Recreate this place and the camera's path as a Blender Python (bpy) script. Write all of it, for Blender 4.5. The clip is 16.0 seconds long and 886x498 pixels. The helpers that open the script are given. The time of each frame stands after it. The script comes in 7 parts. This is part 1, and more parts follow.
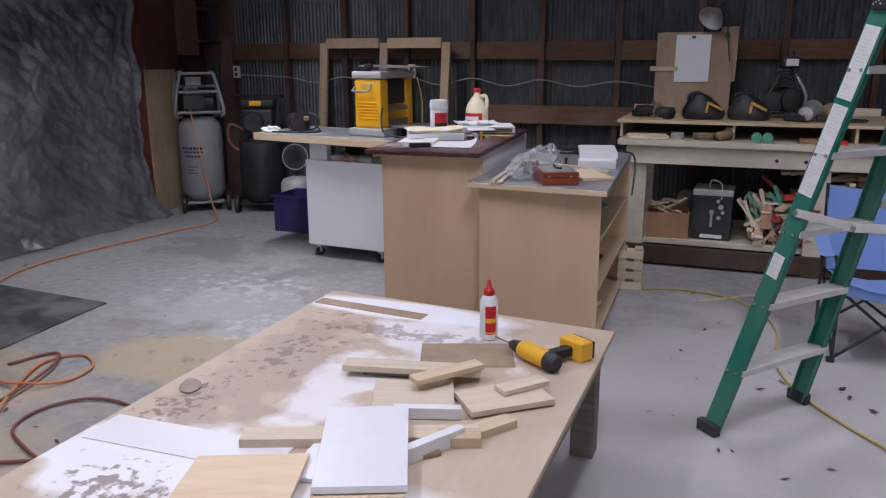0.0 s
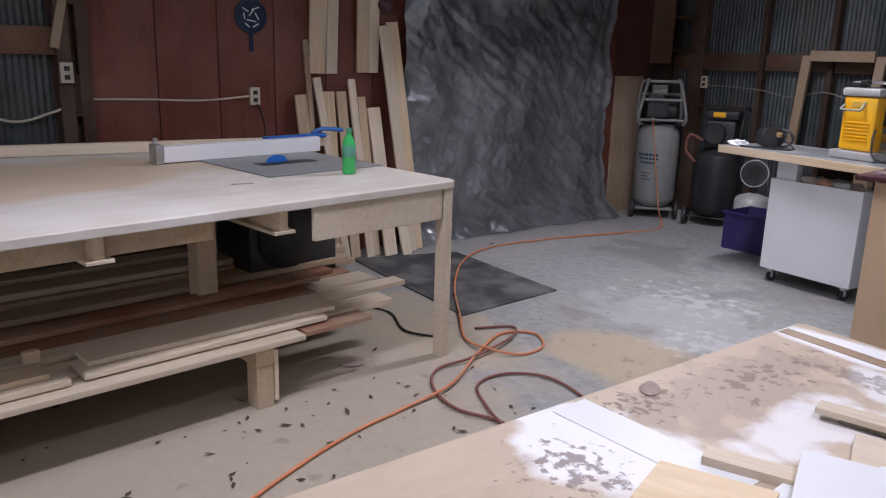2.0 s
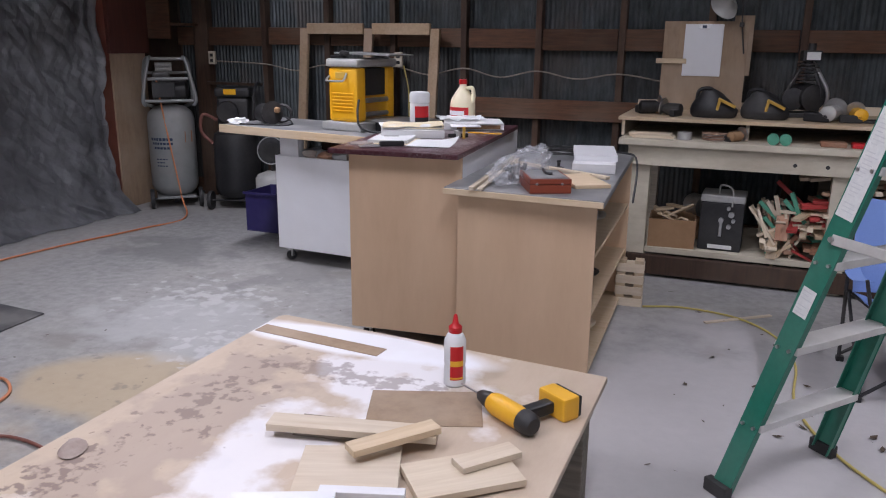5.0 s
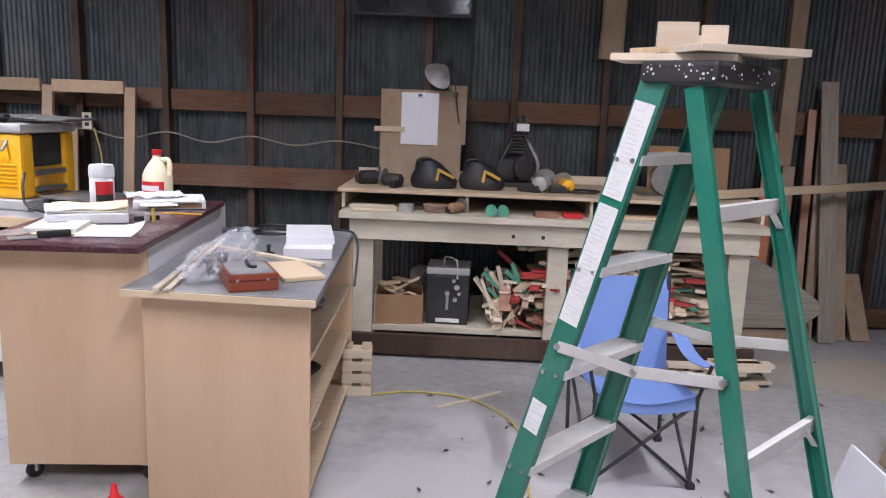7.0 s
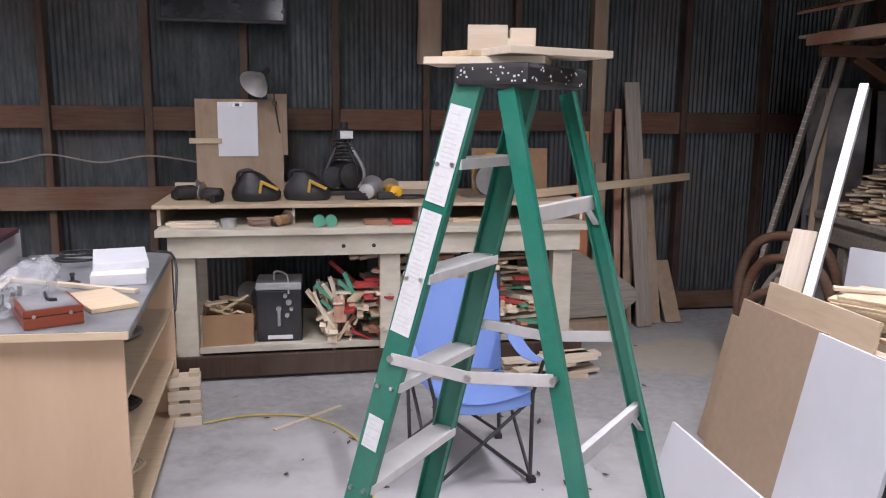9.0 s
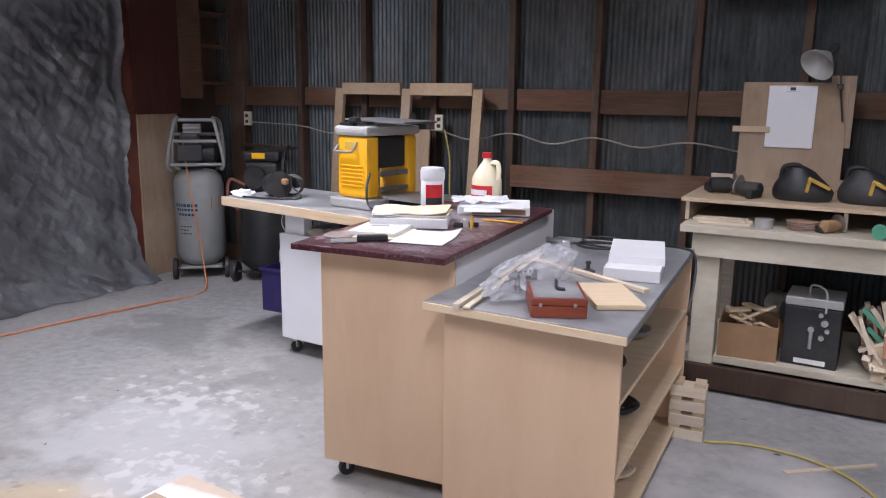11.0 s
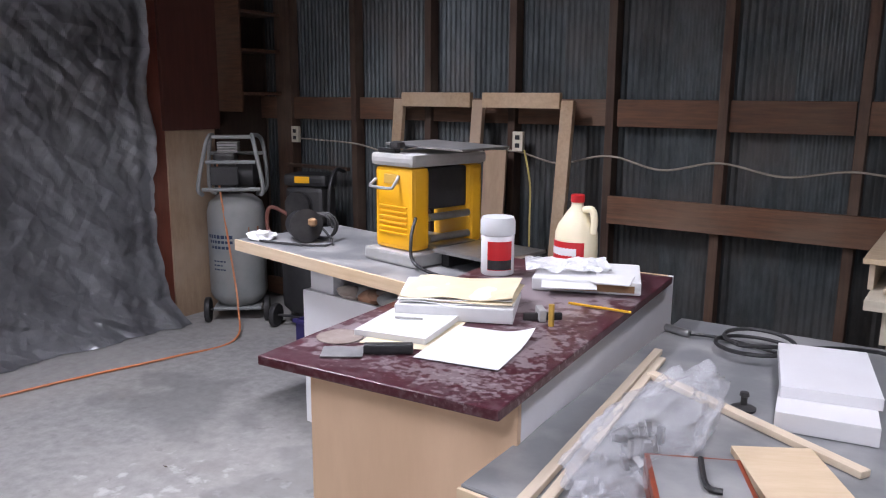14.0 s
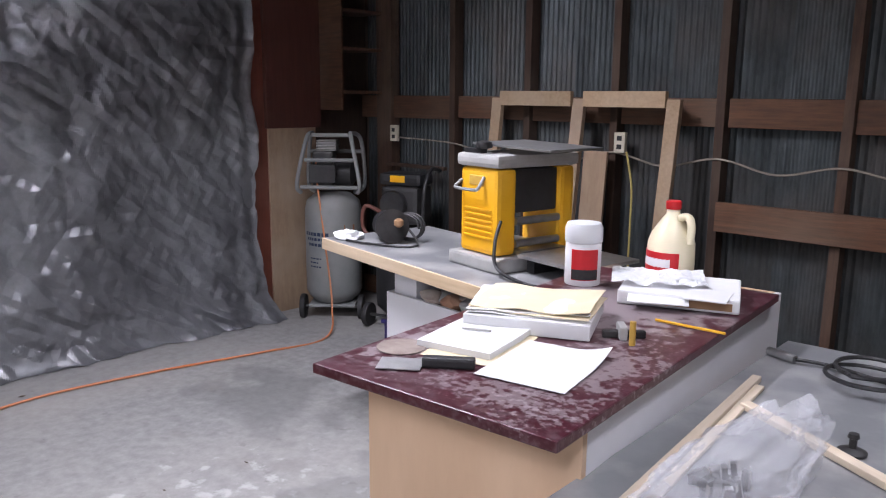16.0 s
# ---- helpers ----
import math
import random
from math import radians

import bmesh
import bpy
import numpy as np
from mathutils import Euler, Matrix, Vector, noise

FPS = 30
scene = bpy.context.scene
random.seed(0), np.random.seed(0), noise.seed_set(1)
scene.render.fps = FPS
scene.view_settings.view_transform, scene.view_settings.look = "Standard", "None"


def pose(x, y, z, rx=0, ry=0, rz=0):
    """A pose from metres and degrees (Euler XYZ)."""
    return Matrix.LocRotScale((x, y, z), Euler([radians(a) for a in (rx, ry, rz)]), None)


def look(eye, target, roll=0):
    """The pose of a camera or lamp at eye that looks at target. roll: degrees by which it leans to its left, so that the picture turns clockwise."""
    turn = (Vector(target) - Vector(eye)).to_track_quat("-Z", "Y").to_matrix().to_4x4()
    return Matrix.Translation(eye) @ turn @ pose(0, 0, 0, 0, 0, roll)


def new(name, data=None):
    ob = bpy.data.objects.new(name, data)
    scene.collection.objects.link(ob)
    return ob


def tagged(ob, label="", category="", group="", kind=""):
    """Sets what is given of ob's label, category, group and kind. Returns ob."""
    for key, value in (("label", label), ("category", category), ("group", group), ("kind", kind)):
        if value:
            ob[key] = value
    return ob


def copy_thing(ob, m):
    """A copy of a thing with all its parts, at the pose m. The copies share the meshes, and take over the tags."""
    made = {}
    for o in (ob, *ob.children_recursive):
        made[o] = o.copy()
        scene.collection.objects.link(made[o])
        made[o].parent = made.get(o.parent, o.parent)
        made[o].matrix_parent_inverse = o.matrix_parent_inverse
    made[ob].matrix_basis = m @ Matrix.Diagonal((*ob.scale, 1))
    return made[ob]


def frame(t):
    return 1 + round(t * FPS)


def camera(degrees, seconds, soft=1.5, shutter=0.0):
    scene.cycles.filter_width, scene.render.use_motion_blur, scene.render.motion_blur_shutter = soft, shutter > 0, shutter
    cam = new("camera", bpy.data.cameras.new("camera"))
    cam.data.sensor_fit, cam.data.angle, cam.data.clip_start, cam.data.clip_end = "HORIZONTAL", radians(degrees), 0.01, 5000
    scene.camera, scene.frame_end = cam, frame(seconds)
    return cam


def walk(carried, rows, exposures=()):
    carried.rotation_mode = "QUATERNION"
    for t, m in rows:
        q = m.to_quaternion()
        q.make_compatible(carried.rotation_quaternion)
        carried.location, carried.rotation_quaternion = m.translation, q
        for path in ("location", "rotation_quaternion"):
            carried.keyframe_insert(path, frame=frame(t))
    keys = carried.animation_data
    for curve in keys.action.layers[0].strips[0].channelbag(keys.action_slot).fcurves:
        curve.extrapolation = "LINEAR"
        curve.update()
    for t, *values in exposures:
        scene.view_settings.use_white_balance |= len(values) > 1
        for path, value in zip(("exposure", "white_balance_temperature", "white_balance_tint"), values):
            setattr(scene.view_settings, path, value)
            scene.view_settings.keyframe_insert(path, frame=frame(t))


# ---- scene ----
cam = camera(59.8, 16.0, soft=1.1)
PATH = [
    (0, (1.032, -0.03, 1.522), (0.338, 1.778, 1.026), -0.2),
    (0.5, (0.981, -0.049, 1.522), (0.048, 1.649, 1.025), 0.1),
    (1, (0.907, -0.104, 1.521), (-0.341, 1.38, 1.032), -0.3),
    (1.5, (0.88, -0.134, 1.52), (-0.552, 1.175, 1.034), 0.5),
    (2, (0.871, -0.158, 1.523), (-0.661, 1.031, 1.034), 1.6),
    (2.5, (0.859, -0.156, 1.522), (-0.712, 0.98, 1.031), 1.8),
    (3, (0.843, -0.124, 1.514), (-0.721, 1.022, 1.025), 1.8),
    (3.5, (0.828, -0.037, 1.514), (-0.526, 1.351, 1.027), 2.4),
    (4, (0.841, 0.11, 1.504), (-0.119, 1.795, 1.017), 2.0),
    (4.5, (0.94, 0.314, 1.509), (0.184, 2.093, 0.994), 0.5),
    (4.7, (0.973, 0.392, 1.502), (0.246, 2.181, 0.98), 0.5),
    (6.8, (0.946, 0.986, 1.576), (0.743, 2.936, 1.18), 1.9),
    (7, (0.983, 0.992, 1.581), (0.929, 2.956, 1.208), 2.2),
    (7.5, (1.071, 1.009, 1.581), (1.492, 2.932, 1.231), 3.5),
    (8, (1.121, 1.008, 1.586), (1.727, 2.883, 1.243), 2.6),
    (8.5, (1.096, 1.031, 1.587), (1.712, 2.903, 1.246), 1.9),
    (9, (1.015, 1.063, 1.581), (1.384, 2.998, 1.235), 0.6),
    (9.5, (0.998, 1.137, 1.554), (0.973, 3.105, 1.202), -0.5),
    (10, (1.086, 1.245, 1.585), (0.629, 3.157, 1.218), 0.4),
    (10.2, (1.107, 1.28, 1.581), (0.502, 3.149, 1.206), 0.7),
    (12.3, (0.798, 1.883, 1.588), (-0.262, 3.529, 1.178), 0.3),
    (12.5, (0.792, 1.98, 1.598), (-0.29, 3.612, 1.19), 0.3),
    (13, (0.715, 2.196, 1.608), (-0.392, 3.811, 1.201), 0.3),
    (13.5, (0.548, 2.384, 1.627), (-0.517, 4.032, 1.237), 0.5),
    (14, (0.512, 2.507, 1.621), (-0.61, 4.117, 1.232), 0.4),
    (14.5, (0.53, 2.583, 1.612), (-0.775, 4.047, 1.219), 0.4),
    (15, (0.503, 2.625, 1.625), (-0.841, 4.053, 1.233), 0.6),
    (15.5, (0.48, 2.642, 1.62), (-0.866, 4.069, 1.23), 0.5),
    (16, (0.507, 2.675, 1.613), (-0.834, 4.106, 1.222), 0.5),
]
walk(cam, [(t, look(eye, target, roll)) for t, eye, target, roll in PATH],
     [(0, -0.88, 6350, 21), (3, -0.68, 6450, 21), (4.5, -0.75, 6450, 21), (7, -0.05, 6500, 21), (8.5, 0.1, 6600, 21), (10, -0.1, 6500, 21), (12.5, -0.17, 6450, 21), (16, -0.15, 6450, 21)])

# ---- world and lights ----
world = bpy.data.worlds.new("sky")
scene.world = world
world.use_nodes = True
sky = world.node_tree.nodes.new("ShaderNodeTexSky")
sky.sky_type, sky.sun_disc = "NISHITA", False
sky.sun_elevation, sky.sun_rotation = radians(40), radians(160)
bg = world.node_tree.nodes["Background"]
bg.inputs["Strength"].default_value = 0.1
world.node_tree.links.new(sky.outputs[0], bg.inputs[0])


def area(name, m, sx, sy, watts, colour):
    data = bpy.data.lights.new(name, "AREA")
    data.shape, data.size, data.size_y = "RECTANGLE", sx, sy
    data.energy, data.color = watts, colour
    ob = new(name, data)
    ob.matrix_world = m
    return ob


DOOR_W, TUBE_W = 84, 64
# Area lamp in the assumed south doorway, out of view, in place of daylight.
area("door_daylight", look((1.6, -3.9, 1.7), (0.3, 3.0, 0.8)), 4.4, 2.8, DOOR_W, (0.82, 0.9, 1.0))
# Added overhead tubes, out of view: x, y and a power factor tuned for brightness.
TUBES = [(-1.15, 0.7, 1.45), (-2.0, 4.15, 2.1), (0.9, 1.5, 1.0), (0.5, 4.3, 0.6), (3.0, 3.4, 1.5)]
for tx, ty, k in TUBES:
    area("added_tube_glow", pose(tx, ty, 3.02), 0.16, 1.2, TUBE_W * k, (0.87, 0.92, 1.0))


# ---- materials ----
def mat(name, a, b=None, rough=0.6, metal=0.0, scale=12, stretch=(1, 1, 1), bump=0.15, dirt=0.0, dirtc=(0.3, 0.27, 0.23), rand=0.0, spec=0.4, dscale=2.5, dcut=0.5):
    """Two tones in a grain noise, dust, stains or another tone over it in a coarse noise, a change of tone from piece
    to piece, and fine relief.
    """
    m = bpy.data.materials.new(name)
    m.use_nodes = True
    t = m.node_tree
    N, L = t.nodes, t.links
    p = N["Principled BSDF"]
    p.inputs["Metallic"].default_value = metal
    p.inputs["Specular IOR Level"].default_value = spec
    b = b or tuple(c * 0.75 for c in a)
    co = N.new("ShaderNodeTexCoord")
    info = N.new("ShaderNodeObjectInfo")
    add = N.new("ShaderNodeVectorMath")
    add.operation = "MULTIPLY_ADD"
    L.new(info.outputs["Random"], add.inputs[0])
    add.inputs[1].default_value = (17.0, 31.0, 23.0)
    L.new(co.outputs["Object"], add.inputs[2])
    mp = N.new("ShaderNodeMapping")
    mp.inputs["Scale"].default_value = stretch
    L.new(add.outputs[0], mp.inputs[0])
    n1 = N.new("ShaderNodeTexNoise")
    n1.inputs["Scale"].default_value, n1.inputs["Detail"].default_value, n1.inputs["Roughness"].default_value = scale, 6, 0.65
    L.new(mp.outputs[0], n1.inputs["Vector"])
    ramp = N.new("ShaderNodeValToRGB")
    ramp.color_ramp.elements[0].position, ramp.color_ramp.elements[1].position = 0.32, 0.68
    ramp.color_ramp.elements[0].color, ramp.color_ramp.elements[1].color = (*b, 1), (*a, 1)
    L.new(n1.outputs["Fac"], ramp.inputs[0])
    out = ramp.outputs[0]
    n2 = N.new("ShaderNodeTexNoise")
    n2.inputs["Scale"].default_value, n2.inputs["Detail"].default_value = dscale, 7
    L.new(add.outputs[0], n2.inputs["Vector"])
    if dirt:
        r2 = N.new("ShaderNodeMapRange")
        r2.inputs["From Min"].default_value, r2.inputs["From Max"].default_value, r2.inputs["To Max"].default_value = dcut - 0.08, dcut + 0.14, dirt
        L.new(n2.outputs["Fac"], r2.inputs["Value"])
        mx = N.new("ShaderNodeMix")
        mx.data_type = "RGBA"
        mx.inputs[7].default_value = (*dirtc, 1)
        L.new(r2.outputs[0], mx.inputs[0])
        L.new(out, mx.inputs[6])
        out = mx.outputs[2]
    if rand:
        hs = N.new("ShaderNodeHueSaturation")
        r3 = N.new("ShaderNodeMapRange")
        r3.inputs["To Min"].default_value, r3.inputs["To Max"].default_value = 1 - rand, 1 + rand
        L.new(info.outputs["Random"], r3.inputs["Value"])
        L.new(r3.outputs[0], hs.inputs["Value"])
        L.new(out, hs.inputs["Color"])
        out = hs.outputs[0]
    L.new(out, p.inputs["Base Color"])
    rr = N.new("ShaderNodeMapRange")
    rr.inputs["To Min"].default_value, rr.inputs["To Max"].default_value = max(0.03, rough - 0.12), min(1, rough + 0.12)
    L.new(n2.outputs["Fac"], rr.inputs["Value"])
    L.new(rr.outputs[0], p.inputs["Roughness"])
    if bump:
        bp = N.new("ShaderNodeBump")
        bp.inputs["Strength"].default_value, bp.inputs["Distance"].default_value = bump, 0.004
        L.new(n1.outputs["Fac"], bp.inputs["Height"])
        L.new(bp.outputs[0], p.inputs["Normal"])
    return m


GR = (0.6, 9, 9)
M_PINE = mat("pine", (0.60, 0.46, 0.30), (0.47, 0.34, 0.21), 0.65, scale=5, stretch=GR, rand=0.18, dirt=0.35, dirtc=(0.62, 0.53, 0.42))
M_AGED = mat("aged_pine", (0.37, 0.255, 0.155), (0.27, 0.18, 0.105), 0.7, scale=5, stretch=(9, 9, 0.6), rand=0.15, dirt=0.4, dirtc=(0.42, 0.33, 0.24), bump=0.2)
M_PALE = mat("pale_board", (0.66, 0.56, 0.43), (0.55, 0.44, 0.32), 0.65, scale=5, stretch=GR, rand=0.15, dirt=0.25, dirtc=(0.70, 0.63, 0.53), dscale=4)
M_CEDAR = mat("reddish_board", (0.36, 0.17, 0.10), (0.25, 0.11, 0.06), 0.65, scale=5, stretch=GR, rand=0.2, dirt=0.5, dirtc=(0.5, 0.38, 0.28))
M_OLD = mat("old_dark_timber", (0.07, 0.036, 0.021), (0.036, 0.019, 0.012), 0.8, scale=6, stretch=(9, 9, 0.7), rand=0.3, bump=0.4, dirt=0.3, dirtc=(0.16, 0.12, 0.09))
M_OLDH = mat("old_girt_timber", (0.12, 0.052, 0.026), (0.055, 0.026, 0.014), 0.8, scale=6, stretch=(0.7, 9, 9), rand=0.3, bump=0.4, dirt=0.4, dirtc=(0.15, 0.11, 0.08))
M_GREYWOOD = mat("weathered_grey_wood", (0.30, 0.26, 0.21), (0.19, 0.16, 0.13), 0.8, scale=6, stretch=GR, rand=0.2, bump=0.35)
M_PLY = mat("plywood_face", (0.66, 0.465, 0.31), (0.58, 0.395, 0.255), 0.5, scale=3, stretch=(2.2, 2.2, 0.5), rand=0.08, dirt=0.4, dirtc=(0.66, 0.47, 0.31), bump=0.06)
M_PLY2 = mat("birch_ply", (0.67, 0.53, 0.37), (0.58, 0.44, 0.28), 0.6, scale=5, stretch=(1, 6, 6), rand=0.1, bump=0.05)
M_PLYOLD = mat("dusty_plywood", (0.33, 0.23, 0.15), (0.25, 0.17, 0.11), 0.75, scale=5, stretch=(4, 4, 1), dirt=0.5, dirtc=(0.42, 0.33, 0.25), rand=0.1)
M_MDF = mat("brown_mdf", (0.42, 0.30, 0.20), (0.38, 0.27, 0.18), 0.7, scale=30, rand=0.06, bump=0.03)
M_WHITE = mat("white_melamine", (0.74, 0.74, 0.76), (0.70, 0.70, 0.72), 0.35, scale=4, bump=0.0, dirt=0.15, dirtc=(0.6, 0.55, 0.48))
M_CREAM = mat("worn_cream_paint", (0.60, 0.55, 0.44), (0.50, 0.45, 0.35), 0.6, scale=8, stretch=(1, 3, 3), dirt=0.5, dirtc=(0.34, 0.28, 0.21), bump=0.2)
M_PAPER = mat("paper", (0.70, 0.70, 0.70), (0.63, 0.63, 0.63), 0.8, scale=6, bump=0.02)
M_MANILA = mat("manila_folder", (0.72, 0.62, 0.43), (0.66, 0.56, 0.38), 0.7, scale=8, bump=0.03)
M_GALV = mat("galvanised_sheet", (0.088, 0.102, 0.104), (0.036, 0.043, 0.045), 0.55, 0.45, scale=14, stretch=(1, 1, 0.35), bump=0.05, dirt=0.6, dirtc=(0.10, 0.085, 0.075), rand=0.18, dscale=1.6, dcut=0.52)
M_REDWALL = mat("red_brown_paint", (0.15, 0.038, 0.022), (0.10, 0.025, 0.015), 0.5, scale=5, stretch=(6, 6, 0.5), dirt=0.4, dirtc=(0.22, 0.10, 0.07), bump=0.2)
M_RED2 = mat("dark_red_door", (0.075, 0.024, 0.017), (0.052, 0.017, 0.012), 0.5, scale=5, stretch=(6, 6, 0.5), bump=0.15)
M_BLACK = mat("black_plastic", (0.018, 0.018, 0.02), (0.012, 0.012, 0.013), 0.5, scale=40, dirt=0.3, dirtc=(0.09, 0.085, 0.08), bump=0.05)
M_DARK = mat("dark_cast_metal", (0.045, 0.045, 0.048), (0.025, 0.025, 0.026), 0.45, 0.5, scale=20, dirt=0.4, dirtc=(0.12, 0.11, 0.10))
M_STEEL = mat("bare_steel", (0.55, 0.55, 0.55), (0.42, 0.42, 0.42), 0.35, 0.9, scale=20, bump=0.03)
M_ALU = mat("dusty_aluminium", (0.66, 0.65, 0.63), (0.55, 0.54, 0.52), 0.5, 0.35, scale=12, dirt=0.35, dirtc=(0.62, 0.58, 0.52), bump=0.05)
M_GREEN = mat("green_fibreglass", (0.010, 0.17, 0.112), (0.008, 0.14, 0.092), 0.38, scale=9, stretch=(4, 4, 0.5), dirt=0.12, dirtc=(0.35, 0.42, 0.38), bump=0.05)
M_YEL = mat("yellow_plastic", (0.80, 0.40, 0.008), (0.76, 0.37, 0.006), 0.4, scale=10, bump=0.03, dirt=0.2, dirtc=(0.66, 0.46, 0.14))
M_YEL2 = mat("machine_yellow_paint", (0.55, 0.34, 0.07), (0.49, 0.30, 0.06), 0.45, scale=10, bump=0.03)
M_GREYP = mat("grey_paint", (0.24, 0.25, 0.25), (0.20, 0.21, 0.21), 0.45, scale=8, dirt=0.35, dirtc=(0.30, 0.27, 0.24), bump=0.04)
M_GREYC = mat("grey_casting", (0.42, 0.42, 0.41), (0.34, 0.34, 0.33), 0.5, 0.2, scale=14, bump=0.06, dirt=0.3, dirtc=(0.5, 0.46, 0.4))
M_MOTOR = mat("blue_grey_motor", (0.15, 0.18, 0.23), (0.12, 0.145, 0.19), 0.45, scale=10, dirt=0.3, dirtc=(0.3, 0.3, 0.3))
M_BLUE = mat("blue_nylon", (0.16, 0.25, 0.52), (0.13, 0.21, 0.45), 0.8, scale=300, bump=0.1)
M_BLUEP = mat("blue_plastic", (0.01, 0.12, 0.42), (0.008, 0.10, 0.36), 0.4, scale=10)
M_NAVY = mat("navy_sign_paint", (0.012, 0.03, 0.075), (0.01, 0.022, 0.055), 0.4, scale=15)
M_PURPLE = mat("purple_bin", (0.028, 0.022, 0.105), (0.022, 0.018, 0.085), 0.4, scale=10, dirt=0.2, dirtc=(0.14, 0.12, 0.18))
M_MAROON = mat("maroon_laminate", (0.060, 0.009, 0.016), (0.048, 0.007, 0.013), 0.34, scale=6, dirt=0.16, dirtc=(0.34, 0.28, 0.30), bump=0.03, dscale=55, dcut=0.52)
M_GREYLAM = mat("grey_laminate", (0.20, 0.205, 0.21), (0.17, 0.175, 0.18), 0.35, scale=8, dirt=0.6, dirtc=(0.42, 0.41, 0.40), bump=0.02, dscale=5, dcut=0.53)
M_ORANGE = mat("orange_rubber", (0.62, 0.20, 0.07), (0.52, 0.16, 0.06), 0.55, scale=20, dirt=0.3, dirtc=(0.45, 0.33, 0.25), bump=0.05)
M_REDRUB = mat("dull_red_rubber", (0.22, 0.085, 0.065), (0.17, 0.065, 0.05), 0.6, scale=20)
M_YCORD = mat("yellow_cord", (0.50, 0.40, 0.12), (0.42, 0.33, 0.1), 0.6, scale=20)
M_REDP = mat("red_plastic", (0.55, 0.02, 0.025), (0.5, 0.018, 0.02), 0.35, scale=10, bump=0.0)
M_CREAMP = mat("cream_plastic", (0.78, 0.70, 0.50), (0.74, 0.66, 0.46), 0.35, scale=6, bump=0.0)
M_MAHOG = mat("red_stained_wood", (0.26, 0.055, 0.025), (0.19, 0.038, 0.018), 0.4, scale=5, stretch=GR, bump=0.05)
M_RUBMAT = mat("black_rubber_mat", (0.045, 0.047, 0.05), (0.03, 0.031, 0.033), 0.7, scale=10, dirt=0.6, dirtc=(0.20, 0.19, 0.18), dscale=4)
M_CARD = mat("cardboard", (0.32, 0.19, 0.10), (0.27, 0.155, 0.08), 0.8, scale=10, bump=0.05)
M_TIN = mat("shiny_ducting", (0.6, 0.6, 0.58), (0.45, 0.45, 0.43), 0.3, 0.9, scale=30, bump=0.2)
M_GREENPAINT = mat("green_painted_scrap", (0.08, 0.30, 0.20), (0.06, 0.24, 0.16), 0.6, scale=8, rand=0.2)
M_REDPAINT = mat("red_painted_scrap", (0.42, 0.05, 0.045), (0.34, 0.04, 0.035), 0.6, scale=8, rand=0.25)
M_SCREEN = mat("dark_screen", (0.01, 0.011, 0.013), (0.009, 0.01, 0.012), 0.12, scale=3, bump=0.0)
M_MARBLE = mat("dark_flitch", (0.07, 0.055, 0.05), (0.025, 0.02, 0.018), 0.35, scale=4, dirt=0.7, dirtc=(0.26, 0.24, 0.22))
M_DUST = mat("sawdust", (0.50, 0.40, 0.28), (0.42, 0.33, 0.22), 0.95, scale=40, bump=0.3)
M_CEIL = mat("dark_roof_boards", (0.10, 0.07, 0.05), (0.06, 0.042, 0.03), 0.85, scale=6, stretch=(0.6, 6, 6))
M_LEAF = mat("dry_leaf", (0.10, 0.07, 0.045), (0.05, 0.036, 0.025), 0.8, scale=30, rand=0.3)
M_CLOTH = mat("grimy_cloth", (0.35, 0.30, 0.26), (0.22, 0.16, 0.14), 0.9, scale=12, rand=0.3)
M_INK = mat("faded_print", (0.64, 0.64, 0.63), (0.54, 0.54, 0.55), 0.8, scale=30, bump=0)
M_LABEL = mat("sticker_paper", (0.72, 0.72, 0.70), (0.62, 0.62, 0.61), 0.6, scale=60, stretch=(1, 1, 3), bump=0)
# Glow of the added overhead tubes, which stay out of view.
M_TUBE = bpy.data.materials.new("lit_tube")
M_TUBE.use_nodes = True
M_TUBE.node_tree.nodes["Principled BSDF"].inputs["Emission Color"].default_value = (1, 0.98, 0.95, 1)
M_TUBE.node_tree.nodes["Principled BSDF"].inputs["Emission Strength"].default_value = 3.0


def film_mat(name, colour, rough, alpha):
    m = mat(name, colour, colour, rough, scale=10, bump=0)
    m.node_tree.nodes["Principled BSDF"].inputs["Alpha"].default_value = alpha
    return m


def clear(name, colour, rough, trans):
    m = mat(name, colour, colour, rough, scale=10, bump=0)
    m.node_tree.nodes["Principled BSDF"].inputs["Transmission Weight"].default_value = trans
    return m


M_BOTTLE = clear("green_bottle_plastic", (0.06, 0.62, 0.16), 0.12, 0.3)
M_BAG = film_mat("clear_plastic_bag", (0.66, 0.67, 0.70), 0.09, 0.27)
M_TUB = clear("frosted_lid", (0.8, 0.82, 0.84), 0.4, 0.25)


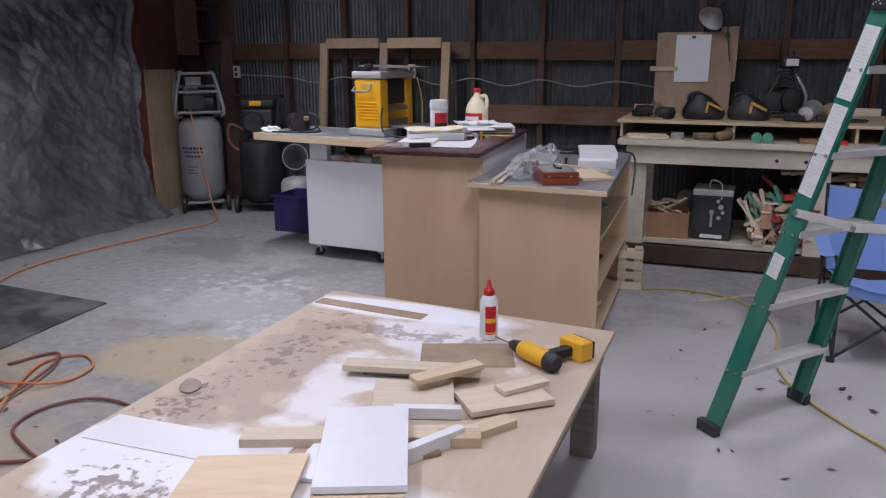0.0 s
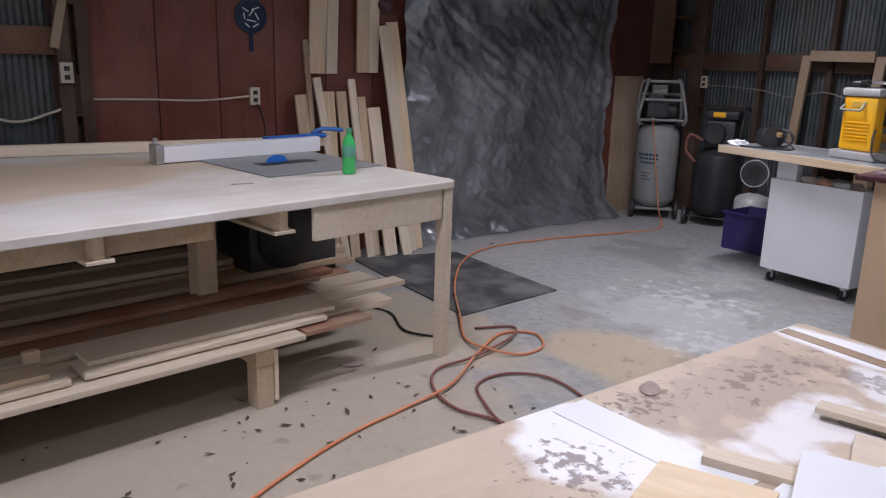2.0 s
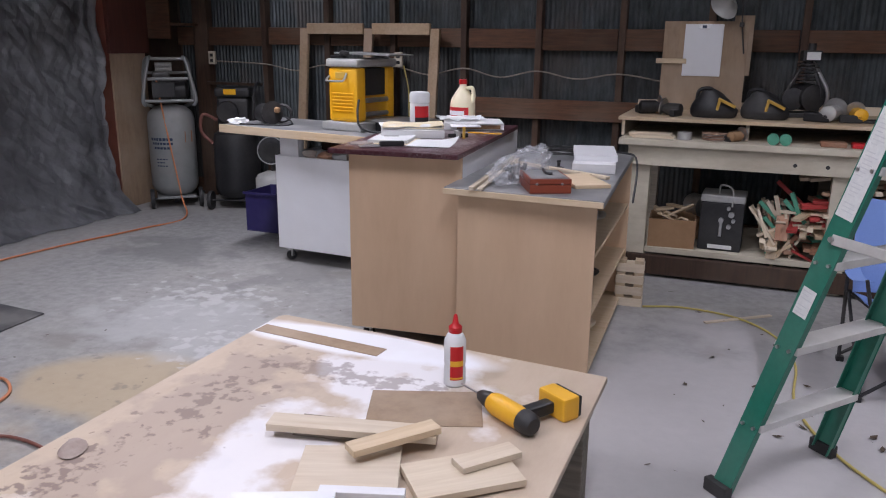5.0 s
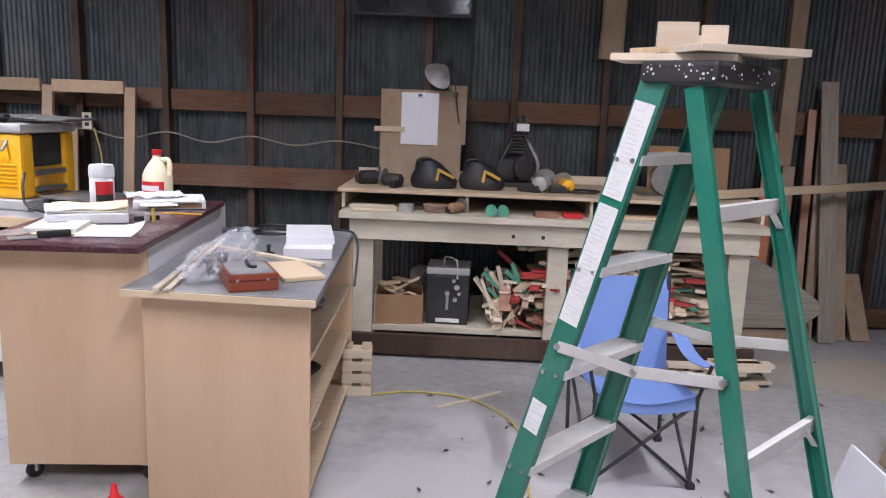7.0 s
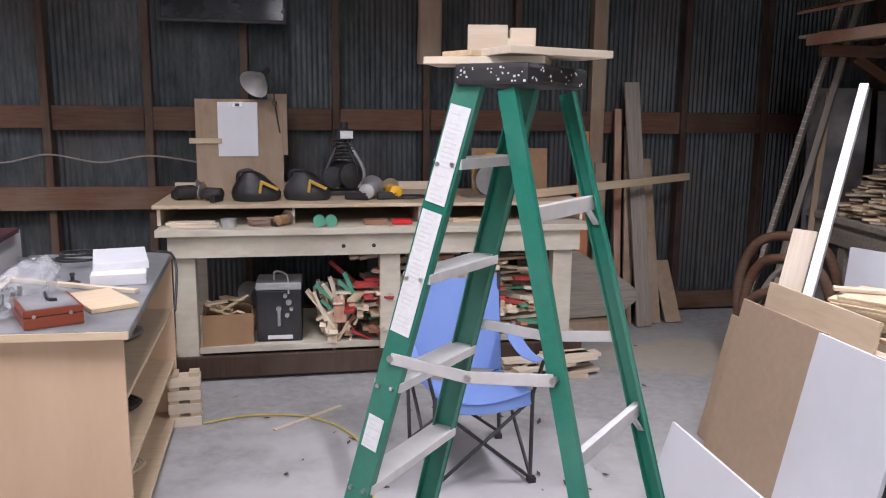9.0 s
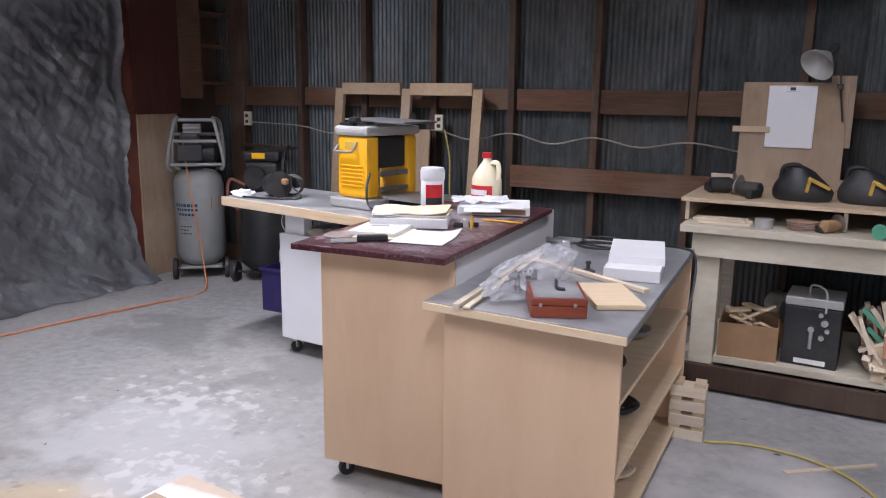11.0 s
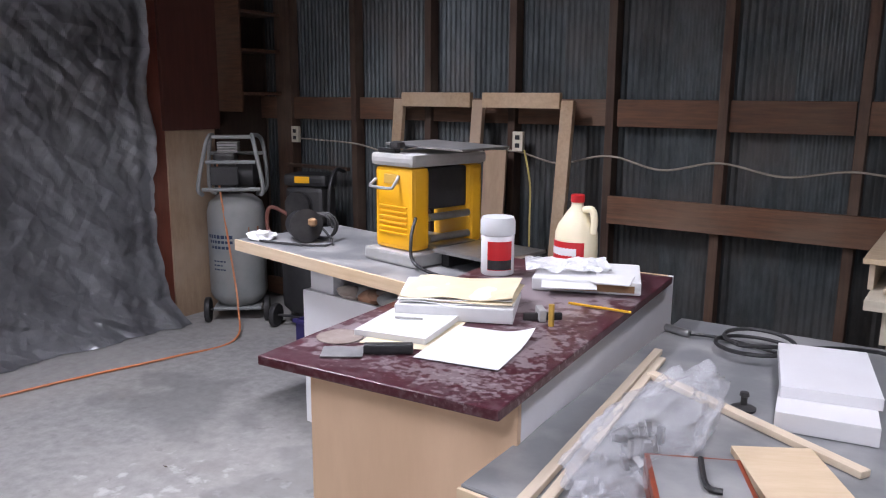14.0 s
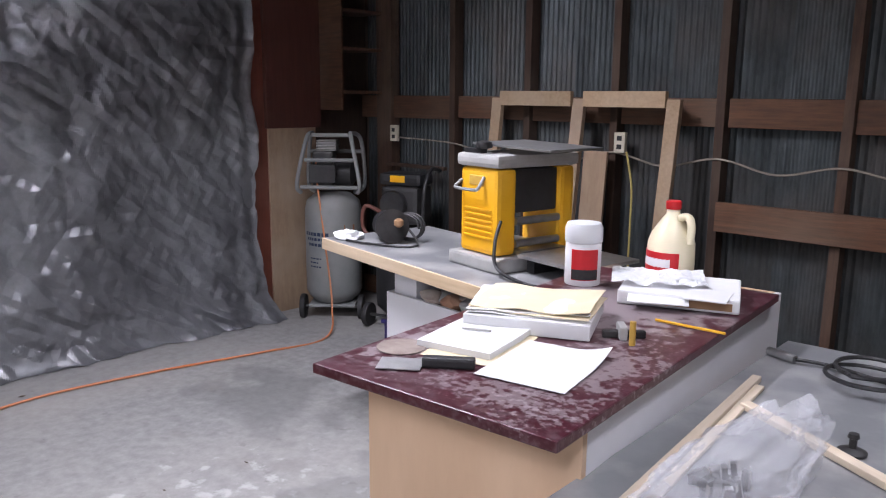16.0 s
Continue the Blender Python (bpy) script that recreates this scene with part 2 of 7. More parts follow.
def patch_nodes(m, spots):
    """Blotches of dust, paint or another tone with ragged rims over a material: (centre x, y, radius x, y, colour,
    strength, raggedness, scale, cut).
    """
    t = m.node_tree
    N, L = t.nodes, t.links
    p = N["Principled BSDF"]
    co = N.new("ShaderNodeTexCoord")
    out = p.inputs["Base Color"].links[0].from_socket
    for cx, cy, rx, ry, col, k, rag, sc, cut in spots:
        mp = N.new("ShaderNodeMapping")
        mp.inputs["Location"].default_value = (-cx / rx, -cy / ry, 0)
        mp.inputs["Scale"].default_value = (1 / rx, 1 / ry, 0)
        L.new(co.outputs["Object"], mp.inputs[0])
        ln = N.new("ShaderNodeVectorMath")
        ln.operation = "LENGTH"
        L.new(mp.outputs[0], ln.inputs[0])
        ns = N.new("ShaderNodeTexNoise")
        ns.inputs["Scale"].default_value, ns.inputs["Detail"].default_value = sc, 6
        L.new(co.outputs["Object"], ns.inputs["Vector"])
        ma = N.new("ShaderNodeMath")
        ma.operation = "MULTIPLY_ADD"
        L.new(ns.outputs["Fac"], ma.inputs[0])
        ma.inputs[1].default_value = rag
        L.new(ln.outputs["Value"], ma.inputs[2])
        mr = N.new("ShaderNodeMapRange")
        mr.inputs["From Min"].default_value, mr.inputs["From Max"].default_value = cut + rag / 2 + 0.12, cut + rag / 2 - 0.12
        mr.inputs["To Max"].default_value = k
        L.new(ma.outputs[0], mr.inputs["Value"])
        mx = N.new("ShaderNodeMix")
        mx.data_type = "RGBA"
        mx.inputs[7].default_value = (*col, 1)
        L.new(mr.outputs[0], mx.inputs[0])
        L.new(out, mx.inputs[6])
        out = mx.outputs[2]
    L.new(out, p.inputs["Base Color"])


M_FLOOR = mat("worn_concrete", (0.33, 0.325, 0.315), (0.22, 0.217, 0.21), 0.6, scale=16, dirt=0.5, dirtc=(0.38, 0.36, 0.33), bump=0.35, dscale=0.9)
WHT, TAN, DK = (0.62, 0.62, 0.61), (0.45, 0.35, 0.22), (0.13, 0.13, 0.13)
patch_nodes(M_FLOOR, [
    (-1.5, 2.95, 0.62, 0.42, TAN, 0.75, 0.5, 3, 0.8),
    (-2.5, 2.4, 0.9, 0.5, TAN, 0.5, 1.0, 4, 0.7),
    (-2.2, 0.9, 1.6, 1.9, (0.42, 0.34, 0.25), 0.7, 1.0, 3, 0.8),
    (-1.0, 3.0, 9, 9, (0.19, 0.172, 0.15), 0.5, 3.2, 1.7, -0.25),
    (-1.0, 3.0, 9, 9, (0.15, 0.14, 0.13), 0.45, 3.6, 9, -0.42),
    (-1.0, 3.0, 9, 9, (0.10, 0.09, 0.08), 0.6, 4.0, 34, -0.75),
    (-1.9, 4.1, 1.2, 1.0, WHT, 0.45, 2.6, 11, 0.1),
    (-1.7, 3.7, 1.0, 0.6, (0.42, 0.42, 0.41), 0.6, 1.6, 3, 0.6),
    (-1.3, 3.5, 0.9, 0.6, WHT, 0.4, 2.4, 13, 0.2),
    # two darker grey blotches, by the white cart and left of it
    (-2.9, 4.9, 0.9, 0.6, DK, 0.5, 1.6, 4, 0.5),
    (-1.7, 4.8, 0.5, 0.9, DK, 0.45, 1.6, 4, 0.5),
    # broad paler grey area around the ladder
    (1.4, 2.6, 2.2, 2.8, (0.43, 0.41, 0.405), 0.75, 1.2, 2, 0.8),
    (3.6, 5.6, 0.9, 0.5, TAN, 0.45, 1.2, 4, 0.7),
])
M_MTOP = mat("sprayed_table_top", (0.52, 0.42, 0.32), (0.45, 0.35, 0.26), 0.55, scale=4, stretch=(3, 1, 1), bump=0.05, dirt=0.3, dirtc=(0.58, 0.46, 0.34))
SPRAY, BURN = (0.82, 0.82, 0.85), (0.19, 0.135, 0.115)
patch_nodes(M_MTOP, [
    (-0.4, 0.3, 0.34, 1.1, (0.34, 0.26, 0.215), 0.6, 1.6, 8, 0.55),
    (0.1, 0.85, 0.45, 0.35, SPRAY, 0.75, 1.8, 5, 0.6),
    (-0.35, -0.25, 0.42, 0.3, SPRAY, 0.85, 1.3, 5, 0.7),
    (-0.1, 0.35, 0.2, 0.5, SPRAY, 0.7, 1.6, 6, 0.6),
    (0.35, -0.55, 0.5, 0.4, SPRAY, 0.9, 0.9, 3, 0.9),
    (-0.2, 1.1, 0.5, 0.12, SPRAY, 0.9, 0.6, 3, 0.9),
    (-0.40, 0.55, 0.26, 0.66, BURN, 0.7, 3.6, 24, 0.05),
    (-0.5, 0.05, 0.18, 0.4, BURN, 0.8, 3.2, 30, 0.15),
    (-0.33, -0.42, 0.3, 0.3, BURN, 0.8, 3.0, 28, 0.15),
    (-0.1, 0.85, 0.4, 0.1, BURN, 0.6, 2.6, 18, 0.5),
])
DUSTY = (0.46, 0.41, 0.42)
patch_nodes(M_MAROON, [
    (-0.33, 0.95, 0.42, 0.55, DUSTY, 0.45, 1.7, 22, 0.55),
    (-0.5, 0.3, 0.3, 0.4, DUSTY, 0.4, 2.2, 34, 0.35),
    (-0.12, 0.35, 0.25, 0.6, DUSTY, 0.35, 2.4, 48, 0.3),
    (-0.2, 0.12, 0.4, 0.14, DUSTY, 0.3, 2.4, 60, 0.3),
])
M_SAWTOP = mat("sawn_table_top", (0.62, 0.565, 0.50), (0.51, 0.455, 0.39), 0.6, scale=5, stretch=(3, 0.6, 1), bump=0.08, dirt=0.6, dirtc=(0.70, 0.67, 0.64), dscale=1.6)
patch_nodes(M_SAWTOP, [(-1.2, -1.7, 0.7, 1.3, (0.52, 0.36, 0.21), 0.6, 0.8, 3, 0.8)])
# dirt and dirtc here only set random dark grey blotches over the silver.
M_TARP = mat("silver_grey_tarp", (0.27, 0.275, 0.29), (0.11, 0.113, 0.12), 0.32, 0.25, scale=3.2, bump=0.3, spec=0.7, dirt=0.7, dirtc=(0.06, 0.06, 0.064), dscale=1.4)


# ---- mesh helpers ----
def part(name, bm, material, parent=None, label="", m=None, smooth=False):
    me = bpy.data.meshes.new(name)
    bmesh.ops.recalc_face_normals(bm, faces=bm.faces)
    bm.to_mesh(me)
    bm.free()
    me.materials.append(material)
    if smooth:
        me.shade_smooth()
        me.set_sharp_from_angle(angle=radians(40))
    ob = new(name, me)
    if parent:
        ob.parent = parent
    if m:
        ob.matrix_basis = m
    return tagged(ob, label)


def thing(name, x, y, z, rz, label, category, group="", kind=""):
    ob = new(name)
    ob.empty_display_size = 0.1
    ob.matrix_basis = pose(x, y, z, 0, 0, rz)
    return tagged(ob, label, category, group, kind)


def solo(name, bm, material, label, category, group="", kind="", m=None, smooth=False):
    return tagged(part(name, bm, material, None, label, m, smooth), label, category, group, kind)


def bx(bm, x0, x1, y0, y1, z0, z1, bevel=0.0, m=None):
    r = bmesh.ops.create_cube(bm, size=1, matrix=Matrix.Translation(((x0 + x1) / 2, (y0 + y1) / 2, (z0 + z1) / 2)) @ Matrix.Diagonal((abs(x1 - x0), abs(y1 - y0), abs(z1 - z0), 1)))
    vs = r["verts"]
    if bevel:
        es = list({e for v in vs for e in v.link_edges})
        r2 = bmesh.ops.bevel(bm, geom=es, offset=bevel, segments=2, affect="EDGES", profile=0.6)
        vs = list({v for f in r2["faces"] for v in f.verts} | {v for v in vs if v.is_valid})
    if m:
        bmesh.ops.transform(bm, matrix=m, verts=vs)
    return bm


def box(*a, **k):
    return bx(bmesh.new(), *a, **k)


def cyl(bm, p0, p1, r0, r1=None, seg=20):
    p0, p1 = Vector(p0), Vector(p1)
    d = p1 - p0
    m = Matrix.Translation((p0 + p1) / 2) @ d.to_track_quat("Z", "Y").to_matrix().to_4x4()
    bmesh.ops.create_cone(bm, cap_ends=True, segments=seg, radius1=r0, radius2=r0 if r1 is None else r1, depth=d.length, matrix=m)
    return bm


def rod(p0, p1, r0, r1=None, seg=16):
    return cyl(bmesh.new(), p0, p1, r0, r1, seg)


def lathe(profile, seg=28, m=None, bm=None):
    bm = bm or bmesh.new()
    rings = []
    for r, z in profile:
        rings.append([bm.verts.new((m or Matrix()) @ Vector((r * math.cos(2 * math.pi * i / seg), r * math.sin(2 * math.pi * i / seg), z))) for i in range(seg)])
    for a, b in zip(rings, rings[1:]):
        for i in range(seg):
            bm.faces.new((a[i], a[(i + 1) % seg], b[(i + 1) % seg], b[i]))
    bm.faces.new(rings[0][::-1])
    bm.faces.new(rings[-1])
    return bm


def smooth_line(pts, n=8):
    pts = [Vector(p) for p in pts]
    out = []
    for i in range(len(pts) - 1):
        a, b, c, d = pts[max(i - 1, 0)], pts[i], pts[i + 1], pts[min(i + 2, len(pts) - 1)]
        for k in range(n):
            u = k / n
            out.append(0.5 * (2 * b + (c - a) * u + (2 * a - 5 * b + 4 * c - d) * u * u + (3 * b - a - 3 * c + d) * u ** 3))
    return out + [pts[-1]]


def tube(pts, r, n=8, seg=8, bm=None):
    bm = bm or bmesh.new()
    line = smooth_line(pts, n) if n > 1 else [Vector(p) for p in pts]
    rings, side = [], None
    for i, p in enumerate(line):
        d = (line[min(i + 1, len(line) - 1)] - line[max(i - 1, 0)]).normalized()
        if side is None:
            side = d.orthogonal().normalized()
        side = (side - d * side.dot(d)).normalized()
        up = d.cross(side)
        rings.append([bm.verts.new(p + r * (math.cos(2 * math.pi * k / seg) * side + math.sin(2 * math.pi * k / seg) * up)) for k in range(seg)])
    for a, b in zip(rings, rings[1:]):
        for k in range(seg):
            bm.faces.new((a[k], a[(k + 1) % seg], b[(k + 1) % seg], b[k]))
    bm.faces.new(rings[0][::-1])
    bm.faces.new(rings[-1])
    return bm


def beam(p0, p1, w, t, side=(0, 0, 1), bevel=0.003):
    """A bar of section w (along side) by t from p0 to p1, its length along local x: mesh and pose."""
    p0, p1 = Vector(p0), Vector(p1)
    x = (p1 - p0).normalized()
    s = Vector(side)
    y = (s - x * s.dot(x)).normalized()
    z = x.cross(y)
    L = (p1 - p0).length
    m = Matrix(((x.x, y.x, z.x, p0.x), (x.y, y.y, z.y, p0.y), (x.z, y.z, z.z, p0.z), (0, 0, 0, 1)))
    return box(0, L, -w / 2, w / 2, -t / 2, t / 2, bevel=bevel), m


def bar(name, p0, p1, w, t, material, parent=None, side=(0, 0, 1), label="", bevel=0.003):
    b, m = beam(p0, p1, w, t, side, bevel)
    return part(name, b, material, parent, label, m)


def slab(name, L, W, T, m, material, parent=None, bevel=0.002):
    """A board centred on its foot print, length along local x, resting on local z = 0."""
    return part(name, box(-L / 2, L / 2, -W / 2, W / 2, 0, T, bevel=bevel), material, parent, "", m)


def outline(pts, z0, z1, bevel=0.0):
    bm = bmesh.new()
    f = bm.faces.new([bm.verts.new((x, y, z0)) for x, y in pts])
    r = bmesh.ops.extrude_face_region(bm, geom=[f])
    bmesh.ops.translate(bm, vec=(0, 0, z1 - z0), verts=[v for v in r["geom"] if isinstance(v, bmesh.types.BMVert)])
    if bevel:
        bmesh.ops.bevel(bm, geom=bm.edges[:], offset=bevel, segments=1, affect="EDGES")
    return bm


rnd = random.Random(4)

# ---- structure ----
WX0, WX1, WY0, WY1, TOP = -4.25, 5.4, -4.0, 6.86, 3.3
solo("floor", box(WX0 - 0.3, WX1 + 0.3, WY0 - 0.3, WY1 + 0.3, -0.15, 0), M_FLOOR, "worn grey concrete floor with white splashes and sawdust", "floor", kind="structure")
solo("ground", box(-60, 60, -70, WY0 - 0.3, -0.16, -0.02), M_FLOOR, "bare yard outside the open shop door", "ground", kind="structure")
solo("ceiling", box(WX0 - 0.3, WX1 + 0.3, WY0 - 0.3, WY1 + 0.3, TOP, TOP + 0.12), M_CEIL, "dark boarded shop ceiling", "ceiling", kind="structure")


def corrugated(width, z0, z1, pitch=0.038, amp=0.005, n=6):
    bm = bmesh.new()
    k = max(2, round(width / pitch * n))
    rows = [[bm.verts.new((width * i / k, amp * math.sin(2 * math.pi * width * i / k / pitch), z)) for i in range(k + 1)] for z in (z0, z1)]
    for i in range(k):
        bm.faces.new((rows[0][i], rows[0][i + 1], rows[1][i + 1], rows[1][i]))
    r = bmesh.ops.extrude_face_region(bm, geom=bm.faces[:])
    bmesh.ops.translate(bm, vec=(0, 0.003, 0), verts=[v for v in r["geom"] if isinstance(v, bmesh.types.BMVert)])
    return bm


wall_n = solo("wall_north", box(WX0 - 0.3, WX1 + 0.3, WY1 + 0.02, WY1 + 0.14, 0, TOP), M_OLD, "dark timber-framed wall clad in corrugated galvanised steel", "wall", kind="structure")
sheet = None
x = WX0
while x < WX1 - 0.05:
    w = min(0.655, WX1 - x)
    if sheet is None or w < 0.65:
        sheet = part("corrugated_sheet", corrugated(w, 0.0, TOP), M_GALV, wall_n, m=pose(x, WY1, 0), smooth=True)
    else:
        copy_thing(sheet, pose(x, WY1 - 0.004 * (round(x * 3) % 2), 0))
    x += 0.655
STUDS = [-3.93, -3.22, -2.57, -1.92, -1.27, -0.64, 0.01, 0.66, 1.30, 1.97, 2.65, 4.02, 4.72]
for i, sx in enumerate(STUDS):
    w = 0.16 if i == 0 else 0.05
    part("stud", box(-w / 2, w / 2, -0.06, 0.03, 0, TOP, bevel=0.004), M_OLD, wall_n, m=pose(sx, 6.80, 0, 0, rnd.uniform(-0.4, 0.4), 0))
part("stud", box(-0.055, 0.055, -0.06, 0.03, 0, TOP, bevel=0.004), M_PLYOLD, wall_n, "lighter replacement post with an orange-painted foot", pose(3.29, 6.79, 0))
for z0, z1, xa, xb in ((1.45, 1.61, WX0, WX1), (0.90, 1.06, -1.25, 0.55), (0.02, 0.16, WX0, WX1), (2.5, 2.64, WX0, WX1)):
    cuts = [xa, *[s for s in sorted(STUDS + [3.29]) if xa < s < xb], xb]
    if z1 == 1.06:
        part("girt", box(xa, xb, 6.70, 6.738, z0, z1, bevel=0.004), M_OLDH, wall_n, "rough-sawn lower rail nailed over the studs")
        continue
    for a, b in zip(cuts, cuts[1:]):
        if b - a > 0.1:
            part("girt", box(a + 0.027, b - 0.027, 6.768, 6.80, z0 + rnd.uniform(-0.01, 0.01), z1, bevel=0.004), M_OLDH, wall_n)

wall_w = solo("wall_west", box(WX0 - 0.14, WX0 - 0.03, WY0 - 0.3, WY1, 0, TOP), M_OLD, "red-brown boarded wall with a bay of corrugated steel", "wall", kind="structure")
yy = 1.06
while yy < 6.3:
    w = min(0.405, 6.45 - yy)
    part("plank", box(WX0 - 0.03, WX0 + 0.012, yy, yy + w - 0.006, 0, TOP, bevel=0.003), M_REDWALL, wall_w)
    yy += 0.405
cs = part("corrugated_sheet", corrugated(4.8, 0.0, TOP), M_GALV, wall_w, m=pose(WX0 - 0.02, -3.95, 0, 0, 0, 90), smooth=True)
part("post", box(WX0 - 0.02, WX0 + 0.07, 0.87, 0.95, 0, TOP, bevel=0.005), M_OLD, wall_w)
part("post", box(WX0 - 0.02, WX0 + 0.05, 0.99, 1.06, 0, TOP, bevel=0.005), M_OLD, wall_w)
for zc in (0.35, 1.1, 1.75, 2.4):
    part("block", box(WX0, WX0 + 0.045, 0.94, 1.0, zc, zc + 0.25, bevel=0.004), M_OLD, wall_w)
part("girt", box(WX0 - 0.01, WX0 + 0.03, -3.9, 0.87, 1.46, 1.62, bevel=0.004), M_OLDH, wall_w)
bar("brace", (WX0 + 0.06, 0.86, 1.5), (WX0 + 0.06, 1.0, 2.1), 0.05, 0.03, M_PLYOLD, wall_w, side=(0, 1, 0))
part("ply_panel", box(WX0 + 0.012, WX0 + 0.03, 5.88, 6.3, 0, 1.37, bevel=0.002), M_PLYOLD, wall_w, "unpainted lower plywood panel")
part("door_panel", box(WX0 + 0.012, WX0 + 0.05, 5.86, 6.34, 1.37, TOP, bevel=0.004), M_RED2, wall_w, "dark red upper door panel")
for zc in (1.62, 1.93, 2.2, 2.47):
    part("corner_shelf", box(WX0 + 0.02, WX0 + 0.30, 6.36, 6.735, zc, zc + 0.022, bevel=0.003), M_OLDH, wall_w)
part("shelf_side", box(WX0 + 0.02, WX0 + 0.30, 6.34, 6.358, 1.5, TOP, bevel=0.003), M_OLDH, wall_w)

solo("wall_east", box(WX1, WX1 + 0.12, WY0 - 0.3, WY1, 0, TOP), M_OLD, "dark boarded shop wall", "wall", kind="structure")
we = bpy.data.objects["wall_east"]
part("corrugated_sheet", corrugated(WY1 - WY0, 0.0, TOP), M_GALV, we, m=pose(WX1 - 0.012, WY1, 0, 0, 0, -90), smooth=True)
for k in range(12):
    part("stud", box(WX1 - 0.1, WX1 - 0.02, WY0 + 0.4 + k * 0.9, WY0 + 0.45 + k * 0.9, 0, TOP, bevel=0.004), M_OLD, we)
# South wall is out of view; its opening is assumed for the daylight lamp.
ws = bmesh.new()
bx(ws, WX0 - 0.3, -0.7, WY0 - 0.12, WY0, 0, TOP)
bx(ws, 3.9, WX1 + 0.3, WY0 - 0.12, WY0, 0, TOP)
bx(ws, -0.7, 3.9, WY0 - 0.12, WY0, 3.1, TOP)
solo("wall_south", ws, M_OLD, "dark wall with a wide open shop door, out of view, assumed from the light", "wall", kind="structure")

# Fixture bodies added around the tube lamps, above the view.
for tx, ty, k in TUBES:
    f = thing("tube_light", tx, ty, 3.03, 0, "white tube fixture added at the ceiling, out of view, to light the shop", "ceiling light", "tube lights")
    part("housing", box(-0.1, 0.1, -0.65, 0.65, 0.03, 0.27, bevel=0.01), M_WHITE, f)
    # Skirts are added to keep lamp light off the upper walls; depth tuned.
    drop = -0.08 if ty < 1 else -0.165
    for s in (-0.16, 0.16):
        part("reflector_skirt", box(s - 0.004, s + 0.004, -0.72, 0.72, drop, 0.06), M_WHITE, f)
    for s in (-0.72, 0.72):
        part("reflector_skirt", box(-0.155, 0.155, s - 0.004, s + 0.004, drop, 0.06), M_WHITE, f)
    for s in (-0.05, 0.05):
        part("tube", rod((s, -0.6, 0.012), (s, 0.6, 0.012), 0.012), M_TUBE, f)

# outlets, wires
def outlet(x, y, z, rz, category="outlet"):
    o = thing("outlet_box", x, y, z, rz, "pale dusty double outlet box on the wall", category, "outlets")
    part("plate", box(-0.036, 0.036, -0.03, 0, -0.06, 0.06, bevel=0.005), M_CREAM, o)
    for dz in (-0.025, 0.025):
        part("socket", box(-0.016, 0.016, -0.034, -0.028, dz - 0.014, dz + 0.014, bevel=0.003), M_BLACK, o)
    return o


outlet(WX0 + 0.012, 2.11, 1.21, 90)
outlet(-3.80, 6.74, 1.33, 0)
outlet(-1.86, 6.735, 1.35, 0)
outlet(WX0 + 0.075, 0.91, 1.36, 90)
solo("cable", tube([(WX0 + 0.025, 1.06, 1.20), (WX0 + 0.02, 1.4, 1.195), (WX0 + 0.02, 1.75, 1.185), (WX0 + 0.03, 2.07, 1.21)], 0.007), M_CREAM, "pale wire stapled along the red wall", "cable")
solo("cable", tube([(WX0 + 0.05, 0.95, 1.18), (WX0 + 0.04, 0.8, 1.12), (WX0 + 0.03, 0.6, 1.08), (WX0 + 0.04, 0.3, 1.2), (WX0 + 0.04, -0.4, 1.4)], 0.008), M_CREAM, "pale wire sagging over the corrugated steel", "cable")
solo("cable", tube([(WX0 + 0.045, 2.12, 1.16), (WX0 + 0.05, 2.16, 1.05), (WX0 + 0.04, 2.18, 0.9)], 0.005), M_BLACK, "thin black cord hanging from the outlet", "cable")
pts = [(-3.76, 6.73, 1.30)]
for a, b in zip(STUDS[1:7], STUDS[2:8]):
    pts += [(a, 6.73, 1.27 + 0.02 * math.sin(a * 9)), ((a + b) / 2, 6.74, 1.225 + 0.02 * math.sin(a * 5))]
solo("cable", tube(pts, 0.006), M_GREYWOOD, "grey wire run along the studs", "cable")


# ---- tarp ----
def facet(a, b, seed):
    """Height over a grid of flat triangles with random corner heights, from -0.5 to 0.5."""
    i, j = math.floor(a), math.floor(b)
    u, v = a - i, b - j

    def h(p, q):
        return math.sin(p * 127.1 + q * 311.7 + seed * 74.7) * 43758.5453 % 1 - 0.5

    if u + v < 1:
        return h(i, j) * (1 - u - v) + h(i + 1, j) * u + h(i, j + 1) * v
    return h(i + 1, j + 1) * (u + v - 1) + h(i + 1, j) * (1 - v) + h(i, j + 1) * (1 - u)


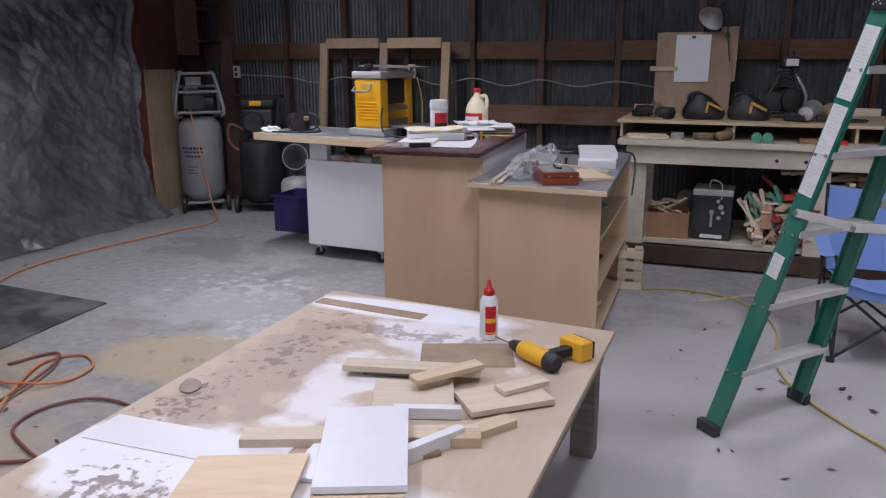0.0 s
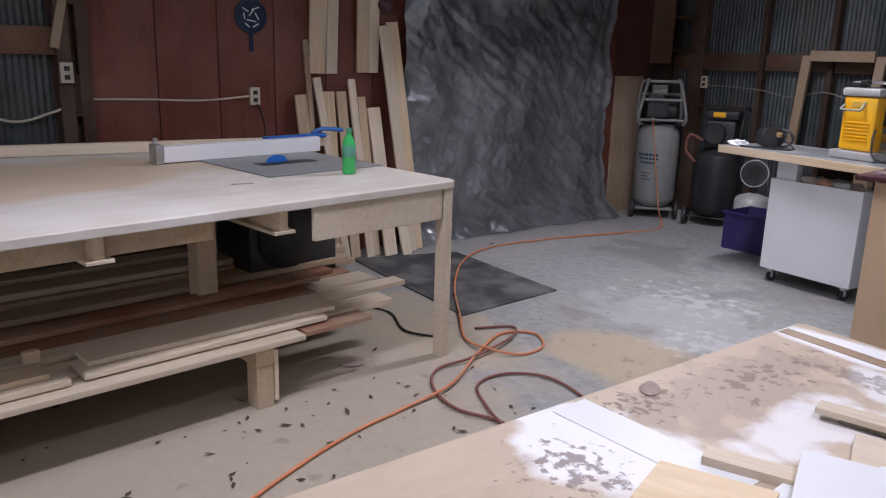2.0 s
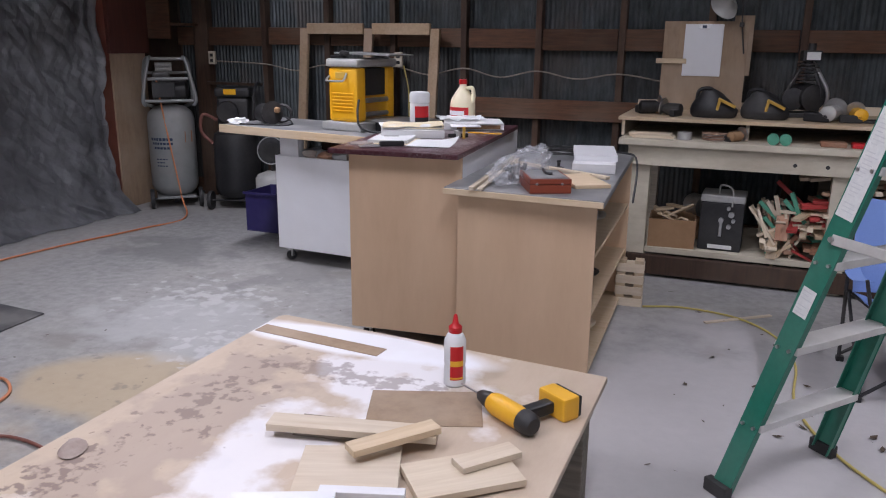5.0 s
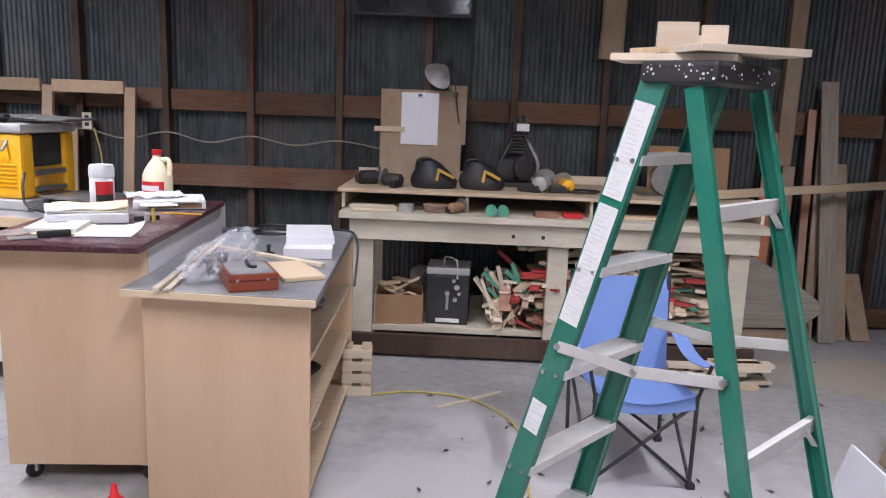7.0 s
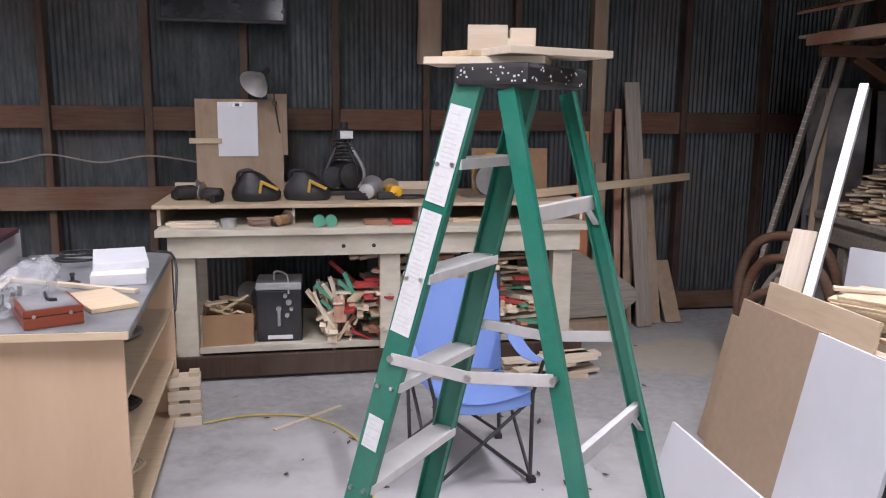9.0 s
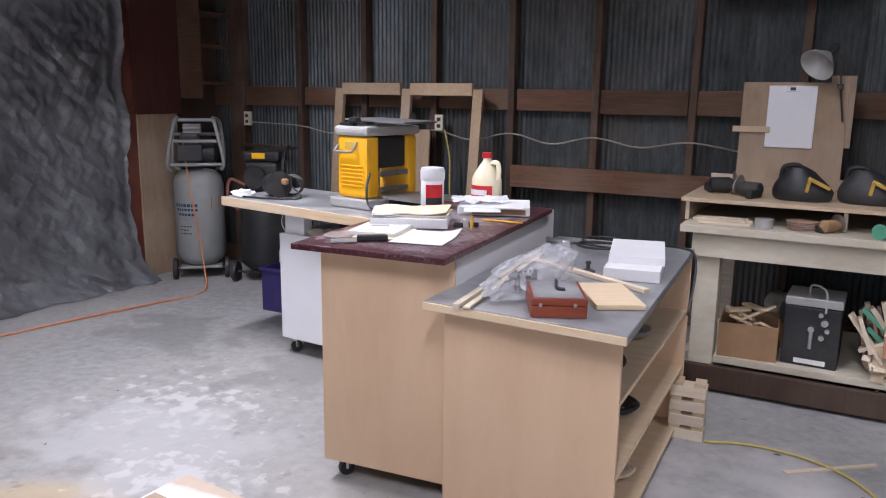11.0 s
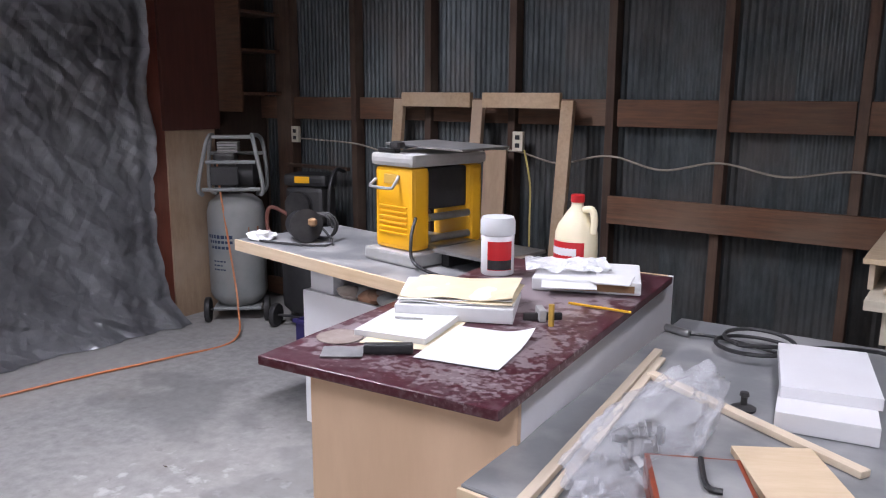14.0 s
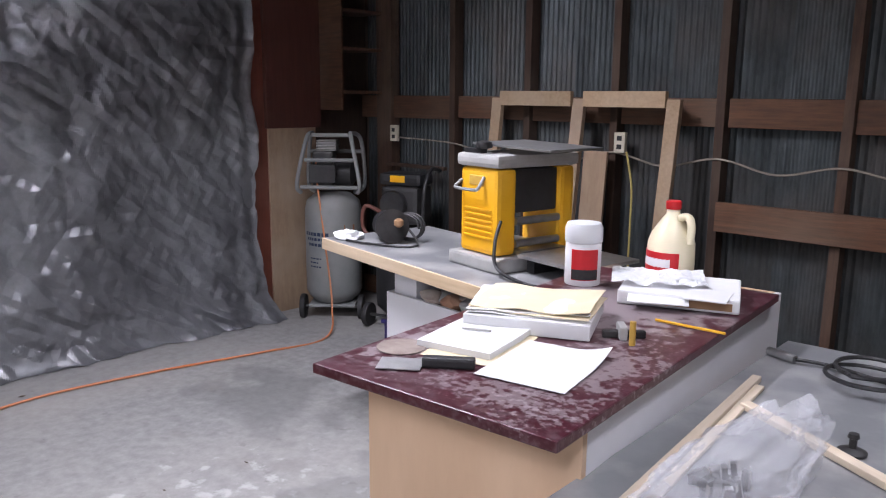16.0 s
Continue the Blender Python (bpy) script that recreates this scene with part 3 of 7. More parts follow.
def tarp():
    bm = bmesh.new()
    ny, nz, H = 230, 300, 3.2
    rows = []
    for j in range(nz + 1):
        row = []
        for i in range(ny + 1):
            u, v = i / ny, j / nz
            y, z = 3.33 + 2.42 * u, H * v
            q = Vector((y, z, 0.3))
            warp = Vector((noise.noise(q * 1.3), noise.noise(q * 1.3 + Vector((5, 2, 1))), 0))
            f = 0.05 * noise.noise(Vector((y * 1.3, z * 0.5, 1.7)))
            for k, (sc, amp) in enumerate(((2.4, 0.06), (6.1, 0.055), (13.0, 0.032), (26.0, 0.014))):
                f += facet(y * sc * 0.9 + 0.5 * z * sc * (1, -1)[k % 2] + warp.x * 0.8, z * sc * 0.8 + warp.y * 0.8, 3.5 + 7 * k) * amp * (0.5 + 0.8 * (1 - v))
            f += 0.014 * math.sin(u * 95 + warp.x * 2) * max(0, u - 0.86) / 0.14
            f = max(-0.045, f)
            flare = 0.13 * math.exp(-z / 0.13)
            yy = y + 0.05 * noise.noise(Vector((z * 2, u * 3, 4))) + (0.10 * u * math.exp(-z / 0.2))
            row.append(bm.verts.new((WX0 + 0.07 + f + flare, yy, 0.004 + z + (0.012 * abs(noise.noise(Vector((y * 5, 0, 0)))) if j == 0 else 0))))
        rows.append(row)
    for a, b in zip(rows, rows[1:]):
        for i in range(ny):
            bm.faces.new((a[i], a[i + 1], b[i + 1], b[i]))
    r = bmesh.ops.extrude_face_region(bm, geom=bm.faces[:])
    bmesh.ops.translate(bm, vec=(-0.002, 0, 0), verts=[v for v in r["geom"] if isinstance(v, bmesh.types.BMVert)])
    return bm


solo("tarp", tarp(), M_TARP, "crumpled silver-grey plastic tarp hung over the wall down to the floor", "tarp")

# ---- low sprayed table ----
mt = thing("low_table", -0.012, 1.67, 0, -0.9, "low plywood work table with white overspray and dark stains", "table")
hw, y0, y1 = 0.64, -1.16, 1.2
part("tabletop", outline([(-hw, y0), (hw, y0), (hw, y1 - 0.035), (-hw + 0.02, y1 + 0.045), (-hw, y1 + 0.02)], 0.452, 0.472, 0.002), M_MTOP, mt)
for sx in (-1, 1):
    part("rail", box(sx * 0.59 - 0.02, sx * 0.59 + 0.02, y0 + 0.05, y1 - 0.08, 0.36, 0.45, bevel=0.003), M_GREYWOOD, mt)
    for sy in (y0 + 0.1, y1 - 0.15):
        part("leg", box(sx * 0.56 - 0.045, sx * 0.56 + 0.045, sy - 0.045, sy + 0.045, 0, 0.45, bevel=0.004), M_GREYWOOD, mt)
for sy in (y0 + 0.06, y1 - 0.1):
    part("rail", box(-0.57, 0.57, sy - 0.02, sy + 0.02, 0.36, 0.45, bevel=0.003), M_GREYWOOD, mt)

TZ = 0.4725


def loose(name, L, W, T, x, y, z, rz, material, label, category="board", rx=0, ry=0, group="loose offcuts on the low table"):
    return solo(name, box(-L / 2, L / 2, -W / 2, W / 2, 0, T, bevel=0.0015), material, label, category, group, m=pose(x, y, z, rx, ry, rz))


loose("offcut", 0.66, 0.075, 0.028, 0.12, 1.705, TZ, 22, M_PALE, "long pale board lying under a white panel")
loose("white_board", 0.40, 0.23, 0.02, 0.178, 1.612, TZ + 0.034, 113, M_WHITE, "white laminated panel with plywood edge on offcuts", ry=-2)
loose("offcut", 0.40, 0.225, 0.012, 0.178, 1.600, TZ + 0.018, 113, M_PLY2, "plywood panel under the white panel", ry=-2)
loose("offcut", 0.46, 0.07, 0.02, 0.08, 2.16, TZ + 0.022, 13, M_PALE, "pale board with a rough end on other scraps")
loose("offcut", 0.24, 0.09, 0.02, 0.03, 2.18, TZ, 10, M_GREYWOOD, "grey board scrap under a pale one")
loose("offcut", 0.25, 0.055, 0.018, 0.22, 2.12, TZ + 0.044, 52, M_PINE, "short pine scrap lying across a board")
loose("offcut", 0.25, 0.22, 0.016, 0.155, 1.995, TZ + 0.004, 21, M_PALE, "square pale plywood scrap", ry=0)
loose("white_board", 0.2, 0.03, 0.035, 0.24, 1.9, TZ + 0.002, 18, M_WHITE, "narrow white-faced strip on edge")
loose("offcut", 0.27, 0.16, 0.018, 0.42, 2.08, TZ + 0.006, 40, M_PALE, "pale plywood scrap with layered edge")
loose("offcut", 0.17, 0.06, 0.016, 0.46, 2.15, TZ + 0.026, 50, M_PALE, "short pale board on a plywood scrap")
loose("offcut", 0.22, 0.055, 0.024, 0.42, 1.86, TZ, 55, M_PINE, "short pine block with a step cut", ry=0)
loose("offcut", 0.12, 0.06, 0.03, 0.38, 1.79, TZ, 20, M_PINE, "stub of pine board")
loose("white_board", 0.2, 0.03, 0.045, 0.33, 1.72, TZ, 60, M_WHITE, "white-faced strip standing on edge")
loose("offcut", 0.3, 0.22, 0.012, -0.06, 1.40, TZ + 0.01, 18, M_PLY2, "thin plywood square on the sprayed table", ry=-3)
loose("white_board", 0.24, 0.1, 0.012, 0.07, 1.58, TZ + 0.002, 95, M_WHITE, "white strip beside the stacked panels")
loose("offcut", 0.33, 0.22, 0.002, 0.19, 2.40, TZ, 20, M_PLYOLD, "bare brown masked square on the table top")
loose("offcut", 0.14, 0.05, 0.012, 0.29, 1.68, TZ, 40, M_PLYOLD, "brown scrap near white strips")
loose("white_board", 0.6, 0.15, 0.003, -0.33, 1.53, TZ, 2, M_WHITE, "flat white-sprayed sheet on the table top")
loose("offcut", 0.52, 0.07, 0.0015, -0.365, 2.745, TZ, -5, M_PLYOLD, "bare stained strip on the table top")
rag = lathe([(0.045, 0), (0.05, 0.006), (0.035, 0.02), (0.012, 0.03), (0.002, 0.031)], 14)
for v in rag.verts:
    v.co.x *= 0.7
    v.co.z *= 0.7 + 0.6 * noise.noise(v.co * 30)
solo("sanding_disc", rag, M_CLOTH, "folded used sanding disc on the table", "sanding disc", m=pose(-0.56, 1.83, TZ, 0, 0, 30), smooth=True)


def glue_bottle(x, y, z):
    b = thing("glue_bottle", x, y, z, -60, "white glue bottle with red cap and label on the low table", "bottle")
    part("body", lathe([(0.030, 0), (0.034, 0.004), (0.034, 0.055), (0.032, 0.065), (0.034, 0.075), (0.034, 0.145), (0.026, 0.165), (0.017, 0.172)]), M_PAPER, b, smooth=True)
    for nm, r, z0, z1, ma in (("label", 0.0345, 0.025, 0.135, M_REDP), ("label_band", 0.0349, 0.07, 0.088, M_YEL), ("label_foot", 0.0349, 0.028, 0.034, M_YEL)):
        lb = bmesh.new()
        for k in range(8):
            a0, a1 = radians(-35 + k * 9), radians(-35 + (k + 1) * 9)
            lb.faces.new([lb.verts.new((r * math.cos(a), r * math.sin(a), zz)) for a, zz in ((a0, z0), (a1, z0), (a1, z1), (a0, z1))])
        part(nm, lb, ma, b)
    part("cap", lathe([(0.020, 0.172), (0.021, 0.174), (0.021, 0.19), (0.010, 0.2), (0.006, 0.225), (0.003, 0.23)]), M_REDP, b, smooth=True)


glue_bottle(0.21, 2.59, TZ)


def drill(x, y, z, rz):
    d = thing("cordless_drill", x, y, z, rz, "yellow and black cordless drill lying on its side", "drill")
    part("motor_body", lathe([(0.02, -0.11), (0.03, -0.1), (0.033, -0.06), (0.033, 0.03), (0.028, 0.05)], 20, pose(0, 0, 0.034, 0, 90, 0)), M_YEL, d, smooth=True)
    part("end_cap", lathe([(0.022, -0.13), (0.032, -0.12), (0.034, -0.1), (0.034, -0.085)], 20, pose(0, 0, 0.034, 0, 90, 0)), M_BLACK, d, smooth=True)
    part("chuck", lathe([(0.024, 0.05), (0.024, 0.07), (0.018, 0.1), (0.008, 0.115)], 20, pose(0, 0, 0.034, 0, 90, 0)), M_DARK, d, smooth=True)
    part("bit", rod((0.11, 0, 0.034), (0.2, 0, 0.032), 0.003), M_STEEL, d)
    part("grip", box(-0.075, -0.035, -0.13, -0.02, 0.014, 0.05, bevel=0.01), M_BLACK, d)
    part("battery", box(-0.115, -0.005, -0.185, -0.125, 0.0, 0.07, bevel=0.008), M_YEL, d, "yellow and black battery pack")
    part("battery_base", box(-0.112, -0.008, -0.196, -0.184, 0.004, 0.066, bevel=0.004), M_BLACK, d)


drill(0.42, 2.42, TZ, 146)


# ---- cabinets in the middle ----
c1 = thing("tall_cabinet", -0.50, 3.85, 0, 5, "tall plywood cabinet on casters under a maroon top", "cabinet")
part("front_panel", box(-0.31, 0.26, 0, 0.019, 0.085, 0.987, bevel=0.002), M_PLY, c1)
part("side_panel", box(-0.31, -0.291, 0.02, 1.36, 0.085, 0.987, bevel=0.002), M_WHITE, c1)
part("side_panel", box(0.241, 0.26, 0.02, 1.36, 0.085, 0.987, bevel=0.002), M_WHITE, c1)
part("back_panel", box(-0.29, 0.24, 1.34, 1.36, 0.085, 0.987, bevel=0.002), M_PLY, c1)
part("floor_panel", box(-0.29, 0.24, 0.02, 1.34, 0.085, 0.105), M_PLY, c1)
part("top_panel", box(-0.29, 0.24, 0.02, 1.34, 0.967, 0.987), M_PLY, c1)


def caster(parent, x, y, h=0.085):
    w = part("caster", box(x - 0.022, x + 0.022, y - 0.03, y + 0.03, h - 0.012, h, bevel=0.002), M_STEEL, parent)
    part("wheel", lathe([(0.012, -0.012), (0.034, -0.012), (0.036, -0.006), (0.036, 0.006), (0.034, 0.012), (0.012, 0.012)], 18, pose(x, y + 0.01, 0.036, 90, 0, 60)), M_BLACK, w, smooth=True)
    part("fork", box(x - 0.018, x + 0.018, y - 0.004, y + 0.022, 0.03, h - 0.01, bevel=0.003), M_STEEL, w)


for x, y in ((-0.24, 0.05), (0.23, 0.05), (-0.24, 1.3), (0.23, 1.3)):
    caster(c1, x, y)
solo("maroon_worktop", box(-0.64, 0, 0, 1.36, 0.989, 1.013, bevel=0.004), M_MAROON, "dusty maroon laminate worktop on the tall cabinet", "worktop", m=pose(-0.212, 3.742, 0, 0, 0, 4.6))

c2 = thing("open_cabinet", 0.105, 3.75, 0, 1.5, "plywood cabinet with open side shelves under a grey top", "cabinet")
part("front_panel", box(-0.315, 0.315, 0, 0.019, 0.0, 0.845, bevel=0.002), M_PLY, c2)
part("side_panel", box(-0.315, -0.297, 0.02, 1.30, 0.0, 0.845, bevel=0.002), M_PLY, c2)
part("back_panel", box(-0.297, 0.315, 1.28, 1.30, 0.0, 0.845, bevel=0.002), M_PLY, c2)
part("divider", box(-0.05, -0.032, 0.02, 1.28, 0.02, 0.845, bevel=0.002), M_PLY, c2)
for z in (0.03, 0.31, 0.58):
    part("shelf", box(-0.031, 0.31, 0.02, 1.28, z, z + 0.018, bevel=0.002), M_PLY2, c2)
solo("grey_worktop", outline([(-0.355, -0.085), (0.365, -0.125), (0.28, 1.35), (-0.38, 1.32)], 0.848, 0.88, 0.003), M_GREYLAM, "dusty grey laminate worktop with plywood edge", "worktop", m=pose(0.105, 3.75, 0))
solo("edge_strip", box(0, 0.72, -0.012, -0.002, 0.85, 0.876, bevel=0.002), M_PLY2, "light wood edging along the grey worktop", "edging", m=pose(-0.25, 3.664, 0, 0, 0, -3.18))
for (yy, zz, m_, lab) in ((0.35, 0.598, M_DARK, "coil of dark hose on a shelf"), (0.75, 0.598, M_STEEL, "loose steel fittings on a shelf"), (0.25, 0.328, M_GREENPAINT, "green-handled tool on a shelf"), (0.6, 0.328, M_DARK, "dark metal tool on a shelf"), (0.6, 0.048, M_PALE, "pale block on the bottom shelf")):
    bm = bmesh.new()
    for k in range(4):
        r = 0.05 + 0.012 * k
        tube([(r * math.cos(a * 0.7), r * math.sin(a * 0.7) * 1.2, 0.012 + 0.006 * k + 0.004 * math.sin(a * 3 + k)) for a in range(10)], 0.010, 3, 6, bm)
    solo("shelf_clutter", bm, m_, lab, "clutter", m=pose(0.24, 3.75 + yy, zz, 0, 0, yy * 200)) 

pal = thing("block_stack", 0.37, 4.98, 0, 4, "stack of short pale pallet-like blocks beside the cabinet", "wood blocks")
for k in range(4):
    slab("block", 0.16, 0.09, 0.05, pose(0.06, 0.0, 0.07 * k), M_PALE, pal)
    for s in (-0.05, 0.05):
        slab("spacer", 0.05, 0.08, 0.02, pose(0.06 + s, 0, 0.07 * k + 0.05), M_PINE, pal)


# things on the maroon top
RZ = 1.0145


def paper(name, x, y, z, rz, w, h, label, material=M_PAPER, thick=0.001, curl=0.01, category="paper"):
    bm = bmesh.new()
    n = 10
    g = [[bm.verts.new((w * (i / n - 0.5), h * (j / n - 0.5), curl * (max(0, i / n + j / n - 1.5) ** 2 * 3) + 0.002 * noise.noise(Vector((i * 0.5, j * 0.5, x * 9))) ** 2)) for i in range(n + 1)] for j in range(n + 1)]
    for j in range(n):
        for i in range(n):
            bm.faces.new((g[j][i], g[j][i + 1], g[j + 1][i + 1], g[j + 1][i]))
    r = bmesh.ops.extrude_face_region(bm, geom=bm.faces[:])
    bmesh.ops.translate(bm, vec=(0, 0, thick), verts=[v for v in r["geom"] if isinstance(v, bmesh.types.BMVert)])
    return solo(name, bm, material, label, category, m=pose(x, y, z, 0, 0, rz))


paper("paper_sheet", -0.458, 4.047, RZ + 0.002, 11, 0.215, 0.28, "white sheet of paper with a curled corner", curl=0.03)
paper("paper_pad", -0.695, 4.095, RZ, 12, 0.2, 0.27, "pad of white paper with writing", thick=0.016)
paper("pad_backing", -0.655, 4.055, RZ - 0.0003, 16, 0.2, 0.26, "pale backing sheet under the pad", M_MANILA, curl=0)
solo("pencil_mark", rod((-0.74, 4.08, RZ + 0.021), (-0.67, 4.11, RZ + 0.021), 0.003), M_GREYC, "grey pencil lying on the paper pad", "pencil")
fb = thing("file_box", -0.69, 4.325, RZ, 25, "flat white box with manila folders and loose papers on it", "box")
part("carton", box(-0.165, 0.165, -0.145, 0.145, 0, 0.042, bevel=0.004), M_PAPER, fb)
for k, (a, dx) in enumerate(((2, 0), (-4, 0.008), (5, -0.012), (-2, 0.004))):
    sheet_ = bmesh.new()
    grid_ = [[sheet_.verts.new((0.32 * (i / 10 - 0.5), 0.26 * (j / 8 - 0.5), 0.006 * noise.noise(Vector((i * 0.35, j * 0.35, 3.0 * k))) + 0.02 * max(0, i / 10 - 0.75) * (k - 1))) for i in range(11)] for j in range(9)]
    for j in range(8):
        for i in range(10):
            sheet_.faces.new((grid_[j][i], grid_[j][i + 1], grid_[j + 1][i + 1], grid_[j + 1][i]))
    r_ = bmesh.ops.extrude_face_region(sheet_, geom=sheet_.faces[:])
    bmesh.ops.translate(sheet_, vec=(0, 0, 0.002), verts=[v for v in r_["geom"] if isinstance(v, bmesh.types.BMVert)])
    part("folder", sheet_, M_MANILA if k % 2 else M_PAPER, fb, m=pose(dx, 0.005 * k, 0.045 + 0.0035 * k, 0, 0, a))
cb = thing("open_carton", -0.52, 4.83, RZ, 22, "crushed white carton with torn flaps and clear film", "box")
part("carton", box(-0.17, 0.17, -0.14, 0.14, 0, 0.042, bevel=0.006), M_PAPER, cb)
part("flap", box(-0.15, 0.02, -0.19, -0.10, 0.044, 0.047), M_PAPER, cb, m=pose(0, 0, 0, 6, 0, 5))
part("flap", box(0.04, 0.16, -0.16, -0.05, 0.044, 0.047), M_PAPER, cb, m=pose(0, 0, 0.004, 3, 0, -9))
part("inner_edge", box(-0.1, 0.15, -0.1415, -0.1395, 0.008, 0.03), M_CARD, cb, "torn brown inner edge")
film = bmesh.new()
bmesh.ops.create_grid(film, x_segments=24, y_segments=18, size=0.5)
for v in film.verts:
    q = v.co * 5
    v.co = Vector((v.co.x * 0.28, v.co.y * 0.2, 0.012 + 0.022 * (0.4 - abs(noise.noise(q * 0.7))) + 0.012 * (0.4 - abs(noise.noise(q * 2.3)))))
part("film", film, M_TUB, cb, "clear crinkled film", pose(-0.07, 0.02, 0.04, 0, 0, 8))


def tub(x, y, z):
    t = thing("wipes_tub", x, y, z, 0, "white round tub with frosted lid and red label", "tub")
    part("body", lathe([(0.056, 0), (0.058, 0.004), (0.058, 0.135), (0.055, 0.14)]), M_PAPER, t, smooth=True)
    lb = bmesh.new()
    for k in range(10):
        a0, a1 = radians(-95 + k * 9), radians(-95 + (k + 1) * 9)
        vs = [lb.verts.new((0.0588 * math.cos(a), 0.0588 * math.sin(a), zz)) for a, zz in ((a0, 0.02), (a1, 0.02), (a1, 0.12), (a0, 0.12))]
        lb.faces.new(vs)
    part("label", lb, M_REDP, t, "red printed label")
    bb = bmesh.new()
    for k in range(10):
        a0, a1 = radians(-94 + k * 8.8), radians(-94 + (k + 1) * 8.8)
        bb.faces.new([bb.verts.new((0.0592 * math.cos(a), 0.0592 * math.sin(a), zz)) for a, zz in ((a0, 0.022), (a1, 0.022), (a1, 0.055), (a0, 0.055))])
    part("label_foot", bb, M_DARK, t)
    part("lid", lathe([(0.060, 0.14), (0.061, 0.143), (0.061, 0.185), (0.055, 0.2), (0.02, 0.204)]), M_TUB, t, "frosted grey lid", smooth=True)


tub(-0.84, 4.78, RZ)


def jug(x, y, z, rz):
    j = thing("glue_jug", x, y, z, rz, "cream plastic glue jug with red cap and label", "jug")
    b = lathe([(0.068, 0), (0.076, 0.006), (0.078, 0.06), (0.076, 0.13), (0.066, 0.16), (0.040, 0.20), (0.022, 0.225), (0.021, 0.24)], 28)
    part("body", b, M_CREAMP, j, smooth=True)
    part("handle", tube([(0.03, 0, 0.215), (0.065, 0, 0.218), (0.078, 0, 0.185), (0.074, 0, 0.135)], 0.013, 6, 10), M_CREAMP, j, smooth=True)
    part("cap", lathe([(0.024, 0.24), (0.025, 0.242), (0.025, 0.265), (0.022, 0.268)]), M_REDP, j, smooth=True)
    lb = bmesh.new()
    for k in range(12):
        a0, a1 = radians(-150 + k * 10), radians(-150 + (k + 1) * 10)
        lb.faces.new([lb.verts.new((0.0792 * math.cos(a), 0.0792 * math.sin(a), zz)) for a, zz in ((a0, 0.03), (a1, 0.03), (a1, 0.105), (a0, 0.105))])
    part("label", lb, M_REDP, j, "red label with a white lettered band")
    wb = bmesh.new()
    for k in range(9):
        a0, a1 = radians(-140 + k * 10), radians(-140 + (k + 1) * 10)
        wb.faces.new([wb.verts.new((0.0797 * math.cos(a), 0.0797 * math.sin(a), zz)) for a, zz in ((a0, 0.055), (a1, 0.058), (a1, 0.085), (a0, 0.082))])
    part("label_band", wb, M_PAPER, j)


jug(-0.655, 5.02, RZ, -14)
pk = thing("putty_knife", -0.655, 3.85, RZ, 36, "black-handled putty knife with steel blade", "putty knife")
part("blade", box(-0.10, 0.0, -0.038, 0.038, 0.002, 0.004), M_STEEL, pk)
part("handle", box(0.0, 0.12, -0.014, 0.014, 0.0, 0.024, bevel=0.006), M_BLACK, pk)
solo("sandpaper_disc", lathe([(0.06, 0), (0.061, 0.001), (0.06, 0.002)], 24), M_CLOTH, "dusty pinkish sanding disc on the maroon top", "sanding disc", m=pose(-0.785, 3.91, RZ))
solo("pencil", rod((-0.45, 4.545, RZ + 0.005), (-0.26, 4.556, RZ + 0.005), 0.004, seg=6), M_YEL, "yellow pencil on the maroon top", "pencil")
solo("screwdriver_bit", rod((-0.392, 4.317, RZ), (-0.392, 4.317, RZ + 0.06), 0.008), M_YEL2, "short brass-coloured peg standing on end", "peg")
cl = thing("clamp", -0.435, 4.36, RZ, 40, "small dark metal spring clamp", "clamp")
part("jaw", box(-0.06, 0.05, -0.008, 0.008, 0, 0.02, bevel=0.004), M_DARK, cl)
part("grip", box(-0.02, 0.0, -0.03, 0.03, 0.0, 0.035, bevel=0.004), M_GREYC, cl)

# things on the grey top
GZ = 0.8815
for (p0, p1, t, lab) in (((-0.105, 3.62, GZ + 0.008), (-0.205, 4.65, GZ + 0.008), 0.016, "long pale wood strip"), ((-0.07, 3.63, GZ + 0.005), (-0.178, 4.60, GZ + 0.005), 0.01, "thin pale strip beside another")):
    b, m_ = beam(p0, p1, 0.024, t, (1, 0, 0))
    solo("wood_strip", b, M_PALE, lab + " on the grey top", "wood strip", m=m_)
b, m_ = beam((-0.155, 4.45, GZ + 0.008), (0.395, 4.15, GZ + 0.008), 0.03, 0.016, (1, 1, 0))
solo("wood_strip", b, M_PALE, "pale strip slanting under a plywood square", "wood strip", m=m_)
rb = thing("wooden_case", 0.228, 3.692, GZ, 26, "red-stained flat wooden case with dusty lid", "wooden case")
part("body", box(-0.09, 0.09, 0, 0.25, 0, 0.038, bevel=0.003), M_MAHOG, rb)
part("lid", box(-0.09, 0.09, 0, 0.25, 0.040, 0.062, bevel=0.003), M_MAHOG, rb)
part("dust", box(-0.08, 0.08, 0.012, 0.24, 0.0625, 0.0632), M_GREYLAM, rb, "grey dust on the lid")
for s_ in (-0.06, 0.05):
    part("catch", lathe([(0.006, 0), (0.006, 0.003)], 12, pose(s_, -0.001, 0.042, 90)), M_STEEL, rb)
solo("ply_square", box(-0.083, 0.083, -0.155, 0.155, 0, 0.016, bevel=0.001), M_PLY2, "piece of plywood lying on the grey top", "plywood", m=pose(0.295, 4.02, GZ, 0, 0, 31))
solo("white_board", box(-0.106, 0.106, -0.14, 0.14, 0, 0.045, bevel=0.002), M_WHITE, "white-faced panel stacked on the grey top", "panel", m=pose(0.275, 4.44, GZ, 0, 0, 9))
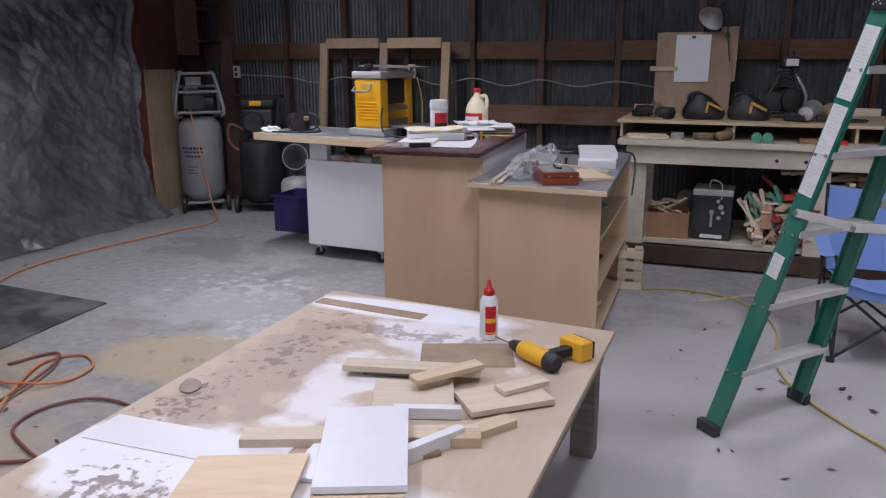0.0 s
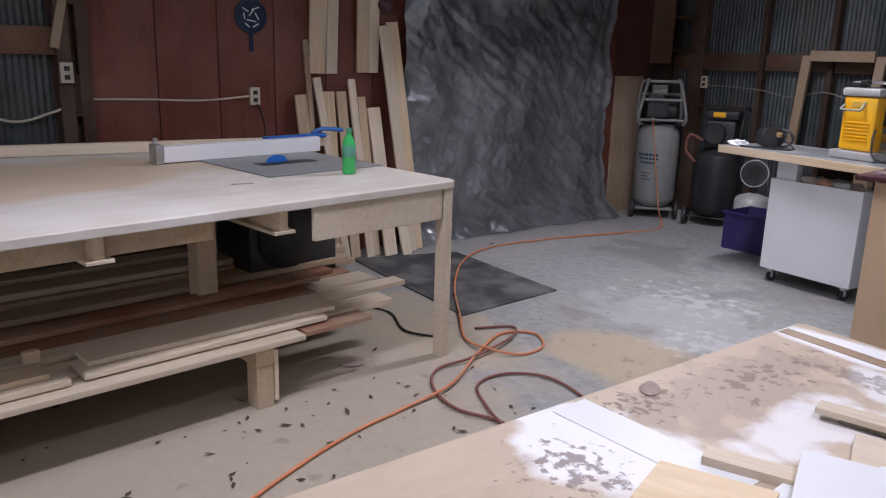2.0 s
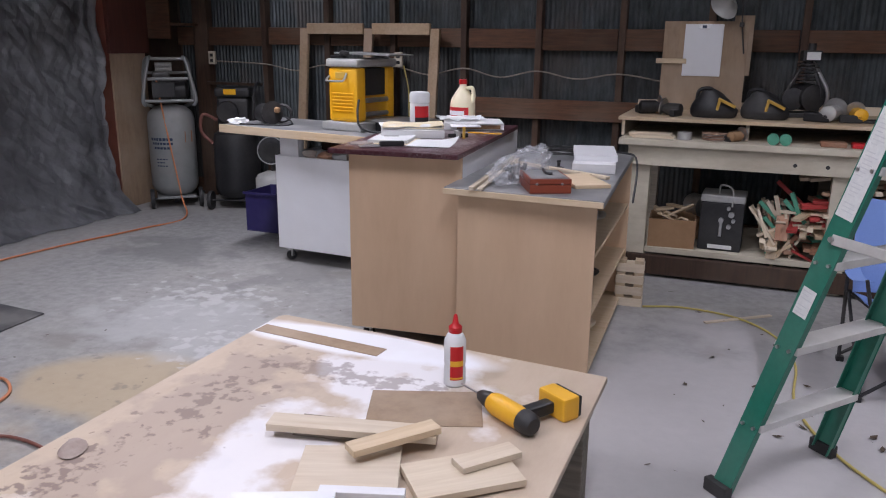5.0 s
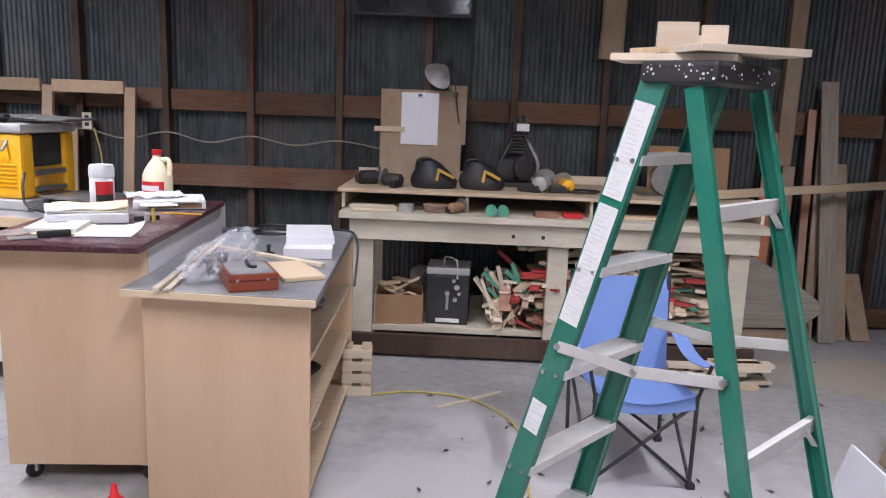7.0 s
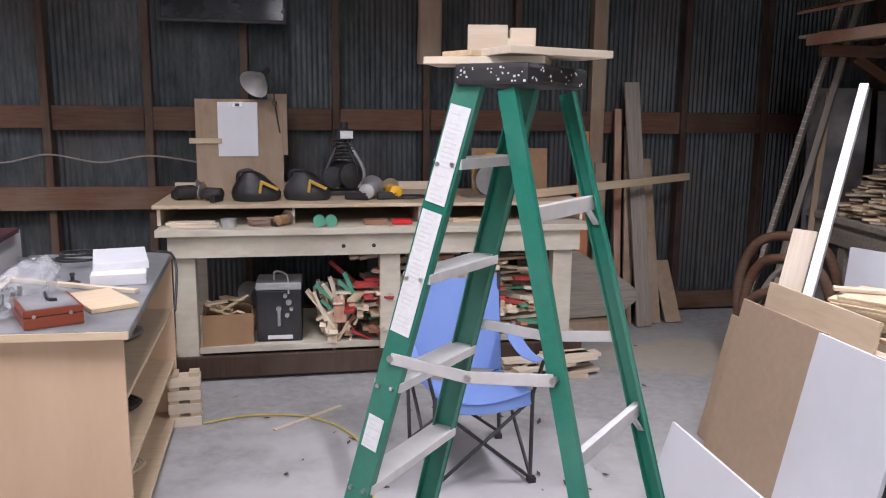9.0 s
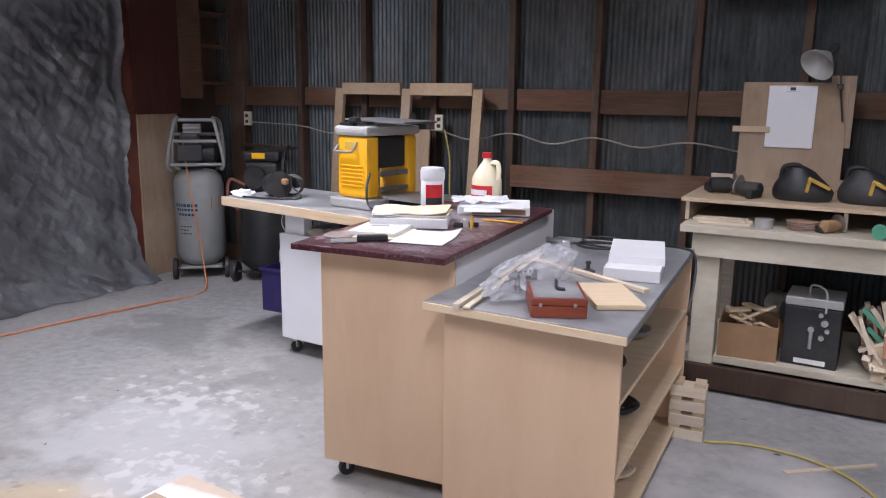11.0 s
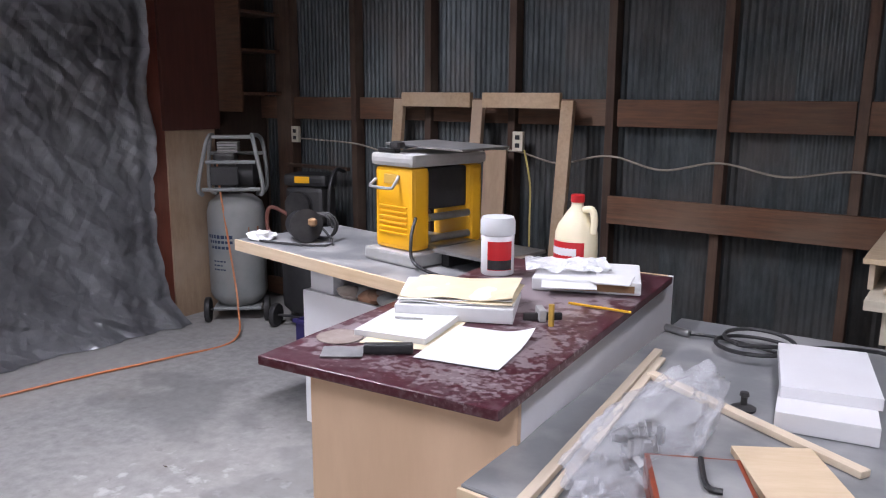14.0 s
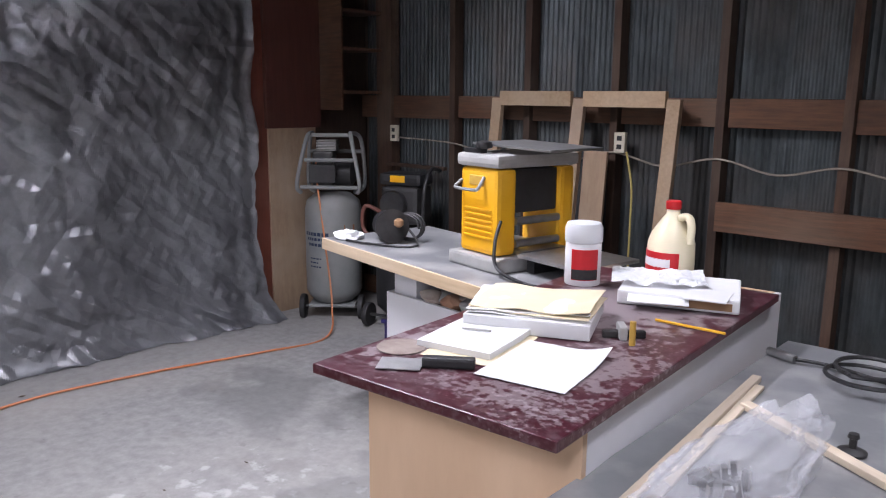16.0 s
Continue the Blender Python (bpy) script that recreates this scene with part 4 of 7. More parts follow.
solo("white_board", box(-0.108, 0.108, -0.17, 0.15, 0, 0.03, bevel=0.002), M_WHITE, "white-faced panel lying on another panel", "panel", m=pose(0.25, 4.57, GZ + 0.05, 2, 0, 13))
bagm = bmesh.new()
bmesh.ops.create_icosphere(bagm, subdivisions=5, radius=1)
for v in bagm.verts:
    n = v.co.copy()
    k = 1.12 + 0.55 * (0.3 - abs(noise.noise(n * 1.7))) + 0.45 * (0.3 - abs(noise.noise(n * 3.6 + Vector((4, 1, 2))))) + 0.09 * (0.3 - abs(noise.noise(n * 8.0)))
    neck = 1 - 0.25 * max(0, n.y)
    v.co = Vector((n.x * 0.085 * k * neck, n.y * 0.24 * k, max(0.002, (0.058 + n.z * 0.062 * k) * (0.9 + 0.5 * max(0, n.y)))))
solo("plastic_bag", bagm, M_BAG, "crumpled clear plastic bag of small hardware", "plastic bag", m=pose(0.015, 4.0, GZ, 0, 0, -6), smooth=True)
hd = bmesh.new()
for k in range(26):
    a = rnd.uniform(0, 6.28)
    bx(hd, -0.02, 0.02, -0.007, 0.007, 0, 0.01, m=pose(rnd.uniform(-0.04, 0.04), rnd.uniform(-0.1, 0.03), 0.01 + rnd.uniform(0, 0.05), rnd.uniform(0, 90), rnd.uniform(0, 90), rnd.uniform(0, 180)))
solo("hardware", hd, M_STEEL, "loose steel hinges inside the clear bag", "hardware", kind="stuff", m=pose(0.0, 4.0, GZ))
pts = [(-0.18, 4.86, GZ + 0.012), (-0.08, 4.88, GZ + 0.01)]
for k in range(16):
    a = k * 0.75
    pts.append((0.03 + (0.13 - 0.003 * k) * math.cos(a), 4.82 + 0.11 * math.sin(a), GZ + 0.01 + 0.003 * k))
pts += [(0.33, 4.98, GZ + 0.02), (0.435, 4.86, GZ - 0.01), (0.455, 4.65, GZ - 0.2)]
solo("power_cord", tube(pts, 0.006, 5, 6), M_BLACK, "black power cord coiled on the grey top", "cord")
solo("air_fitting", rod((-0.265, 4.888, GZ + 0.012), (-0.18, 4.86, GZ + 0.012), 0.012), M_STEEL, "steel plug end of the cord", "plug")
solo("knob", lathe([(0.028, 0), (0.03, 0.006), (0.018, 0.012), (0.008, 0.014), (0.008, 0.034), (0.012, 0.036), (0.01, 0.045)], 14), M_BLACK, "black star knob on the grey top", "knob", m=pose(0.107, 4.365, GZ), smooth=True)
hx = solo("hex_key", tube([(0.14, 3.90, GZ + 0.0695), (0.18, 3.80, GZ + 0.0695), (0.21, 3.795, GZ + 0.0695)], 0.006, 4, 6), M_DARK, "dark hex key lying on the wooden case", "hex key")

# ---- stepladder ----
lad = thing("stepladder", 0, 0, 0, 0, "green fibreglass stepladder with dusty aluminium steps, standing open", "stepladder")
W_, D_ = Vector((0.68, 0.733, 0)), Vector((0.733, -0.68, 0))
C_ = Vector((1.545, 2.99, 0))


def front(s, z):
    foot, top = (Vector((1.377, 3.505, 0)), Vector((1.636, 3.117, 0))) if s > 0 else (Vector((1.014, 3.052, 0)), Vector((1.426, 2.925, 0)))
    return foot.lerp(top, z / 1.65) + Vector((0, 0, z))


def rear(s, z):
    foot, top = (Vector((2.107, 2.85, 0)), Vector((1.749, 3.111, 0))) if s > 0 else (Vector((1.745, 2.489, 0)), Vector((1.50, 2.854, 0)))
    return foot.lerp(top, z / 1.65) + Vector((0, 0, z))


def channel(name, p0, p1, w, flange, inward, side, material, parent):
    """A rail of U section: a web of width w along side, with two flanges that point inward."""
    p0, p1 = Vector(p0), Vector(p1)
    x = (p1 - p0).normalized()
    y = (Vector(side) - x * Vector(side).dot(x)).normalized()
    z = x.cross(y)
    if z.dot(Vector(inward)) < 0:
        y, z = -y, x.cross(-y)
    L = (p1 - p0).length
    bm = bx(bmesh.new(), 0, L, -w / 2, w / 2, 0, 0.005, bevel=0.0015)
    for s in (-1, 1):
        bx(bm, 0, L, s * (w / 2 - 0.005) - 0.0025, s * (w / 2 - 0.005) + 0.0025, 0.002, flange, bevel=0.001)
    return part(name, bm, material, parent, "", Matrix(((x.x, y.x, z.x, p0.x), (x.y, y.y, z.y, p0.y), (x.z, y.z, z.z, p0.z), (0, 0, 0, 1))))


for s in (-1, 1):
    channel("front_rail", front(s, 0.02), front(s, 1.66), 0.074, 0.028, -W_ * s, D_, M_GREEN, lad)
    channel("rear_rail", rear(s, 0.02), rear(s, 1.64), 0.046, 0.026, -W_ * s, D_, M_GREEN, lad)
    for fn, w in ((front, 0.05), (rear, 0.036)):
        p = fn(s, 0.0)
        part("foot", box(-w, w, -0.018, 0.018, 0, 0.05, bevel=0.006), M_BLACK, lad, "black rubber foot", Matrix.Translation(p) @ pose(0, 0, 0, 0, 0, -42.8))
    a, b = front(s, 0.955) + W_ * s * 0.012, rear(s, 0.972) + W_ * s * 0.012
    mid = (a + b) / 2 + Vector((0, 0, -0.022))
    bar("spreader", a, mid, 0.032, 0.004, M_ALU, lad)
    bar("spreader", mid, b, 0.032, 0.004, M_ALU, lad)
    for q in (a, mid, b):
        part("rivet", rod(q - W_ * 0.008, q + W_ * 0.008, 0.009, seg=10), M_STEEL, lad)
for k in range(5):
    z = 0.29 + 0.292 * k
    a, b = front(-1, z), front(1, z)
    bar("step", a + W_ * 0.006, b - W_ * 0.006, 0.085, 0.026, M_ALU, lad, side=D_)
    for s, p in ((-1, a), (1, b)):
        for o in (-0.022, 0.022):
            q = p + D_ * o
            part("rivet", rod(q - W_ * 0.009 * s, q + W_ * 0.009 * s, 0.006, seg=8), M_STEEL, lad)
for z in (0.30, 0.775, 1.345):
    bar("rear_brace", rear(-1, z) + W_ * 0.005, rear(1, z) - W_ * 0.005, 0.04, 0.02, M_ALU, lad, side=(0, 0, 1))
    for s in (-1, 1):
        bar("gusset", rear(s, z - 0.06) - W_ * s * 0.01, rear(s, z) - W_ * s * 0.06, 0.02, 0.004, M_ALU, lad, side=D_)
mt_ = Matrix.Translation(C_ + D_ * 0.03 + W_ * 0.03) @ pose(0, 0, 0, 0, 0, 47.2)
part("top_cap", box(-0.18, 0.18, -0.10, 0.10, 1.648, 1.70, bevel=0.012), M_BLACK, lad, "black paint-spattered plastic top cap", mt_)
sp = bmesh.new()
for k in range(70):
    sp_x, sp_z, r = rnd.uniform(-0.165, 0.165), rnd.uniform(1.656, 1.690), rnd.uniform(0.0008, 0.003)
    side = rnd.choice((0, 1, 2))
    if side < 2:
        bx(sp, sp_x - r, sp_x + r, (-0.1012, 0.0995)[side], (-0.0995, 0.1012)[side], sp_z - r, sp_z + r)
    else:
        y_ = sp_x * 0.55
        bx(sp, -0.1812, -0.1795, y_ - r, y_ + r, sp_z - r, sp_z + r)
part("paint_spatter", sp, M_PAPER, lad, "dried white paint spatter", mt_)
# stickers on the front rail that faces the room
for z0, z1 in ((1.36, 1.60), (1.02, 1.34), (0.70, 0.79)):
    a, b = front(-1, z0) - W_ * 0.0035, front(-1, z1) - W_ * 0.0035
    b2, m_ = beam(a, b, 0.06 if z0 > 0.9 else 0.05, 0.001, D_, 0)
    st = part("sticker", b2, M_LABEL, lad, "worn white warning sticker", m_)
    L = (b - a).length
    lines = bmesh.new()
    for k in range(int(L / 0.012)):
        if rnd.random() < 0.8:
            bx(lines, 0.008 + 0.012 * k, 0.0115 + 0.012 * k, -0.02, rnd.uniform(0.0, 0.022), -0.0009, 0.0009)
    part("print", lines, M_INK, st)
lb = thing("ladder_boards", 1.565, 2.975, 1.7015, 0, "small pale boards lying on the ladder top", "boards")
slab("board", 0.30, 0.15, 0.018, pose(-0.07, 0.02, 0, 0, 0, -24), M_PALE, lb)
slab("board", 0.30, 0.15, 0.018, pose(0.06, -0.04, 0.0, 0, 0, 17), M_PALE, lb).location.z += 0.0185
slab("board", 0.22, 0.11, 0.015, pose(-0.06, 0.06, 0.0185, 0, 0, 30), M_PINE, lb)
nb = thing("notched_block", 1.53, 3.03, 1.739, -12, "short notched pine block on the boards", "wood block")
part("block", box(-0.08, 0.02, -0.04, 0.04, 0, 0.062, bevel=0.002), M_PALE, nb)
part("block_end", box(0.026, 0.09, -0.04, 0.04, 0, 0.055, bevel=0.002), M_PALE, nb)
part("block_base", box(0.018, 0.03, -0.039, 0.039, 0, 0.03), M_PALE, nb)

# ---- camp chair ----
ch = thing("camp_chair", 1.76, 4.30, 0, 3, "blue nylon folding camp chair with dark tube frame", "chair")


def cloth(fn, n, mth):
    bm = bmesh.new()
    g = [[bm.verts.new(fn(i / n, j / mth)) for i in range(n + 1)] for j in range(mth + 1)]
    for j in range(mth):
        for i in range(n):
            bm.faces.new((g[j][i], g[j][i + 1], g[j + 1][i + 1], g[j + 1][i]))
    r = bmesh.ops.extrude_face_region(bm, geom=bm.faces[:])
    bmesh.ops.translate(bm, vec=(0, 0.002, -0.003), verts=[v for v in r["geom"] if isinstance(v, bmesh.types.BMVert)])
    return bm


part("seat", cloth(lambda u, v: (0.21 * (2 * u - 1), -0.24 + 0.44 * v, 0.42 - 0.045 * math.sin(math.pi * u) - 0.05 * v + 0.004 * noise.noise(Vector((u * 5, v * 5, 0)))), 14, 12), M_BLUE, ch, smooth=True)
part("backrest", cloth(lambda u, v: (0.235 * (2 * u - 1) * (0.92 + 0.08 * v), 0.20 + 0.14 * v + 0.05 * math.sin(math.pi * u), 0.37 + 0.44 * v - 0.025 * math.sin(math.pi * u) * v + 0.004 * noise.noise(Vector((u * 5, v * 5, 3)))), 14, 14), M_BLUE, ch, smooth=True)
part("front_flap", cloth(lambda u, v: (0.21 * (2 * u - 1), -0.242 + 0.01 * v, 0.36 + 0.06 * v - 0.045 * math.sin(math.pi * u) * (0.6 + 0.4 * v)), 14, 3), M_BLUE, ch, smooth=True)
for s in (-1, 1):
    part("leg", rod((s * 0.215, -0.235, 0.01), (s * 0.215, -0.235, 0.42), 0.009), M_DARK, ch)
    part("back_post", rod((s * 0.225, 0.24, 0.01), (s * 0.235, 0.335, 0.82), 0.009), M_DARK, ch)
    part("cross_leg", rod((s * 0.215, -0.235, 0.02), (-s * 0.22, -0.225, 0.38), 0.008), M_DARK, ch)
    part("cross_leg", rod((s * 0.215, -0.235, 0.03), (s * 0.225, 0.25, 0.36), 0.008), M_DARK, ch)
    part("cross_leg", rod((s * 0.225, 0.25, 0.03), (-s * 0.225, 0.25, 0.36), 0.008), M_DARK, ch)
    part("armrest", cloth(lambda u, v, s=s: (s * (0.225 + 0.07 * u), -0.25 + 0.5 * v, 0.55 - 0.05 * math.sin(math.pi * v) + 0.03 * v), 4, 10), M_BLUE, ch, smooth=True)
    part("arm_post", rod((s * 0.215, -0.235, 0.40), (s * 0.255, -0.25, 0.555), 0.008), M_DARK, ch)
    for y in (-0.235, 0.24):
        part("foot", box(s * 0.22 - 0.018, s * 0.22 + 0.018, y - 0.018, y + 0.018, 0, 0.025, bevel=0.005), M_BLACK, ch)

# ---- back workbench ----
wb = thing("workbench", 0, 0, 0, 0, "long cream-painted workbench with a raised shelf, worn", "workbench")
part("benchtop", box(0.22, 2.82, 5.57, 6.60, 0.875, 0.915, bevel=0.004), M_CREAM, wb)
part("apron", box(0.28, 2.76, 5.61, 5.64, 0.745, 0.872, bevel=0.003), M_CREAM, wb)
for hx_ in (1.28, 1.46):
    part("bolt_head", rod((hx_, 5.604, 0.80), (hx_, 5.612, 0.80), 0.012), M_BLACK, wb)
for x in (0.30, 1.5, 2.60):
    part("leg", box(x, x + 0.125, 5.645, 5.74, 0.0, 0.872, bevel=0.004), M_CREAM, wb)
    part("leg", box(x, x + 0.1, 6.45, 6.55, 0.0, 0.872, bevel=0.004), M_GREYWOOD, wb)
part("lower_shelf", box(0.26, 2.78, 5.68, 6.55, 0.15, 0.19, bevel=0.004), M_CREAM, wb)
part("lower_beam", box(0.24, 2.80, 5.605, 5.643, 0.02, 0.15, bevel=0.006), M_OLD, wb, "dark splintered lower beam")
part("riser_shelf", box(0.19, 2.84, 5.70, 6.58, 1.02, 1.042, bevel=0.003), M_PINE, wb)
for x in (0.21, 0.98, 1.75, 2.30, 2.80):
    part("divider", box(x, x + 0.02, 5.74, 6.55, 0.917, 1.019, bevel=0.002), M_PALE, wb)
part("riser_back", box(0.21, 2.82, 6.52, 6.55, 0.917, 1.019), M_OLD, wb)
part("riser_lip", box(0.2, 2.0, 6.55, 6.575, 1.043, 1.10, bevel=0.002), M_PALE, wb)

SZ = 1.0435
pb = thing("notice_board", 0.66, 6.44, SZ, 0, "bare plywood backboard with a clipboard, leaning on the wall", "board")
part("board", box(-0.30, 0.27, 0, 0.014, 0, 0.62, bevel=0.002), M_PLYOLD, pb)
part("board_ear", box(0.17, 0.30, 0.015, 0.028, 0.25, 0.66, bevel=0.002), M_PLYOLD, pb)
part("batten", box(-0.34, -0.13, -0.022, -0.001, 0.325, 0.36, bevel=0.002), M_PINE, pb)
cbd = part("clipboard", box(-0.155, 0.105, -0.012, -0.001, 0.24, 0.60, bevel=0.003), M_WHITE, pb, "white clipboard sheet")
part("clip", box(-0.06, 0.01, -0.022, -0.011, 0.565, 0.60, bevel=0.003), M_STEEL, cbd)
part("clip_mark", box(-0.04, -0.01, -0.024, -0.0215, 0.572, 0.59), M_NAVY, cbd)
pb.matrix_basis = pose(0.66, 6.44, SZ, -3)
lp = thing("clamp_lamp", 0.82, 6.38, SZ + 0.55, 0, "aluminium clamp lamp with bowl reflector on the board", "clamp lamp")
bl = bmesh.new()
for prof, off in (([(0.028, 0.0), (0.05, -0.03), (0.085, -0.07), (0.10, -0.10), (0.097, -0.10), (0.08, -0.068), (0.046, -0.028), (0.024, -0.002)], 0),):
    lathe(prof, 26, pose(-0.02, 0.0, 0.22, -40, 38, 0), bl)
part("reflector", bl, M_GREYC, lp, smooth=True)
part("lamp_socket", rod((-0.02, 0, 0.22), (0.02, 0.045, 0.265), 0.024), M_BLACK, lp)
part("arm", tube([(0.02, 0.03, 0.26), (0.055, 0.02, 0.17), (0.06, 0.02, 0.06), (0.09, 0.02, -0.15)], 0.005), M_DARK, lp)
part("spring_clamp", box(0.045, 0.075, -0.02, 0.07, 0.03, 0.06, bevel=0.006), M_DARK, lp)


def kneepad(x, y, z, rz):
    k = thing("tool_case", x, y, z, rz, "soft black tool pouch with yellow trim on the shelf", "tool pouch", "black and yellow pouches")
    bm = bmesh.new()
    bmesh.ops.create_uvsphere(bm, u_segments=20, v_segments=12, radius=1)
    for v in bm.verts:
        q = v.co
        t = max(0, q.z)
        v.co = Vector((q.x * 0.15 * (1 - 0.35 * t) - 0.03 * t, q.y * 0.09 * (1 - 0.2 * t), max(0, 0.05 + q.z * 0.13 * (1 + 0.15 * noise.noise(q * 3)))))
    part("body", bm, M_BLACK, k, smooth=True)
    part("trim", box(-0.02, 0.10, -0.092, -0.075, 0.10, 0.118, bevel=0.004), M_YEL2, k, m=pose(0, 0.02, 0.035, 12, 25, 0))
    part("trim", box(0.0, 0.018, -0.092, -0.078, 0.06, 0.14, bevel=0.004), M_YEL2, k, m=pose(0, 0.015, 0.01, 12, 10, 0))
    part("handle", tube([(-0.11, 0, 0.10), (-0.10, -0.01, 0.17), (-0.04, -0.01, 0.185), (0.0, 0, 0.16)], 0.012), M_BLACK, k)


kneepad(0.77, 5.92, SZ, 4)
kneepad(1.08, 5.95, SZ, -8)
# Small engine: crankcase, cooling fins, head and flywheel.
gp = thing("bench_grinder", 1.32, 6.25, SZ, 10, "dark greasy small engine on the shelf", "engine")
part("base", box(-0.13, 0.13, -0.1, 0.1, 0, 0.03, bevel=0.005), M_DARK, gp)
part("crankcase", lathe([(0.05, -0.11), (0.085, -0.1), (0.09, 0.0), (0.085, 0.1), (0.05, 0.11)], 18, pose(0, 0, 0.13, 90, 0, 20)), M_DARK, gp, smooth=True)
for k in range(6):
    part("fin", box(-0.06, 0.06, -0.06, 0.06, 0.23 + 0.022 * k, 0.238 + 0.022 * k, bevel=0.003), M_DARK, gp)
part("head", box(-0.05, 0.07, -0.05, 0.05, 0.36, 0.43, bevel=0.01), M_BLACK, gp)
part("name_plate", box(-0.03, 0.055, -0.062, -0.052, 0.37, 0.42, bevel=0.003), M_LABEL, gp)
part("filler_cap", rod((0.01, 0, 0.43), (0.01, 0, 0.475), 0.025), M_BLACK, gp)
for s in (-0.12, 0.11, 0.07):
    part("pipe", tube([(s, -0.06, 0.03), (s * 1.1, -0.08, 0.16), (s * 0.6, -0.05, 0.28), (s * 0.2, 0, 0.36)], 0.012), M_STEEL if s == 0.11 else M_DARK, gp)
part("flywheel", lathe([(0.03, 0), (0.07, 0.004), (0.075, 0.02), (0.07, 0.035), (0.03, 0.04)], 22, pose(-0.09, -0.06, 0.12, 90)), M_DARK, gp, smooth=True)


def small_tool(name, x, y, z, s, material, rz, label, accent=None):
    t = thing(name, x, y, z, rz, label, "hand tool")
    part("body", lathe([(0.02 * s, -0.07 * s), (0.035 * s, -0.06 * s), (0.037 * s, 0.02 * s), (0.022 * s, 0.05 * s), (0.012 * s, 0.09 * s)], 16, pose(0, 0, 0.038 * s, 0, 90, 0)), material, t, smooth=True)
    part("grip", box(-0.07 * s, -0.035 * s, -0.01 * s, 0.10 * s, 0, 0.04 * s, bevel=0.008 * s), accent or M_BLACK, t)
    part("guard", lathe([(0.05 * s, 0), (0.052 * s, 0.004), (0.05 * s, 0.008)], 18, pose(0.05 * s, 0, 0.052 * s, 0, 80, 0)), M_STEEL, t)


small_tool("sander", 1.47, 5.95, SZ, 1.4, M_GREYC, 70, "grey palm tool on the shelf")
small_tool("grinder", 1.62, 5.98, SZ, 1.2, M_YEL, 100, "yellow angle tool on the shelf", M_BLACK)
small_tool("drill", 0.36, 6.0, SZ, 1.2, M_DARK, 20, "dark drill lying on the shelf")
small_tool("drill", 0.50, 5.92, SZ, 1.1, M_DARK, 160, "dark and red drill lying on the shelf", M_BLACK)
csw = thing("circular_saw", 2.25, 5.98, SZ, 10, "yellow circular saw resting on its steel base", "saw")
part("shoe", box(-0.16, 0.14, -0.07, 0.09, 0, 0.006), M_STEEL, csw)
part("guard", lathe([(0.03, -0.02), (0.1, -0.02), (0.105, 0.0), (0.1, 0.03), (0.03, 0.03)], 26, pose(0, 0, 0.115, 90)), M_STEEL, csw, smooth=True)
part("motor", rod((0.0, 0.03, 0.13), (0.0, 0.15, 0.13), 0.05), M_YEL, csw)
part("handle", tube([(0.1, 0.02, 0.12), (0.12, 0.02, 0.22), (0.02, 0.02, 0.27), (-0.08, 0.02, 0.22)], 0.02), M_YEL, csw)
solo("cardboard_sheet", box(-0.28, 0.28, -0.006, 0.006, 0, 0.3, bevel=0.002), M_CARD, "brown cardboard sheet standing at the back of the shelf", "cardboard", m=pose(2.52, 6.42, SZ, -4))
b, m_ = beam((2.45, 5.82, SZ + 0.03), (4.02, 6.62, SZ + 0.075), 0.055, 0.02, (0, 0, 1))
solo("long_stick", b, M_PINE, "long pine stick jutting from the shelf", "stick", m=m_)
for k in range(2):
    solo("cord_loop", tube([(1.72 + 0.1 * math.cos(a) + 0.02 * k, 5.95 + 0.08 * math.sin(a * 1.02), SZ + 0.008 + 0.006 * k) for a in range(0, 8)], 0.005, 4, 6), M_BLACK, "loop of black cord on the shelf", "cord")
# in the low slot of the bench
for (x, y, m_, n, lab) in ((0.42, 5.66, M_PALE, 5, "short pale sticks stacked in the slot"), (2.1, 5.75, M_PINE, 3, "pine scraps in the slot")):
    st = thing("stick_stack", x, y, 0.9165, 3, lab, "wood sticks")
    for k in range(n):
        slab("stick", 0.26, 0.035, 0.016, pose(rnd.uniform(-0.02, 0.02), 0.05 * (k % 3), 0.0165 * (k // 3) + 0.0003, 0, 0, rnd.uniform(-4, 4)), m_, st)
solo("tape_roll", lathe([(0.03, 0), (0.045, 0), (0.045, 0.048), (0.03, 0.048)], 24), M_GREYC, "roll of grey duct tape in the slot", "tape", m=pose(0.62, 5.67, 0.9155), smooth=True)
ds = thing("disc_stack", 0.80, 5.72, 0.9155, 0, "stack of reddish sanding discs in the slot", "sanding discs")
for k in range(6):
    part("disc", lathe([(0.075, 0), (0.076, 0.002), (0.075, 0.005)], 24, pose(rnd.uniform(-0.006, 0.006), rnd.uniform(-0.006, 0.006), 0.008 * k + 0.001)), M_CEDAR if k % 2 else M_CLOTH, ds)
for x in (1.14, 1.21):
    solo("wire_spool", lathe([(0.034, 0), (0.034, 0.005), (0.02, 0.008), (0.02, 0.05), (0.034, 0.053), (0.034, 0.058)], 18), M_GREENPAINT, "small green spool in the slot", "spool", "green spools", m=pose(x, 5.66, 0.95, 90, 0, 0), smooth=True)
solo("red_tray", box(-0.06, 0.06, -0.05, 0.05, 0, 0.028, bevel=0.008), M_REDP, "small red plastic tray in the slot", "tray", m=pose(1.64, 5.7, 0.9155))
solo("brick_stub", box(-0.07, 0.07, -0.05, 0.05, 0, 0.03, bevel=0.004), M_CEDAR, "reddish block in the slot", "block", m=pose(1.48, 5.7, 0.9155))
small_tool("drill", 0.93, 5.7, 0.9155, 0.9, M_CARD, 50, "small brown tool in the slot")

